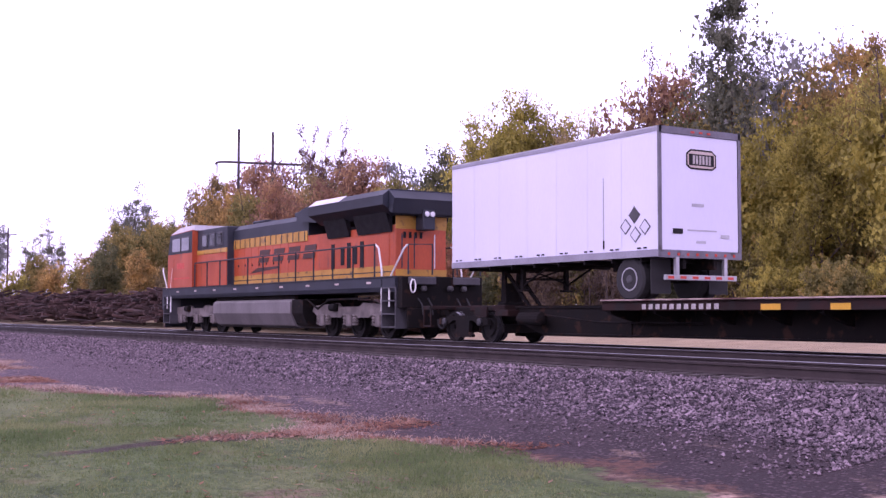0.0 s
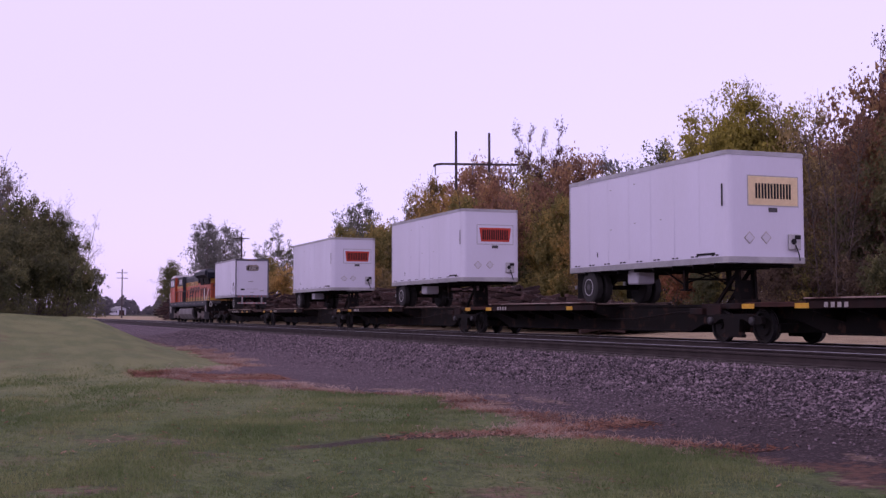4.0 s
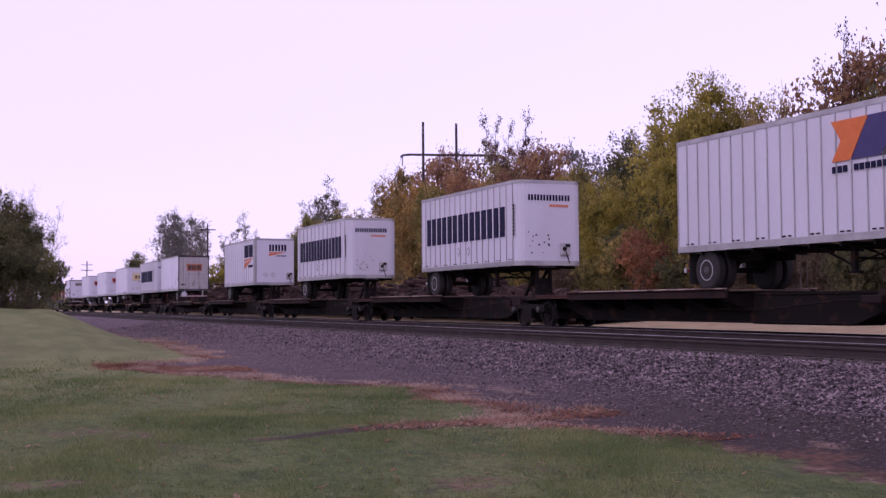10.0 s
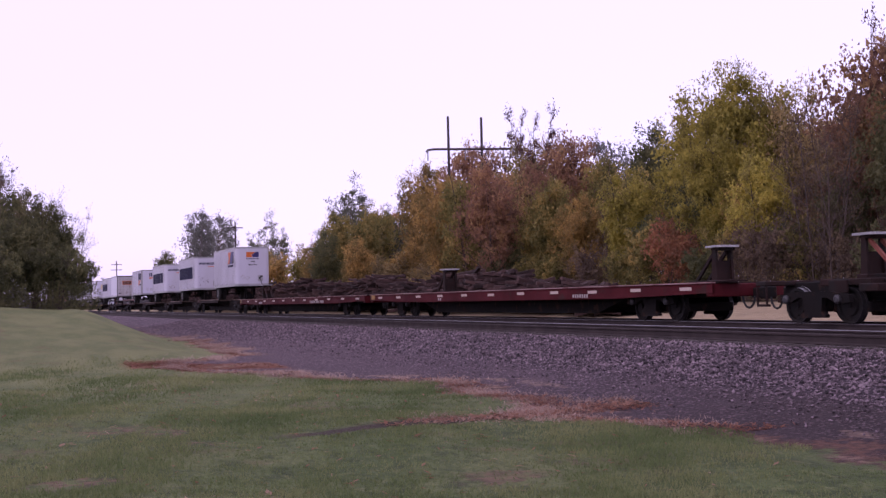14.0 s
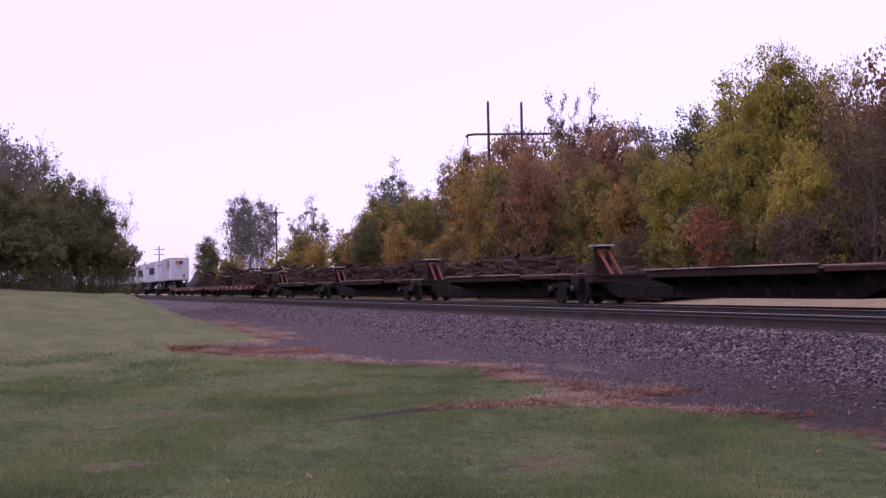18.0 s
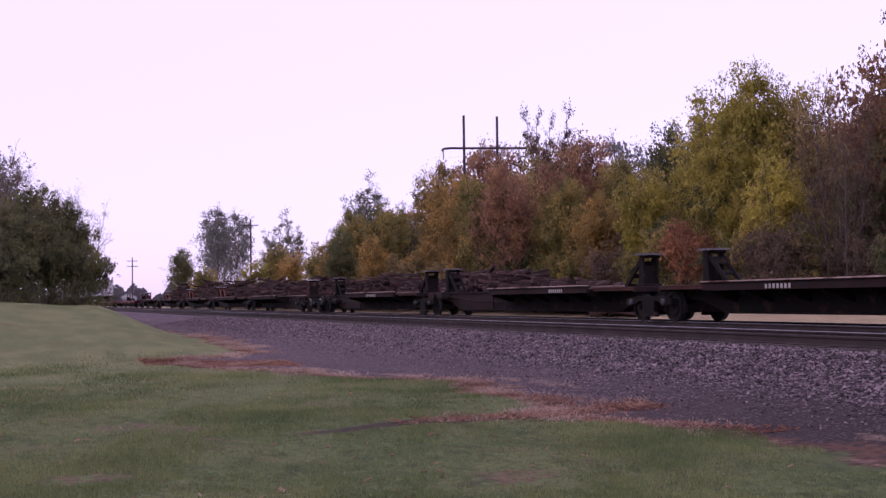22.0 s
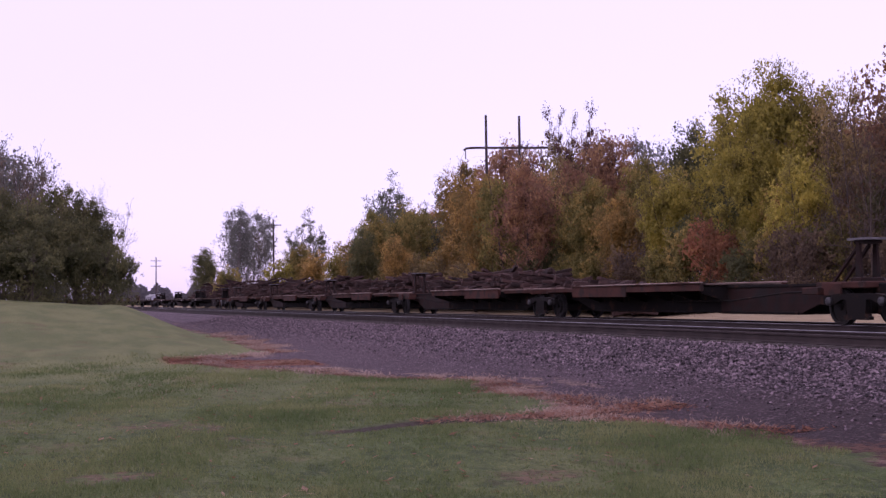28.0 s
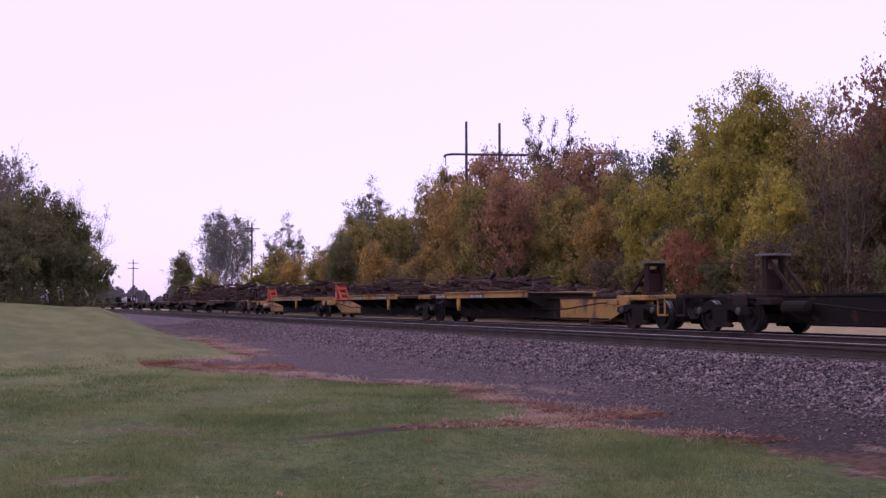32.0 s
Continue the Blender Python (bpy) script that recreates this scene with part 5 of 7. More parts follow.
# -- the trailers and what is painted on them: plain shapes only --
SX, NY = -HW - 0.003, -HL


def flat_shape(t, name, paint, pts, lift=0.004, end=False, label=""):
    """A thin shape on the side (y, z) or on the end that faces back (x, z)."""
    if end:
        m = MB().prism(pts, NY - lift - 0.004, NY - lift, "y")
    else:
        m = MB().prism(pts, SX - lift - 0.004, SX - lift)
    return part(name, m, paint, t, label)


def rect(a0, a1, z0, z1):
    return [(a0, z0), (a1, z0), (a1, z1), (a0, z1)]


def end_bars(t, name, paint, n, x0, x1, z0, z1, lift=0.004):
    w = (x1 - x0) / n
    for k in range(n):
        for f0, f1 in ((0.08, 0.40), (0.56, 0.88)):
            part(name, MB().box(x0 + (k + f0) * w, x0 + (k + f1) * w, NY - lift - 0.004, NY - lift, z0, z1), paint, t)


def placard_end(t, x, z, r=0.17):
    p = flat_shape(t, "placard", M["letter"], [(x - r, z), (x, z - r), (x + r, z), (x, z + r)], end=True, label="worn diamond placard holder")
    flat_shape(p, "placard_face", M["white"], [(x - r * 0.8, z), (x, z - r * 0.8), (x + r * 0.8, z), (x, z + r * 0.8)], lift=0.009, end=True)


def placard_side(t, y, z, r=0.17, paint=None):
    p = flat_shape(t, "placard", M["loco_grey"], [(y - r, z), (y, z - r), (y + r, z), (y, z + r)], label="diamond placard holder")
    flat_shape(p, "placard_face", paint or M["white"], [(y - r * 0.8, z), (y, z - r * 0.8), (y + r * 0.8, z), (y, z + r * 0.8)], lift=0.009)


def nose_gear(t, x=0.82, z=1.55):
    """The socket box on a trailer's nose, with its hose glands and a document box."""
    b = part("socket_box", MB().box(x - 0.19, x + 0.19, NY - 0.07, NY - 0.001, z - 0.22, z + 0.20, 0.02), M["alu"], t, "grey socket box on the nose")
    part("socket", MB().lathe([(-0.03, 0.07), (0.0, 0.08)], 12, "y", (x - 0.05, NY - 0.07, z)).box(x - 0.02, x + 0.16, NY - 0.10, NY - 0.07, z + 0.06, z + 0.17, 0.01), M["ink"], b)
    part("hose", MB().path([(x, NY - 0.08, z - 0.1), (x + 0.03, NY - 0.16, z - 0.32), (x + 0.12, NY - 0.10, z - 0.5)], 0.018), M["ink"], t)


def tall_tag(t, y=-HL + 0.30, z0=2.0, z1=3.1, w=0.13):
    m = MB()
    n = 9
    for k in range(n):
        a = z0 + (z1 - z0) * k / n
        m.box(SX - 0.010, SX - 0.005, y - w / 2, y + w / 2, a, a + (z1 - z0) / n * 0.78)
    part("upright_bars", m, M["ink"], t, "upright column of dark bars")


a = semi_trailer(23.35, 1, "white box trailer with a grey-framed roll-up rear door", door=True, paint=M["white_clean"], frame=M["trailer_frame"], rail=M["trailer_rail"])
logo = flat_shape(a, "emblem_plate", M["ink"], [(-0.44, 3.06), (-0.30, 2.98), (0.36, 2.98), (0.50, 3.06), (0.50, 3.34), (0.36, 3.44), (-0.30, 3.44), (-0.44, 3.34)], lift=0.034, end=True, label="dark oval emblem plate")
flat_shape(logo, "emblem_ring", M["pale_mark"], [(-0.40, 3.08), (-0.29, 3.02), (0.35, 3.02), (0.46, 3.08), (0.46, 3.32), (0.35, 3.40), (-0.29, 3.40), (-0.40, 3.32)], lift=0.039, end=True)
flat_shape(logo, "emblem_field", M["ink"], rect(-0.36, 0.42, 3.07, 3.33), lift=0.044, end=True)
end_bars(logo, "emblem_bar", M["letter"], 3, -0.26, 0.34, 3.10, 3.30, lift=0.049)
for x0, x1, z0, z1, p in ((-0.28, 0.10, 2.13, 2.20, "alu"), (-0.86, -0.56, 1.50, 1.62, "ink"), (-0.42, 0.50, 1.58, 1.61, "alu"), (-0.15, 0.15, 1.30, 1.36, "alu"), (0.62, 0.90, 1.44, 1.52, "alu")):
    flat_shape(a, "door_plate", M[p], rect(x0, x1, z0, z1), lift=0.034, end=True)
lamps = MB()
for k in range(8):
    lamps.box(-1.05 + k * 0.29, -0.98 + k * 0.29, NY - 0.072, NY - 0.06, Z0 + 0.03, Z0 + 0.09)
part("tail_lamp", lamps, M["redmark"], a)
placard_side(a, -3.50, 1.95, 0.20, M["loco_grey"])
for yy, zz in ((-3.20, 1.70), (-3.53, 1.50), (-3.85, 1.66)):
    placard_side(a, yy, zz, 0.19)
flat_shape(a, "side_tag", M["ink"], rect(-2.45, -2.40, 1.22, 1.42))
flat_shape(a, "side_seam", M["alu"], rect(-2.43, -2.41, 1.42, 2.9))

for uu, kind in ((-3.1, 0), (-21.8, 0), (-39.6, 1)):
    b = semi_trailer(uu, -1, "white smooth-sided box trailer with a small framed sign on its nose", paint=M["white_clean"], rnd=0.22)
    fr = flat_shape(b, "sign_border", M["alu"], rect(-0.63, 0.99, 2.46, 3.27), end=True, label="framed sign panel of plain bars")
    flat_shape(fr, "sign_panel", M["white_clean"] if not kind else M["cream"], rect(-0.60, 0.96, 2.49, 3.24), lift=0.009, end=True)
    flat_shape(fr, "sign_field", M["redmark"] if not kind else M["cream"], [(-0.44, 2.58), (0.80, 2.58), (0.88, 3.14), (-0.52, 3.14)], lift=0.014, end=True)
    end_bars(fr, "sign_bar", M["ink"], 6, -0.40, 0.76, 2.66, 3.06, lift=0.019)
    flat_shape(b, "plate_bar", M["loco_grey"], rect(0.03, 0.31, 2.31, 2.43), end=True)
    placard_end(b, -0.58, 1.63)
    placard_end(b, -0.06, 1.64)
    nose_gear(b)
    flat_shape(b, "side_tag", M["ink"], rect(-HL + 0.16, -HL + 0.22, 2.45, 3.03))
    flat_shape(b, "side_tag", M["ink"], rect(2.46, 2.52, 1.42, 1.56))
    flat_shape(b, "side_plate", M["ink"], rect(-3.75, -2.9, 1.20, 1.26))
    part("belly_box", MB().box(-0.9, -0.3, 0.75, 1.35, 0.55, 0.97, 0.04), M["white"], b, "white tank under the floor")
    for yy, zz in ((1.6, 3.4), (1.6, 2.2), (0.2, 3.45), (0.2, 2.3), (-1.2, 2.3)):
        flat_shape(b, "scuff", M["alu"], rect(yy, yy + 0.10, zz, zz + 0.03))


def lettered(uu, ribs, label):
    r = semi_trailer(uu, -1, label, ribs=ribs, rnd=0.42)
    bars(r, "side_bar", M["blue"], ("side", -HW - 0.001), letter_block(7, 3.75 if ribs > 10 else 3.3, -3.42, 2.0, 3.04))
    tall_tag(r)
    end_bars(r, "nose_bar", M["blue"], 7, -0.88, 0.77, 3.20, 3.40)
    end_bars(r, "nose_script", M["orange_vinyl"], 6, -0.05, 0.70, 2.98, 3.08)
    nose_gear(r, 0.55, 1.55)
    placard_side(r, 0.66, 1.63)
    placard_side(r, -0.24, 1.63)
    rng = random.Random(int(-uu))
    for k in range(14):
        x, z = rng.uniform(-0.9, 0.1), rng.uniform(1.35, 2.1)
        flat_shape(r, "scuff", M["rust_panel"] if k % 3 else M["ink"], rect(x, x + rng.uniform(0.02, 0.07), z, z + rng.uniform(0.02, 0.06)), end=True)
    return r


d = lettered(-57.75, 10, "white panelled box trailer with tall navy bars along its side")
e2 = lettered(-114.65, 12, "white ribbed box trailer with tall navy bars along its side")
placard_end(e2, -0.45, 1.55, 0.24)
lettered(-132.8, 17, "white ribbed box trailer with tall navy bars and scuffed nose")

c = semi_trailer(-70.15, 1, "white box trailer with grey-framed dirty rear doors", paint=M["white_clean"], frame=M["loco_grey"])
M["faded_sign"] = mat("faded_orange_sign", (0.50, 0.19, 0.12), (0.40, 0.16, 0.11), 4, 30, 0.5, 0.6, bump=0.02)
flat_shape(c, "sign_field", M["faded_sign"], [(-0.55, 2.60), (0.66, 2.60), (0.72, 3.22), (-0.64, 3.22)], lift=0.06, end=True, label="orange sign of plain dark bars")
end_bars(c, "sign_bar", M["ink"], 6, -0.48, 0.60, 2.70, 3.10, lift=0.066)
M["door_grime"] = mat("grimy_door_batten", (0.27, 0.235, 0.23), (0.16, 0.135, 0.13), 3, 30, 0.6, 0.7, bump=0.05)
for z in (1.55, 2.0, 2.35, 3.35):
    part("door_batten", MB().box(-1.16, 1.16, NY - 0.038, NY - 0.03, z - 0.008, z + 0.008), M["door_grime"], c)
for x in (-0.85, -0.45, 0.45, 0.85):
    part("door_batten", MB().box(x - 0.01, x + 0.01, NY - 0.038, NY - 0.03, 1.15, 3.7), M["door_grime"], c)
flat_shape(c, "door_plate", M["ink"], rect(-1.05, -0.70, 1.42, 1.52), lift=0.034, end=True)
part("door_plate", MB().prism([(-0.98, 0.50), (-0.62, 0.50), (-0.54, 0.66), (-0.66, 0.88), (-0.94, 0.88), (-1.04, 0.66)], NY - 0.09, NY - 0.075, "y"), M["white"], c, "white reflector plate by the bumper")
placard_side(c, -3.0, 1.75, 0.20)
placard_side(c, -4.0, 1.95, 0.15, M["loco_grey"])
flat_shape(c, "side_tag", M["ink"], rect(3.6, 3.66, 3.15, 3.5))
flat_shape(c, "side_tag", M["ink"], rect(-1.5, -1.44, 1.2, 1.42))

y = semi_trailer(-96.35, -1, "white box trailer with navy and orange emblem shapes", rnd=0.06, ribs=14, paint=M["white_clean"])
part("corner_post", MB().box(-HW - 0.022, -HW + 0.14, -HL - 0.014, -HL + 0.30, Z0 + 0.02, Z1 - 0.04, 0.02), M["alu"], y, "wide grey corner post")
for a0, a1 in ((-1.66, -1.95), (-2.05, -2.30), (-2.42, -2.66), (-2.84, -3.06), (-3.20, -3.42), (-3.50, -3.72)):
    part("emblem_bar", MB().box(-HW - 0.034, -HW - 0.001, min(a0, a1), max(a0, a1), 2.76, 3.54), M["blue"], y, "tall navy bar of an emblem")
part("emblem_wing", MB().prism([(-1.64, 2.06), (-1.66, 2.40), (-3.5, 2.60)], -HW - 0.034, -HW - 0.001).prism([(-1.66, 2.50), (-1.66, 2.64), (-3.6, 2.70), (-3.5, 2.64)], -HW - 0.034, -HW - 0.001), M["orange_vinyl"], y, "orange wedge under the emblem")
for k in range(7):
    part("caption_bar", MB().box(-HW - 0.034, -HW - 0.001, -2.62 - k * 0.17 - 0.11, -2.62 - k * 0.17, 2.10, 2.26), M["blue"], y)
end_bars(y, "nose_emblem_bar", M["blue"], 3, -0.38, 0.80, 3.10, 3.52)
flat_shape(y, "nose_emblem_wing", M["orange_vinyl"], [(-0.36, 2.80), (0.62, 3.00), (-0.36, 2.95)], end=True)
flat_shape(y, "nose_emblem_wing", M["orange_vinyl"], [(-0.36, 2.98), (0.70, 3.02), (0.72, 3.05), (-0.36, 3.04)], end=True)
end_bars(y, "nose_caption", M["blue"], 6, 0.12, 0.76, 2.76, 2.85)
placard_end(y, -0.58, 1.60)
placard_end(y, -0.10, 1.60)
nose_gear(y, 0.95, 1.55)

g = semi_trailer(-150.75, -1, "white ribbed box trailer with an orange and purple emblem", ribs=18, rnd=0.30)
M["violet"] = mat("violet_vinyl", (0.040, 0.030, 0.135), None, 4, 30, 0.3, 0.5, bump=0.02)
part("emblem_orange", MB().prism([(-1.52, 2.70), (-1.80, 3.14), (-1.52, 3.58), (-2.62, 3.58), (-2.08, 2.70)], -HW - 0.034, -HW - 0.001), M["orange_vinyl"], g, "orange part of a square emblem")
part("emblem_violet", MB().prism([(-2.10, 2.70), (-2.64, 3.58), (-3.52, 3.58), (-3.52, 3.30), (-2.95, 2.70)], -HW - 0.034, -HW - 0.001), M["violet"], g, "violet part of a square emblem")
part("emblem_grey", MB().prism([(-2.97, 2.70), (-3.52, 3.28), (-3.52, 2.70)], -HW - 0.034, -HW - 0.001), M["loco_grey"], g, "grey corner of a square emblem")
for k in range(12):
    if k != 3:
        part("caption_bar", MB().box(-HW - 0.034, -HW - 0.001, -1.52 - k * 0.165 - 0.11, -1.52 - k * 0.165, 2.46, 2.60), M["blue"], g)
flat_shape(g, "nose_emblem_orange", M["orange_vinyl"], [(-0.47, 3.12), (0.0, 3.12), (-0.1, 3.30), (0.22, 3.52), (-0.47, 3.52)], end=True)
flat_shape(g, "nose_emblem_violet", M["violet"], [(0.02, 3.12), (0.47, 3.12), (0.47, 3.52), (0.24, 3.52), (-0.06, 3.30)], end=True)
end_bars(g, "nose_caption", M["blue"], 8, -0.49, 0.48, 2.98, 3.05)
end_bars(g, "nose_caption", M["ink"], 2, -0.16, 0.18, 2.76, 2.86)
end_bars(g, "nose_caption", M["ink"], 5, -0.34, 0.32, 2.52, 2.60)
tall_tag(g, -HL + 0.20, 2.34, 3.02, 0.08)
placard_end(g, -0.75, 1.64)
placard_end(g, -0.40, 1.60)
nose_gear(g, 0.56, 1.57)


# ---- trees ----
def leaf_mat(name, a, b, c):
    """Leaves: three colours by clump, thin enough to glow a little against the sky."""
    m = bpy.data.materials.new(name)
    m.use_nodes = True
    n, l = m.node_tree.nodes, m.node_tree.links
    bsdf = n["Principled BSDF"]
    geo = n.new("ShaderNodeNewGeometry")
    ramp = n.new("ShaderNodeValToRGB")
    cr = ramp.color_ramp
    cr.elements[0].color, cr.elements[1].color = (*a, 1), (*c, 1)
    cr.elements.new(0.5).color = (*b, 1)
    tc = n.new("ShaderNodeTexCoord")
    ns = n.new("ShaderNodeTexNoise")
    ns.inputs["Scale"].default_value = 0.6
    l.new(tc.outputs["Object"], ns.inputs["Vector"])
    mx = n.new("ShaderNodeMath")
    mx.operation = "MULTIPLY_ADD"
    mx.inputs[1].default_value = 0.55
    l.new(geo.outputs["Random Per Island"], mx.inputs[0])
    mr = n.new("ShaderNodeMapRange")
    mr.inputs[1].default_value, mr.inputs[2].default_value, mr.inputs[3].default_value, mr.inputs[4].default_value = 0.3, 0.7, -0.3, 0.75
    l.new(ns.outputs[0], mr.inputs[0])
    l.new(mr.outputs[0], mx.inputs[2])
    l.new(mx.outputs[0], ramp.inputs[0])
    info = n.new("ShaderNodeObjectInfo")
    hsv = n.new("ShaderNodeHueSaturation")
    r = n.new("ShaderNodeMapRange")
    r.inputs[3].default_value, r.inputs[4].default_value = 0.82, 1.2
    l.new(info.outputs["Random"], r.inputs[0])
    l.new(r.outputs[0], hsv.inputs["Value"])
    l.new(ramp.outputs[0], hsv.inputs["Color"])
    l.new(hsv.outputs[0], bsdf.inputs["Base Color"])
    bsdf.inputs["Roughness"].default_value = 0.7
    bsdf.inputs["Specular IOR Level"].default_value = 0.2
    tr = n.new("ShaderNodeBsdfTranslucent")
    l.new(hsv.outputs[0], tr.inputs["Color"])
    ms = n.new("ShaderNodeMixShader")
    ms.inputs[0].default_value = 0.48
    out = n["Material Output"]
    l.new(bsdf.outputs[0], ms.inputs[1])
    l.new(tr.outputs[0], ms.inputs[2])
    l.new(ms.outputs[0], out.inputs["Surface"])
    return m


LEAF = {
    "olive": leaf_mat("olive_leaves", (0.135, 0.126, 0.048), (0.245, 0.212, 0.072), (0.44, 0.310, 0.100)),
    "yellow": leaf_mat("yellow_green_leaves", (0.200, 0.168, 0.054), (0.370, 0.318, 0.070), (0.53, 0.43, 0.095)),
    "orange": leaf_mat("orange_brown_leaves", (0.185, 0.146, 0.056), (0.340, 0.220, 0.080), (0.54, 0.345, 0.108)),
    "rust": leaf_mat("rust_red_leaves", (0.190, 0.116, 0.080), (0.315, 0.168, 0.108), (0.46, 0.285, 0.130)),
    "dark": leaf_mat("dark_green_leaves", (0.084, 0.090, 0.048), (0.130, 0.132, 0.062), (0.205, 0.185, 0.082)),
    "grey": leaf_mat("grey_green_leaves", (0.146, 0.149, 0.134), (0.205, 0.204, 0.184), (0.275, 0.269, 0.245)),
    "red": leaf_mat("scarlet_leaves", (0.19, 0.105, 0.058), (0.33, 0.14, 0.080), (0.43, 0.24, 0.10)),
    "brush": leaf_mat("dull_brush_leaves", (0.105, 0.076, 0.060), (0.160, 0.114, 0.082), (0.24, 0.175, 0.105)),
    "sage": leaf_mat("sage_green_leaves", (0.095, 0.100, 0.070), (0.140, 0.145, 0.098), (0.205, 0.200, 0.130)),
    "plum": leaf_mat("plum_brown_leaves", (0.075, 0.040, 0.046), (0.120, 0.062, 0.060), (0.19, 0.10, 0.075)),
    "brown": leaf_mat("dry_brown_leaves", (0.185, 0.146, 0.080), (0.305, 0.232, 0.108), (0.45, 0.325, 0.138)),
}


def grow(h, spread, seed, leaves, leaf, trunk_r, base=0.14, gap=0.0, column=0.0, stems=1, puff=0.05, low=0.0, twig=0.35, fill=0.7):
    """The wood and leaf meshes of a tree of height h: stems, limbs, twigs and leaf clumps round the twigs."""
    rng = random.Random(seed)
    wood, tips = MB(), []

    def limb(p, d, length, r, level):
        n = 3
        drawn = level < 2 or (level == 2 and rng.random() < twig)
        for k in range(n):
            q = p + d * (length / n)
            if drawn:
                wood.tube(p, q, max(r * (1 - 0.22 * k), 0.010), max(r * (1 - 0.22 * (k + 1)), 0.008), 4 if level < 2 else 3, False)
            d = (d + Vector((rng.uniform(-1, 1), rng.uniform(-1, 1), rng.uniform(-0.5, 0.9))) * (0.16 + 0.05 * level)).normalized()
            p = q
            if level < 3:
                for _ in range(rng.choice((1, 2)) if level else 2):
                    a = rng.uniform(0, 2 * math.pi)
                    side = Vector((math.cos(a), math.sin(a), 0))
                    nd = (d * rng.uniform(0.5, 0.9) + side * rng.uniform(0.6, 1.0) + Vector((0, 0, 0.15))).normalized()
                    limb(p, nd, length * rng.uniform(0.45, 0.7), r * 0.5, level + 1)
            if level >= 1:
                tips.append(p.copy())
        tips.append(p.copy())

    for stem in range(stems):
        sh = h * (1.0 if stem == 0 else rng.uniform(0.7, 0.95))
        p, d, r, steps = Vector((rng.uniform(-0.3, 0.3) * (stems - 1), rng.uniform(-0.3, 0.3) * (stems - 1), -0.3)), Vector((0, 0, 1)), trunk_r, 9
        if stems > 1:
            a = 2 * math.pi * stem / stems + rng.uniform(-0.4, 0.4)
            d = Vector((math.cos(a) * 0.25, math.sin(a) * 0.25, 1)).normalized()
        for k in range(steps):
            q = p + d * (sh * 0.86 / steps)
            wood.tube(p, q, r, r * 0.86, 6, False)
            f = (k + 1) / steps
            if f > base:
                for _ in range(2):
                    a = rng.uniform(0, 2 * math.pi)
                    reach = spread * math.sqrt(max(0.05, 1 - (max(0, f - 0.5) / 0.52) ** 2)) * rng.uniform(0.55, 1.05) * (1 - column * 0.5) / (1 + 0.25 * (stems - 1))
                    nd = Vector((math.cos(a), math.sin(a), rng.uniform(0.15, 0.8))).normalized()
                    limb(q, nd, reach * 0.68, r * 0.42, 1)
            d = (d + Vector((rng.uniform(-1, 1), rng.uniform(-1, 1), 0)) * 0.07).normalized()
            d.z = max(d.z, 0.8)
            p, r = q, r * 0.86
        limb(p, d, sh * 0.12, r, 1)
    # leaf clumps: some thick, some thin, so that the outline is uneven
    nr = np.random.RandomState(seed)
    T = np.array([tuple(t) for t in tips])
    T = T[nr.rand(len(T)) > gap]
    out = np.linalg.norm((T - np.array([0, 0, h * 0.56])) / np.array([spread * 1.05, spread * 1.05, h * 0.43]), axis=1)
    T = T[out < (0.84 if fill >= 0.7 else 0.98) + 0.1 * nr.rand(len(T))]
    weight = nr.gamma(1.2, 1.0, len(T)) + 0.25
    pick = nr.choice(len(T), leaves, p=weight / weight.sum())
    ball = nr.normal(0, 1, (leaves, 3))
    ball *= (nr.rand(leaves, 1) ** 0.7) / np.linalg.norm(ball, axis=1)[:, None]
    c = T[pick] + ball * (puff * h * np.array([1, 1, 0.8]))
    grown = np.full((leaves, 1), 0.72)
    k = int(leaves * fill)
    if k:
        m = 115
        u = nr.normal(0, 1, (m, 3))
        r = nr.uniform(0.1, 1.0, (m, 1)) ** 0.55
        u *= r * (1 + 0.08 * nr.normal(0, 1, (m, 1))) / np.linalg.norm(u, axis=1)[:, None]
        wide = spread * (0.74 - 0.3 * column)
        centre = u * np.array([wide, wide, h * 0.36]) + np.array([0, 0, h * 0.56])
        size = nr.uniform(0.65, 1.3, m) * (1.3 - 0.62 * r[:, 0])
        which = nr.choice(m, k, p=size ** 2 / (size ** 2).sum())
        c[-k:] = centre[which] + ball[-k:] * (0.090 * h * size[which])[:, None] * np.array([1.15, 1.15, 0.85])
        # the leaves deep inside stand close together
        grown[-k:] = 1 + 0.8 * np.clip(1.0 - r[which], 0, 0.6)
    if low:
        k = int(leaves * low)
        q = nr.rand(k) * 2 * math.pi
        rr = spread * 0.75 * np.sqrt(nr.rand(k))
        c[:k] = np.stack([rr * np.cos(q), rr * np.sin(q), nr.rand(k) * h * 0.35], -1)
    c[:, 2] = np.clip(c[:, 2], 0.1, h * 1.03)
    a = nr.normal(0, 1, (leaves, 3))
    a /= np.linalg.norm(a, axis=1)[:, None]
    b = np.cross(a, nr.normal(0, 1, (leaves, 3)))
    b /= np.linalg.norm(b, axis=1)[:, None]
    s = leaf * nr.uniform(0.55, 1.3, (leaves, 1)) * grown
    v = np.stack([c - a * s, c + a * s * 0.7 - b * s * 0.75, c + a * s * 0.7 + b * s * 0.75], 1).reshape(-1, 3)
    return wood, v


def leaf_mesh(v, material, k=3):
    me = bpy.data.meshes.new("crown")
    n = len(v) // k
    me.from_pydata(v.tolist(), [], np.arange(k * n).reshape(n, k).tolist())
    me.materials.append(material)
    return me


TREES = {}


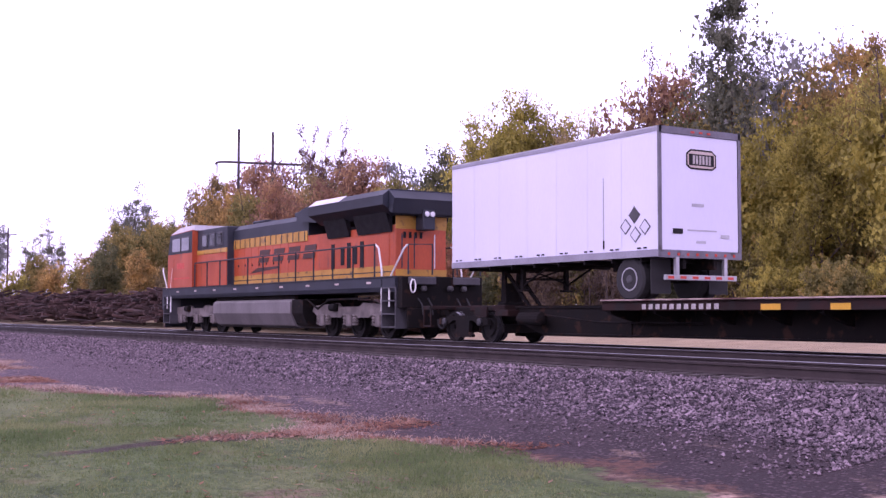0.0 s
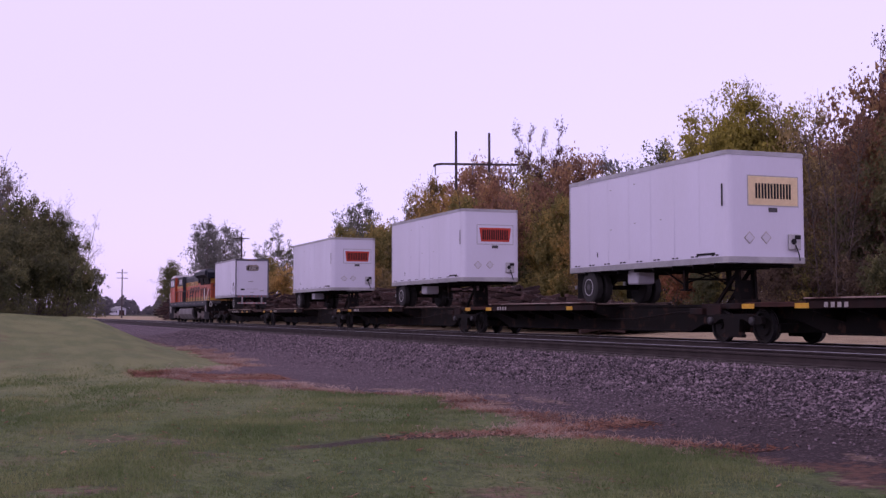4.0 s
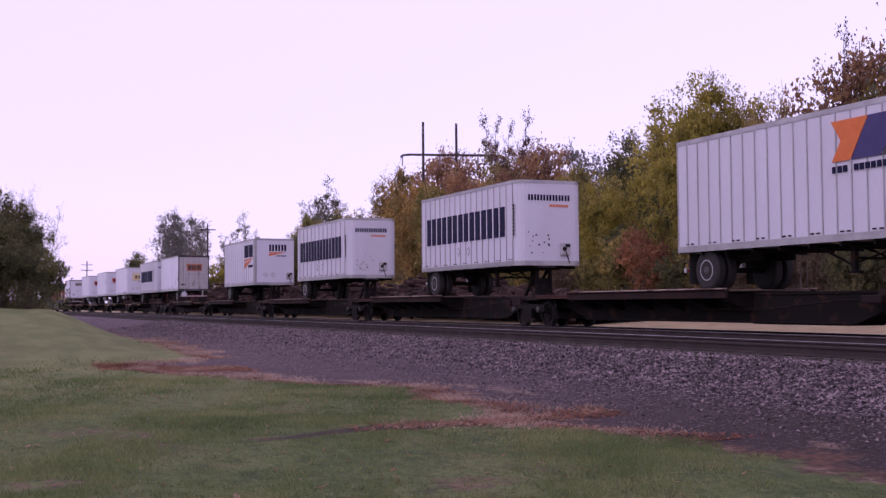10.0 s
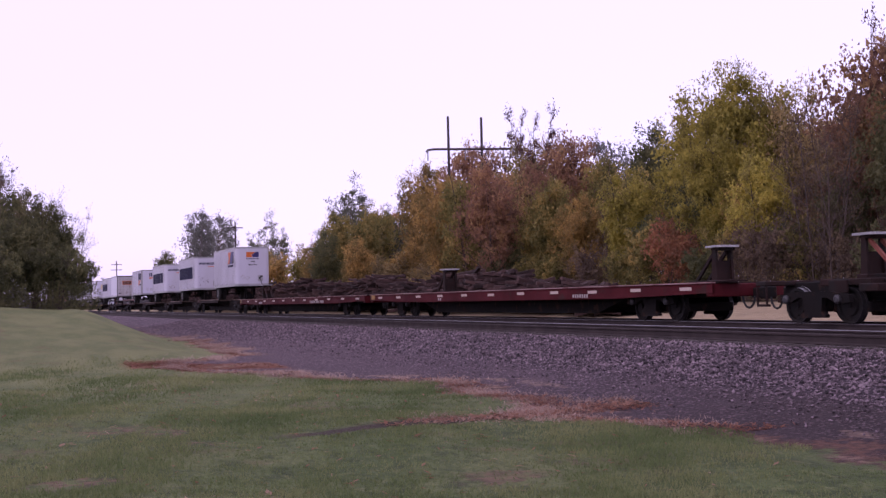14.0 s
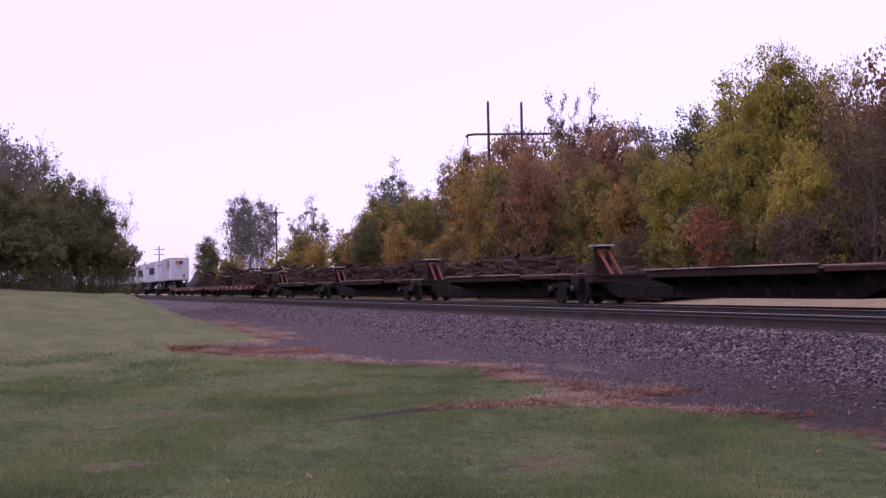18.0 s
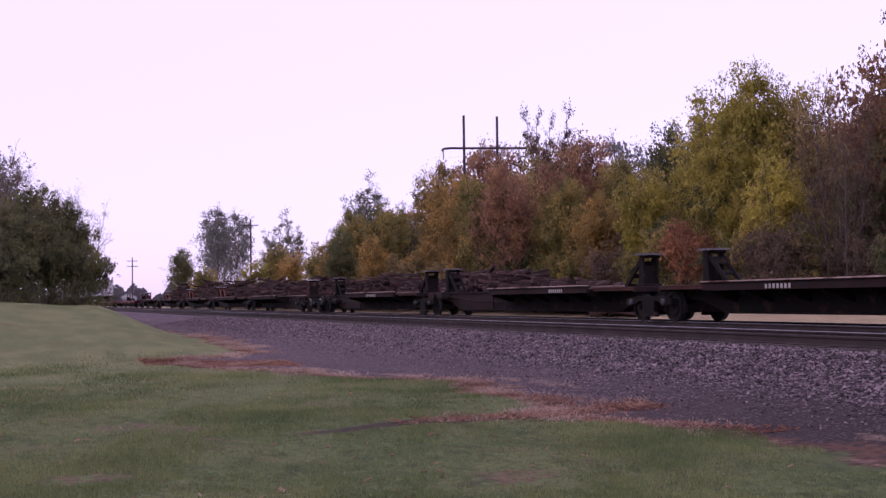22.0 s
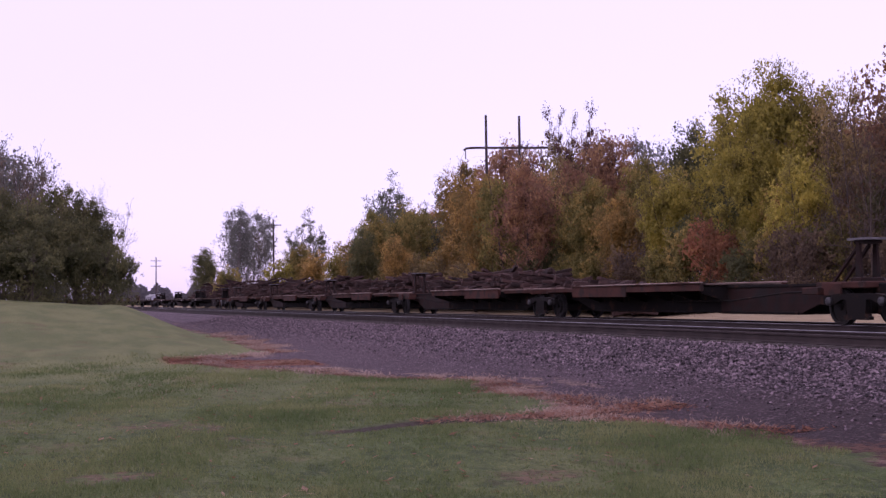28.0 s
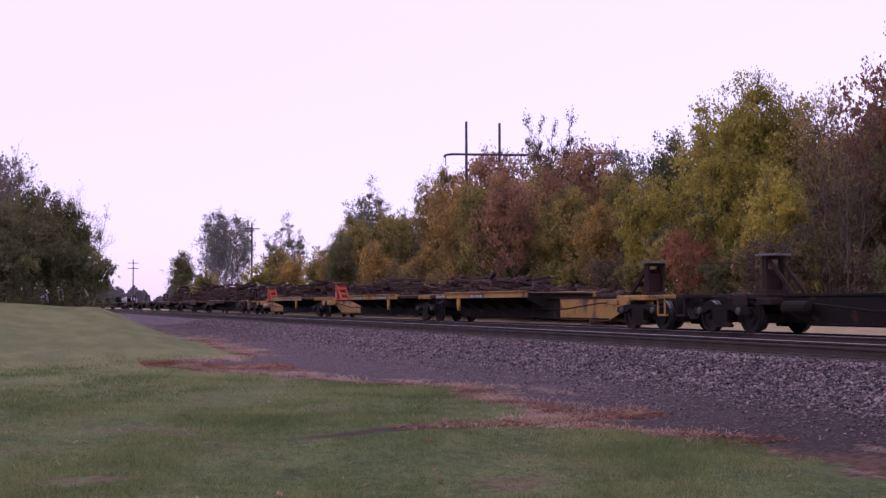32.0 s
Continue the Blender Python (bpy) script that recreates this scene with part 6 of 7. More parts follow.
def tree_kind(key, h, spread, seed, leaves, leaf, colour, bark="bark", r=0.16, label="", **kw):
    """Builds the meshes of one kind, and keeps its true top and its crown's radius."""
    wood, v = grow(h, spread, seed, leaves, leaf, r, **kw)
    top = float(np.quantile(v[:, 2], 0.992))
    wide = float(np.quantile(np.hypot(v[:, 0], v[:, 1]), 0.95))
    TREES[key] = (wood.mesh("trunk", M[bark]), leaf_mesh(v, LEAF[colour]), top, wide, label)


tree_kind("olive", 10, 4.6, 1, 12000, 0.118, "olive", low=0.08, puff=0.045, label="olive-green broadleaf tree turning in autumn")
tree_kind("olive2", 10, 4.2, 2, 11500, 0.118, "olive", stems=2, low=0.1, puff=0.045, label="olive-green two-stemmed broadleaf tree in autumn")
tree_kind("yellow", 10, 4.8, 3, 34000, 0.082, "yellow", puff=0.05, fill=0.75, twig=0.6, label="tall yellow-green broadleaf tree with a full crown")
tree_kind("yellow2", 10, 4.4, 4, 14000, 0.108, "yellow", stems=2, gap=0.1, puff=0.045, label="yellow-leaved two-stemmed tree by the wood's edge")
tree_kind("orange", 10, 4.6, 5, 12000, 0.116, "orange", low=0.06, puff=0.045, label="orange-brown autumn tree with a dense crown")
tree_kind("rust", 10, 4.6, 6, 11000, 0.114, "rust", gap=0.15, low=0.05, puff=0.05, label="rust-red autumn tree with a thinning crown")
tree_kind("clump", 10, 4.2, 7, 9500, 0.088, "plum", gap=0.15, stems=3, twig=0.9, fill=0, puff=0.028, label="thin plum-brown tree with leaves in dark tufts on its twigs")
tree_kind("brown", 10, 4.4, 8, 8000, 0.092, "brown", gap=0.25, stems=2, twig=0.8, fill=0.3, label="half-bare tree with dry brown leaves")
tree_kind("bare", 10, 4.4, 9, 3200, 0.075, "brush", gap=0.4, stems=4, r=0.085, twig=1.0, fill=0, label="nearly bare tree with fine branches")
tree_kind("open", 10, 3.8, 18, 8500, 0.095, "sage", gap=0.35, stems=4, r=0.10, twig=1.0, fill=0, puff=0.03, label="open-crowned tree with upright limbs and few leaves")
tree_kind("tall", 10, 2.6, 19, 10000, 0.092, "sage", base=0.3, gap=0.25, r=0.10, twig=0.8, fill=0.12, puff=0.035, label="tall airy dark green tree with a straight trunk")
tree_kind("dark", 10, 4.4, 10, 14500, 0.098, "dark", low=0.15, puff=0.045, label="dark green dense tree at the wood's edge")
tree_kind("grey", 10, 3.8, 11, 8500, 0.098, "grey", bark="bark_pale", gap=0.3, stems=2, fill=0.3, puff=0.045, label="pale grey-green tree with thin leaves")
for key, seed, colour, what in (("far_olive", 21, "olive", "olive-green"), ("far_brown", 22, "brown", "dry brown"), ("far_orange", 23, "orange", "orange-brown"), ("far_rust", 24, "rust", "rust-red"), ("far_yellow", 25, "yellow", "yellow-green"), ("far_dark", 26, "dark", "dark green")):
    tree_kind(key, 10, 4.6, seed, 6200, 0.150, colour, low=0.08, puff=0.045, twig=0.1, label=what + " tree standing deeper in the wood")
tree_kind("bush", 4, 3.0, 12, 8000, 0.074, "dark", base=0.0, r=0.06, stems=3, low=0.3, puff=0.07, twig=0.1, label="dense dark green bush at the lawn's end")
tree_kind("bush2", 4, 2.8, 13, 5500, 0.08, "olive", base=0.0, r=0.05, stems=3, low=0.25, puff=0.07, twig=0.1, label="olive-green scrub bush below the wood")
tree_kind("bush3", 4, 2.8, 14, 4200, 0.078, "brown", base=0.0, r=0.05, gap=0.15, stems=3, low=0.2, puff=0.07, twig=0.5, fill=0.3, label="brown scrub bush below the wood")
tree_kind("bush4", 4, 2.6, 15, 4800, 0.08, "yellow", base=0.0, r=0.05, gap=0.1, stems=3, low=0.2, puff=0.07, twig=0.1, label="yellow-green scrub bush below the wood")
tree_kind("bush5", 4, 2.8, 17, 4200, 0.078, "brush", base=0.0, r=0.05, gap=0.15, stems=3, low=0.25, puff=0.07, twig=0.5, fill=0.4, label="dull purple-brown brush below the wood")
tree_kind("red_bush", 4, 2.2, 16, 3000, 0.078, "red", base=0.0, r=0.05, gap=0.2, stems=3, twig=0.1, label="small scarlet bush among the trees")


def plant(key, az, dist, el, half):
    """A tree at az degrees right of the track's direction, dist metres off, its top el degrees up, its crown half degrees to either side."""
    wood, crown, top, wide, label = TREES[key]
    x, y = dist * math.sin(radians(az)), dist * math.cos(radians(az))
    z = float(height(x, y))
    k = (dist * math.tan(radians(el)) + EYE.z - z) / top
    w = dist * math.tan(radians(half)) / wide
    w = min(max(w, (0.5 if key in ("tall", "clump", "open") else 0.68) * k), 1.6 * k)
    t = thing("bush" if "bush" in key else "tree", Matrix.Translation((x, y, z)), label, "bush" if "bush" in key else "tree", "trees by the line")
    m = pose(0, 0, 0, 0, 0, random.uniform(0, 360)) @ Matrix.Diagonal((w, w, k, 1))
    part("trunk", wood, None, t, at=m)
    part("crown", crown, None, t, at=m)
    return t


def belt():
    """The wood beyond the line: trees in rows at 36 to 56 m across from the track's direction."""
    def put(key, az, lat, el, half):
        plant(key, az, lat / math.sin(radians(az)), el, half)

    for key, az, lat, el, half in (
            ("open", 17.0, 40, 6.0, 1.1), ("grey", 17.2, 42, 5.2, 0.9), ("olive", 16.7, 38, 4.2, 1.2), ("open", 19.3, 44, 5.7, 0.8), ("olive2", 18.4, 41, 4.5, 1.1), ("orange", 21.4, 42, 6.5, 1.3), ("bare", 20.5, 41, 6.4, 0.9), ("rust", 23.5, 43, 7.4, 1.0), ("clump", 24.6, 44, 9.0, 1.0), ("rust", 22.7, 39.5, 5.4, 1.0),
            ("brown", 26.0, 43, 7.8, 1.4), ("clump", 26.1, 44, 8.7, 1.1), ("clump", 28.0, 44, 9.1, 1.3), ("clump", 27.0, 45, 8.5, 1.0), ("rust", 28.0, 43, 7.7, 1.2), ("brown", 25.0, 40.5, 6.2, 1.2), ("olive", 27.2, 39, 5.7, 1.0), ("orange", 28.6, 39, 4.8, 0.7), ("grey", 30.2, 50, 7.4, 1.1), ("olive", 29.9, 44, 6.5, 1.2), ("dark", 32.2, 48, 8.0, 1.0), ("olive2", 31.4, 43, 5.8, 1.1),
            ("yellow2", 31.1, 38.5, 5.8, 0.8), ("yellow2", 34.5, 43, 9.2, 0.7), ("yellow", 36.2, 41, 10.4, 1.9), ("yellow", 35.0, 39, 6.6, 1.4), ("yellow2", 37.2, 38.5, 6.4, 1.2), ("brown", 38.3, 43, 9.9, 0.5), ("bare", 39.6, 37.5, 9.1, 1.6), ("bare", 40.9, 38, 9.2, 1.5), ("brown", 39.8, 44, 8.3, 1.6), ("far_brown", 41.2, 47, 8.5, 1.4),
            ("rust", 43.0, 42, 11.5, 1.0), ("clump", 43.2, 43, 12.4, 1.0), ("dark", 44.0, 40, 9.2, 1.5), ("tall", 46.4, 41, 16.4, 2.1), ("grey", 49.1, 42, 12.6, 1.0), ("olive", 46.2, 44, 11.5, 1.6), ("yellow2", 48.4, 39, 9.4, 1.6), ("orange", 52.2, 42, 12.5, 2.0), ("yellow", 50.4, 39, 9.6, 1.8), ("yellow2", 54.2, 39, 11.5, 2.0), ("olive2", 50.5, 43, 11.0, 1.6),
            ("orange", 21.9, 35.4, 5.9, 0.8), ("olive2", 23.2, 35.6, 5.8, 0.8), ("rust", 24.2, 35.7, 6.4, 0.7), ("red_bush", 32.9, 36.9, 3.6, 0.1), ("red_bush", 33.6, 36.6, 2.9, 0.1), ("red_bush", 22.9, 38.0, 3.0, 0.3)):
        put(key, az, lat, el, half)
    rng = random.Random(5)
    # the rows behind
    az = 18.6
    while az < 56:
        kinds = ("far_olive", "far_brown", "far_orange", "far_olive", "far_rust", "far_dark", "far_olive", "far_yellow") if az < 37.5 else ("far_olive", "far_brown", "far_dark", "far_rust") if az < 45 else ("far_yellow", "far_olive", "far_yellow", "far_orange")
        put(rng.choice(kinds), az, rng.uniform(46, 56), np.interp(az, [19, 24, 26, 29, 32, 36, 42, 62], [4.3, 6.0, 6.7, 6.2, 6.0, 7.6, 8.2, 9.2]) * rng.uniform(0.86, 1.02), rng.uniform(1.1, 1.6))
        az += rng.uniform(1.2, 1.9)
    az = 17.0
    while az < 56:
        put(rng.choice(("bush5", "bush3", "bush", "bush2")), az, rng.uniform(46, 52), np.interp(az, [18, 30, 62], [2.0, 2.9, 3.6]) * rng.uniform(0.8, 1.1), 1.6)
        az += rng.uniform(1.2, 1.6)
    # scrub along the foot of the wood
    az = 17.6
    while az < 55:
        kinds = ("bush2", "bush3", "bush2", "bush5", "bush3", "bush") if az < 36 else ("bush5", "bush5", "bush", "bush2", "bush5") if az < 45 else ("bush4", "bush2", "bush2", "bush3", "bush4")
        put(rng.choice(kinds), az, rng.uniform(35.8, 38.5), np.interp(az, [18, 30, 62], [1.7, 2.5, 3.6]) * rng.uniform(0.7, 1.25), rng.uniform(0.9, 1.3))
        az += rng.uniform(0.9, 1.5)
    # slender young trees between
    az = 18.0
    while az < 55:
        kinds = ("far_olive", "brown", "far_orange", "far_olive", "far_brown", "bare", "far_dark") if az < 37.5 else ("far_brown", "bare", "far_dark", "bare") if az < 45 else ("far_yellow", "far_olive", "bare", "far_yellow")
        put(rng.choice(kinds), az, rng.uniform(38, 41), np.interp(az, [18, 30, 62], [2.8, 4.6, 6.5]) * rng.uniform(0.75, 1.2), rng.uniform(0.8, 1.1))
        az += rng.uniform(1.6, 2.6)
    for key, az, lat, el, half in (("far_dark", 37.4, 43, 5.0, 1.4), ("far_dark", 38.6, 46, 6.0, 1.4), ("far_rust", 39.6, 44, 5.5, 1.4), ("bush5", 38.0, 37.5, 3.2, 1.4), ("bush", 39.0, 38.5, 3.4, 1.4), ("far_rust", 41.0, 45, 6.5, 1.5)):
        put(key, az, lat, el, half)
    # far clumps towards the horizon
    for key, az, d, el, half in (("dark", 8.3, 210, 2.5, 0.75), ("grey", 9.9, 190, 4.4, 1.0), ("grey", 10.3, 205, 4.0, 0.9), ("grey", 11.1, 200, 4.2, 0.8), ("bare", 10.6, 195, 3.4, 0.8), ("open", 12.8, 170, 4.1, 0.75), ("open", 13.9, 165, 4.3, 0.65), ("olive", 12.9, 160, 2.7, 0.8), ("far_orange", 13.6, 150, 2.3, 0.8), ("far_olive", 14.9, 145, 2.7, 0.8), ("far_orange", 15.6, 130, 2.9, 0.7), ("bush4", 11.9, 150, 1.9, 0.8), ("bush2", 9.4, 180, 1.6, 0.8), ("dark", 15.9, 125, 3.4, 0.9), ("far_orange", 17.6, 110, 3.0, 0.7), ("olive2", 18.0, 120, 3.8, 0.9)):
        plant(key, az, d, el, half)
    # the near clump on the lawn's far end
    for key, az, d, el, half in (
            ("dark", 2.5, 60, 5.0, 1.2), ("bare", 3.1, 62, 5.4, 0.9), ("bare", 2.7, 61, 5.2, 0.9), ("dark", 3.4, 60, 4.4, 0.8), ("bare", 3.9, 61, 4.6, 0.6), ("bush", 4.2, 58, 2.4, 0.5), ("bush", 3.5, 56, 2.8, 0.8), ("bush", 2.2, 55, 3.0, 1.2), ("dark", 0.4, 58, 4.5, 1.3), ("bush", 0.0, 54, 3.2, 0.9), ("dark", 0.9, 59, 4.4, 1.0), ("bush", 0.6, 53, 2.6, 1.4),
            ("bare", 0.7, 75, 6.4, 1.2), ("grey", 0.2, 88, 6.8, 1.2), ("bare", 1.2, 76, 6.4, 1.0), ("bare", -0.6, 78, 7.2, 1.4), ("grey", -1.6, 90, 7.6, 1.4), ("dark", -0.8, 62, 5.2, 1.3), ("grey", -0.4, 82, 6.8, 1.2), ("bare", -1.8, 66, 7.0, 1.5), ("bush", -1.0, 54, 3.0, 1.5), ("bush", -2.0, 53, 2.8, 1.4), ("dark", -3.5, 60, 7.2, 2.0), ("olive", -6.0, 62, 7.0, 2.2), ("bush2", -4.5, 54, 3.0, 1.8),
            ("far_dark", 1.5, 64, 5.4, 1.1), ("far_dark", 2.4, 57, 4.0, 1.1), ("far_dark", 1.1, 56, 4.0, 1.2), ("far_dark", -1.5, 57, 4.8, 1.5)):
        plant(key, az, d, el, half)


belt()


# ---- the long heap of old ties beside the line ----
def tie_heap():
    rng = random.Random(8)
    m = MB()
    for k in range(3600):
        y = 46 + 150 * rng.random() ** 1.3
        top = np.interp(y, [46, 58, 120, 196], [0.65, 2.0, 2.7, 3.4]) * (1 + 0.14 * math.sin(y * 0.31) + 0.12 * math.sin(y * 0.83 + 1))
        x = 28.8 + rng.gauss(0, 1.1)
        z = (0.25 + 0.75 * rng.random() ** 0.6) * top * max(0.12, 1 - abs(x - 28.8) / 3.6)
        m.box(-1.25, 1.25, -0.11, 0.11, -0.09, 0.09, 0.015, pose(x, y, z, rng.gauss(0, 8), rng.gauss(0, 8), rng.choice((0, 0, 0, 90)) + rng.gauss(0, 20)))
    return tagged(new("tie_heap", m.mesh("tie_heap", M["tie_old"])), "long heap of old brown railway ties beside the line", "tie heap", kind="stuff")


tie_heap()


# ---- power line ----
def pole_frame():
    """A two-pole transmission frame with one long arm."""
    d = 97.0
    a0, a1 = radians(22.2), radians(23.85)
    p, q = Vector((d * math.sin(a0), d * math.cos(a0), 0)), Vector((d * math.sin(a1), d * math.cos(a1), 0))
    t = thing("power_line_frame", Matrix.Translation((p.x, p.y, float(height(p.x, p.y)))), "two-pole timber transmission frame with one long arm", "power pole")
    e = q - p
    h = 16.1 - float(height(p.x, p.y))
    part("pole", MB().tube((0, 0, -0.5), (0, 0, h), 0.15, 0.10, 10), M["pole"], t)
    part("pole", MB().tube((e.x, e.y, -0.5), (e.x, e.y, h - 0.15), 0.15, 0.10, 10), M["pole"], t)
    z = h - 2.75
    w = e.normalized()
    part("crossarm", MB().path([-w * 1.9 + Vector((0, 0, z - 0.22)), -w * 1.7 + Vector((0, 0, z - 0.05)), -w * 1.2 + Vector((0, 0, z)), e + w * 2.4 + Vector((0, 0, z - 0.12))], 0.10), M["pole"], t)
    ins = MB()
    for s in (-1.75, e.length / 2, e.length + 1.8):
        ins.tube(w * s + Vector((0, 0, z)), w * s + Vector((0, 0, z - 0.95)), 0.05, 0.05, 6)
    part("insulator", ins, M["wire"], t)
    return t


def single_pole(az, d, el, arms):
    x, y = d * math.sin(radians(az)), d * math.cos(radians(az))
    z = float(height(x, y))
    h = d * math.tan(radians(el)) + EYE.z - z
    t = thing("utility_pole", Matrix.Translation((x, y, z)), "weathered timber utility pole with short crossarms", "utility pole", "utility poles")
    part("pole", MB().tube((0, 0, -0.5), (0, 0, h), 0.16, 0.11, 8), M["pole"], t)
    for k in range(arms):
        part("crossarm", MB().box(-1.2, 1.2, -0.06, 0.06, h - 0.9 - k * 1.2, h - 0.76 - k * 1.2), M["pole"], t)
    return t


pole_frame()
single_pole(11.65, 178, 3.95, 1)
single_pole(6.05, 270, 2.15, 2)
single_pole(4.9, 330, 1.85, 1)


# ---- wires, far woods and farm buildings ----
def wires():
    m = MB()
    ends = tuple((Vector((37.8 + k, 89.0 - 0.4 * k, 12.5)), Vector((76 + k, 16, 14.5))) for k in (-2.6, 0.0, 2.4))
    for a, b in ends:
        prev = None
        for k in range(13):
            f = k / 12
            p = a.lerp(b, f) - Vector((0, 0, 4 * f * (1 - f) * 1.4))
            if prev:
                m.tube(prev, p, 0.006, n=3, caps=False)
            prev = p
    return tagged(new("overhead_wires", m.mesh("overhead_wires", M["wire"])), "thin sagging overhead power line wires", "power line", kind="structure")


wires()


def far_woods():
    """A low line of trees along the horizon, as one mass of leaf clumps."""
    nr = np.random.RandomState(21)
    n = 16000
    az = np.radians(nr.uniform(-14, 19, n))
    d = nr.uniform(520, 640, n)
    lump = 7.0 + 2.6 * np.sin(az * 90) + 2.0 * np.sin(az * 233 + 1) + 1.2 * np.sin(az * 611)
    c = np.stack([d * np.sin(az), d * np.cos(az), nr.rand(n) ** 0.7 * lump], -1)
    a = nr.normal(0, 1, (n, 3))
    a /= np.linalg.norm(a, axis=1)[:, None]
    b = np.cross(a, nr.normal(0, 1, (n, 3)))
    b /= np.linalg.norm(b, axis=1)[:, None]
    v = np.stack([c - a * 1.1, c - b * 0.8, c + a * 1.1, c + b * 0.8], 1).reshape(-1, 3)
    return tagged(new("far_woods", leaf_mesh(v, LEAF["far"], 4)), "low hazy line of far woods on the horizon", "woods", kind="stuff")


# distance haze is mixed into these leaf colours: pale grey-violet, low contrast
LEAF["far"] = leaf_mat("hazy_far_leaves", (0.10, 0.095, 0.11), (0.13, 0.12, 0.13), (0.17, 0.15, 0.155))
far_woods()


def farm_building(az, d, w, l, h, label):
    x, y = d * math.sin(radians(az)), d * math.cos(radians(az))
    t = thing("farm_building", pose(x, y, float(height(x, y)), 0, 0, 20), label, "building", "far farm buildings")
    part("wall", MB().prism([(-w / 2, 0), (w / 2, 0), (w / 2, h), (0, h + w * 0.22), (-w / 2, h)], -l / 2, l / 2, "y"), M["white"], t)
    for s in (-1, 1):
        part("roof", MB().prism([(s * (w / 2 + 0.4), h - 0.1), (s * (w / 2 + 0.4), h + 0.05), (0, h + w * 0.22 + 0.28), (0, h + w * 0.22 + 0.08)], -l / 2 - 0.4, l / 2 + 0.4, "y"), M["alu"], t)
    for k in range(3):
        part("window", MB().box(-w / 2 - 0.03, -w / 2 - 0.01, -l / 3 + k * l / 3 - 0.6, -l / 3 + k * l / 3 + 0.6, h * 0.4, h * 0.75), M["glass"], t)
    part("door", MB().box(-1.2, 1.2, -l / 2 - 0.05, -l / 2 - 0.01, 0, min(h * 0.8, 3)), M["rust_panel"], t)
    return t


farm_building(5.9, 520, 4, 6, 2.6, "far white farm shed with a pale roof")
farm_building(4.9, 560, 4, 6, 2.6, "far white farm house with a pale roof")


# ---- loose stones, grass and litter ----
def ballast():
    """Crushed stone on the shoulder and between the rails, as one mass of small rocks."""
    nr = np.random.RandomState(4)
    n = 76000
    # thinner with distance along the line
    y = 7.5 + 70 * nr.rand(n) ** 2.1
    x = nr.uniform(8.7, 17.6, n)
    keep = nr.rand(n) < np.interp(x, [8.7, 9.3, 10.0, 10.7, 13.6, 14.0, 17.6], [0.03, 0.15, 0.3, 1.0, 1.0, 0.35, 0.3])
    x, y = x[keep], y[keep]
    n = len(x)
    z = height(x, y)
    s = nr.uniform(0.014, 0.034, n) * np.interp(y, [8, 80], [1.0, 1.35]) * np.interp(x, [9, 11.4], [0.75, 1.0])
    base = np.array([(1, 0, 0.1), (0.2, 0.95, 0.3), (-0.9, 0.35, -0.1), (-0.5, -0.85, 0.3), (0.55, -0.7, 0), (0.1, 0.05, 1.1), (-0.1, 0, -0.6)])
    q = nr.rand(n) * 2 * math.pi
    jig = 1 + nr.uniform(-0.42, 0.42, (n, 7, 3))
    v = base[None] * jig * s[:, None, None]
    cx, sx = np.cos(q)[:, None], np.sin(q)[:, None]
    v = np.stack([v[..., 0] * cx - v[..., 1] * sx, v[..., 0] * sx + v[..., 1] * cx, v[..., 2]], -1)
    v += np.stack([x, y, z + s * 0.35], -1)[:, None, :]
    tri = [(k, (k + 1) % 5, 5) for k in range(5)] + [((k + 1) % 5, k, 6) for k in range(5)]
    faces = (np.array(tri)[None] + (np.arange(n) * 7)[:, None, None]).reshape(-1, 3)
    me = bpy.data.meshes.new("ballast_stones")
    me.from_pydata(v.reshape(-1, 3).tolist(), [], faces.tolist())
    me.materials.append(M["stone"])
    return tagged(new("ballast_stones", me), "crushed purple-grey ballast stones along the track", "ballast", kind="stuff")


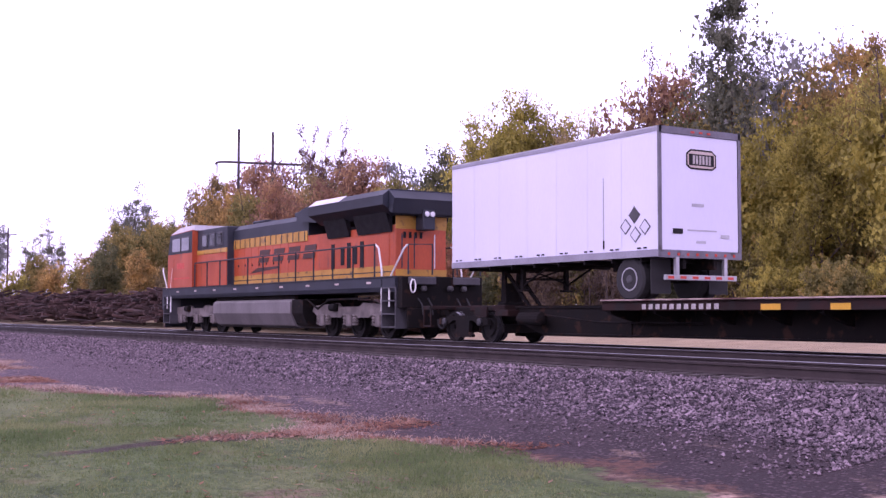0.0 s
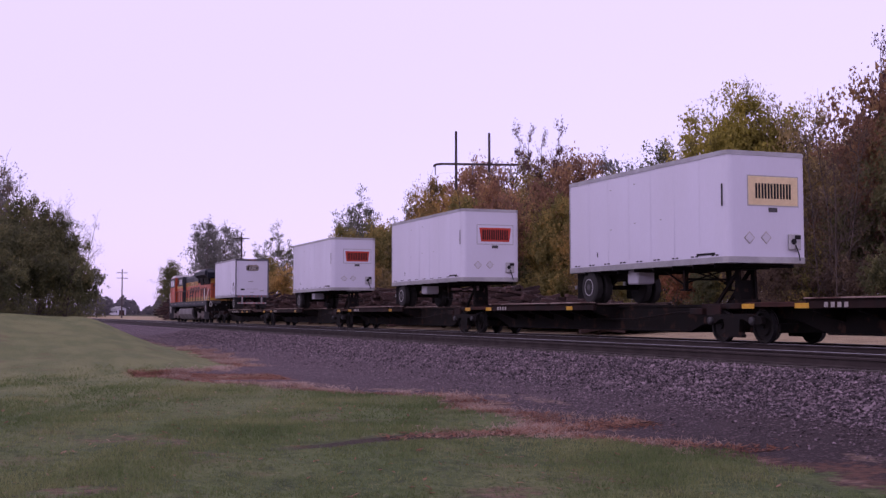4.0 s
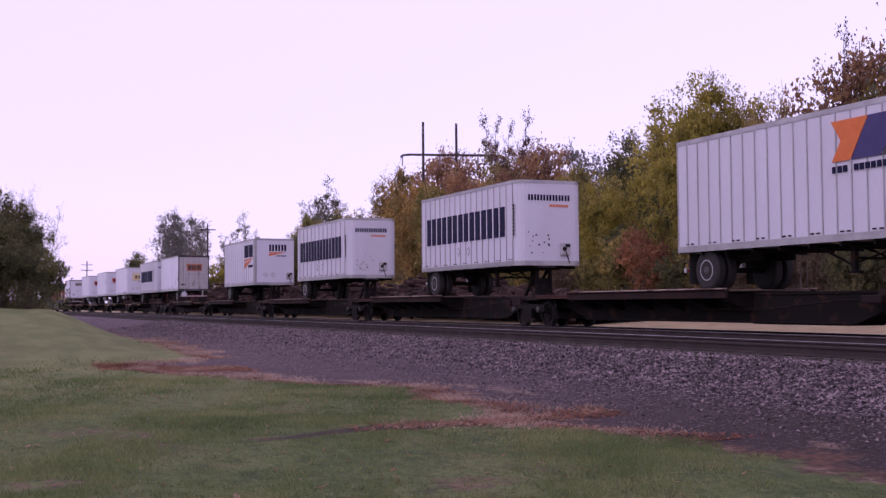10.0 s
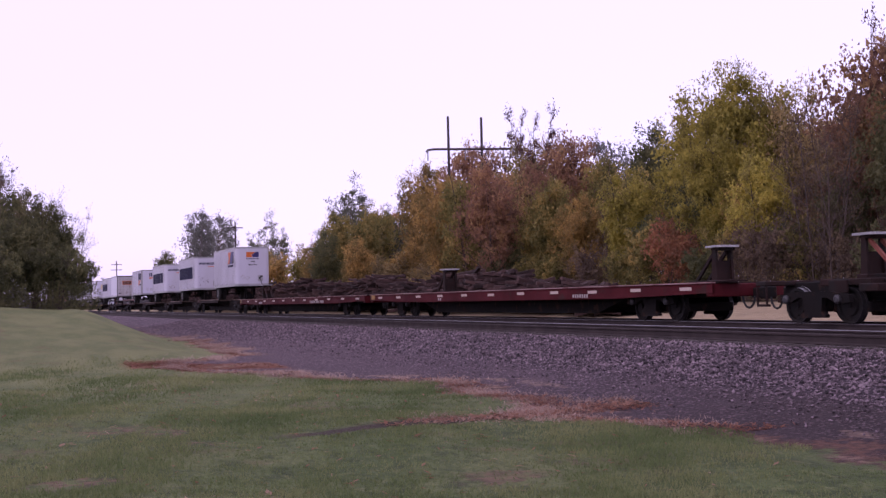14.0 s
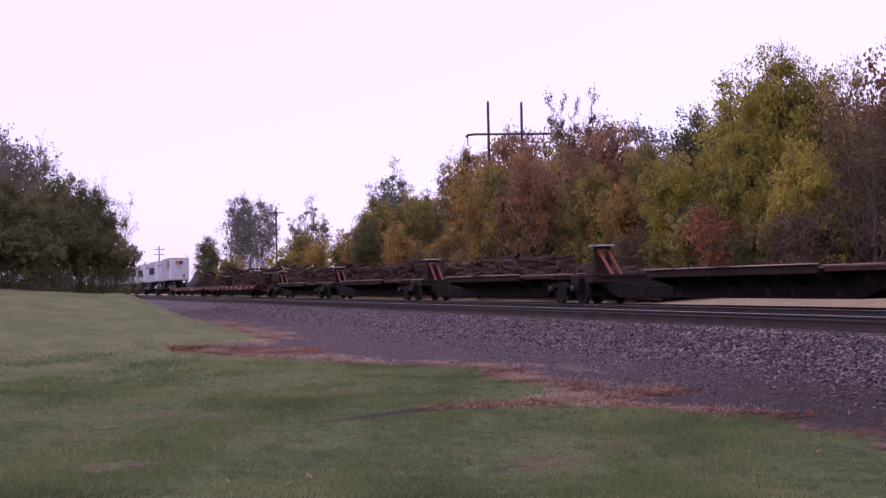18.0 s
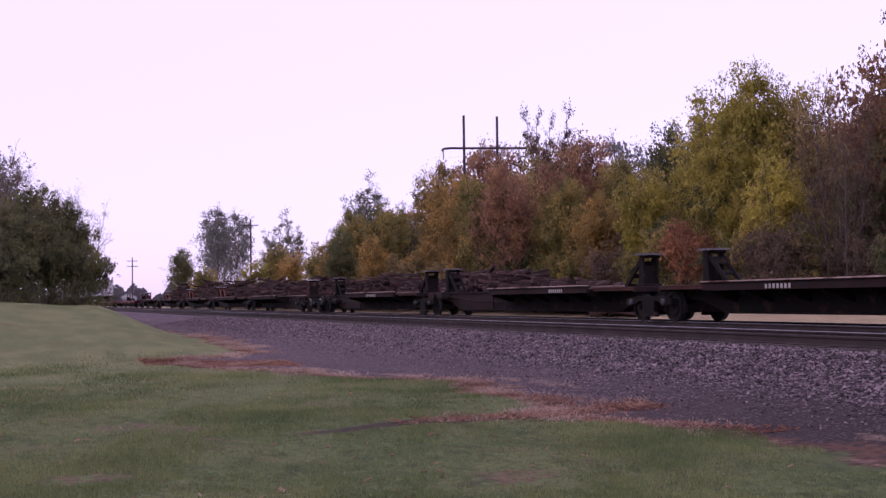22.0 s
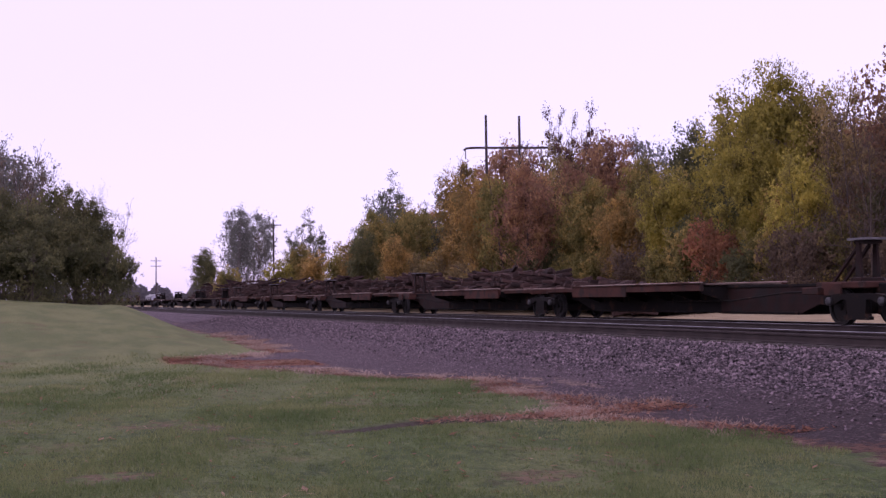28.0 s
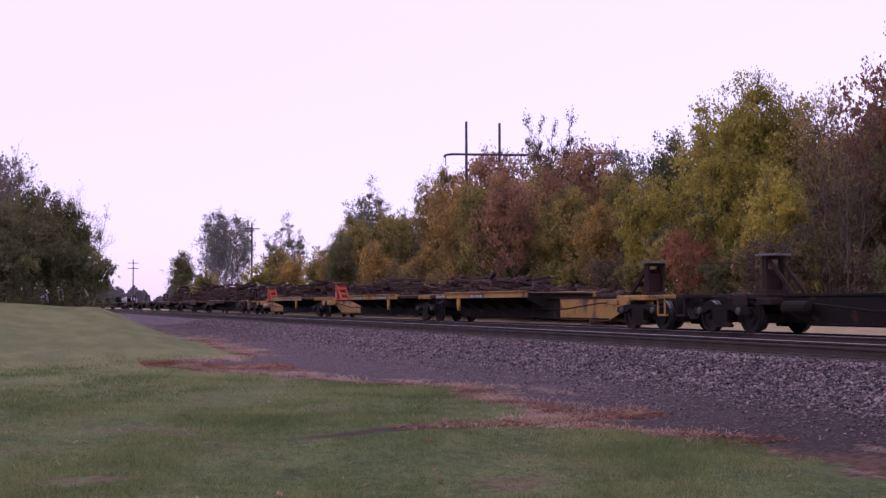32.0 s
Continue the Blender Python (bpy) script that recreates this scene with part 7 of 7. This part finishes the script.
def lawn_grass():
    nr = np.random.RandomState(6)
    n = 230000
    y = 7.0 + 28 * nr.rand(n) * nr.rand(n) ** 0.8
    x = nr.uniform(-7, 8.0, n)
    tongue = np.abs(y - (TRACK[0] + TRACK[1] * x)) < 0.1 * x - 0.14
    keep = (np.abs(np.degrees(np.arctan2(x, y)) - 20) < 27) & ~(tongue & (x > 3.2)) & (x < lawn_edge(y) + 0.35 * np.sin(y * 1.3) + 0.2 * np.sin(y * 4.1) - 0.1)
    patch = np.sin(x * 0.9 + 1.3) * np.sin(y * 0.7) + 0.5 * np.sin(x * 2.1 - y * 1.1) + 0.6 * np.sin(x * 5.3 + y * 2.1) * np.sin(y * 4.7 - x * 1.9)
    for px, py, rx, ry, much in WORN:
        keep &= (((x - px) / rx) ** 2 + ((y - py) / ry) ** 2 > 0.8) | (nr.rand(n) > much)
    keep &= nr.rand(n) < np.clip(0.75 + 0.5 * patch, 0.2, 1)
    x, y, patch = x[keep], y[keep], patch[keep]
    n = len(x)
    z = height(x, y)
    hgt = nr.uniform(0.02, 0.045, n) * (1 + 0.5 * np.clip(patch, -0.5, 1)) * np.interp(y, [8, 40], [1, 1.6])
    w = nr.uniform(0.004, 0.009, n) * np.interp(y, [8, 40], [1, 2.2])
    q = nr.rand(n) * 2 * math.pi
    lx, ly = nr.normal(0, 0.5, n) * hgt, nr.normal(0, 0.5, n) * hgt
    v = np.stack([np.stack([x - w * np.cos(q), y - w * np.sin(q), z - 0.01], -1), np.stack([x + w * np.cos(q), y + w * np.sin(q), z - 0.01], -1), np.stack([x + lx, y + ly, z + hgt], -1)], 1).reshape(-1, 3)
    me = bpy.data.meshes.new("lawn_grass")
    me.from_pydata(v.tolist(), [], np.arange(3 * n).reshape(n, 3).tolist())
    me.materials.append(LEAF["grass"])
    return tagged(new("lawn_grass", me), "short green grass blades of the lawn", "grass", kind="stuff")


def dry_litter():
    """Straw, dead grass and fallen leaves along the lawn's ragged edge."""
    nr = np.random.RandomState(9)
    n = 11000
    kind = nr.rand(n)
    y = 11 + 42 * nr.rand(n) ** 1.2
    x = lawn_edge(y) + 0.25 + 0.3 * np.sin(y * 1.3) + nr.normal(0, 0.22, n)
    k = kind < 0.13
    x[k] = 4.6 + 4.2 * nr.rand(k.sum()) ** 0.6
    y[k] = TRACK[0] + TRACK[1] * x[k] + nr.normal(0, 0.05, k.sum()) * (x[k] - 1.2)
    k = (kind > 0.13) & (kind < 0.40)
    x[k] = nr.uniform(3.6, 7.0, k.sum())
    y[k] = 34.6 - 0.85 * x[k] + nr.normal(0, 0.6, k.sum())
    k = kind > 0.92
    x[k], y[k] = nr.uniform(-4, 7, k.sum()), nr.uniform(8, 24, k.sum())
    z = height(x, y)
    q = nr.rand(n) * 2 * math.pi
    l = nr.uniform(0.02, 0.07, n) * np.interp(y, [8, 40], [1, 2.0])
    w = l * nr.uniform(0.12, 0.45, n)
    up = nr.uniform(0.0, 0.035, n)
    cx, sx = np.cos(q), np.sin(q)
    v = np.stack([np.stack([x - l * cx, y - l * sx, z + 0.004], -1), np.stack([x + w * sx, y - w * cx, z + 0.008 + up * 0.4], -1), np.stack([x + l * cx, y + l * sx, z + 0.006 + up], -1), np.stack([x - w * sx, y + w * cx, z + 0.008 + up * 0.5], -1)], 1).reshape(-1, 3)
    me = bpy.data.meshes.new("dry_litter")
    me.from_pydata(v.tolist(), [], np.arange(4 * n).reshape(n, 4).tolist())
    me.materials.append(LEAF["litter"])
    return tagged(new("dry_litter", me), "straw and red-brown leaf litter along the lawn's edge", "leaf litter", kind="stuff")


def straw_tufts():
    """Pale dead grass in low tufts where the lawn meets the gravel."""
    nr = np.random.RandomState(14)
    m = 120
    cy = 12 + 43 * nr.rand(m) ** 1.1
    cx = lawn_edge(cy) + 0.35 + 0.3 * np.sin(cy * 1.3) + nr.normal(0, 0.18, m)
    k = nr.rand(m) < 0.10
    cx[k] = nr.uniform(5.2, 8.8, k.sum())
    cy[k] = TRACK[0] + 0.2 + TRACK[1] * cx[k] + nr.normal(0, 0.35, k.sum())
    n = 13000
    which = nr.randint(0, m, n)
    size = nr.uniform(0.15, 0.6, m)[which]
    x = cx[which] + nr.normal(0, 0.45, n) * size
    y = cy[which] + nr.normal(0, 1.0, n) * size
    z = height(x, y)
    h = nr.uniform(0.015, 0.07, n) * np.interp(y, [9, 40], [0.8, 1.5])
    w = nr.uniform(0.004, 0.010, n) * np.interp(y, [9, 40], [1, 2.2])
    q = nr.rand(n) * 2 * math.pi
    lx, ly = nr.normal(0, 1.1, n) * h, nr.normal(0, 1.1, n) * h
    v = np.stack([np.stack([x - w * np.cos(q), y - w * np.sin(q), z - 0.01], -1), np.stack([x + w * np.cos(q), y + w * np.sin(q), z - 0.01], -1), np.stack([x + lx, y + ly, z + h], -1)], 1).reshape(-1, 3)
    me = bpy.data.meshes.new("straw_tufts")
    me.from_pydata(v.tolist(), [], np.arange(3 * n).reshape(n, 3).tolist())
    me.materials.append(LEAF["straw"])
    return tagged(new("straw_tufts", me), "pale dead grass tufts along the gravel's edge", "dry grass", kind="stuff")


LEAF["straw"] = leaf_mat("dead_grass", (0.26, 0.17, 0.135), (0.42, 0.30, 0.245), (0.56, 0.43, 0.36))
LEAF["grass"] = leaf_mat("grass_blades", (0.090, 0.130, 0.048), (0.142, 0.178, 0.070), (0.230, 0.240, 0.108))
LEAF["litter"] = leaf_mat("dry_litter_leaves", (0.19, 0.075, 0.046), (0.34, 0.155, 0.100), (0.48, 0.32, 0.235))
ballast()
lawn_grass()
dry_litter()
straw_tufts()


def motions():
    """The train rolls on at one speed; every vehicle is keyed along its track."""
    for ob, u, z in MOVERS:
        walk(ob, [(t, pose(XC, u + SPEED * t, z)) for t in (0.0, 8.0, 16.0, 24.0, 32.0)])


motions()
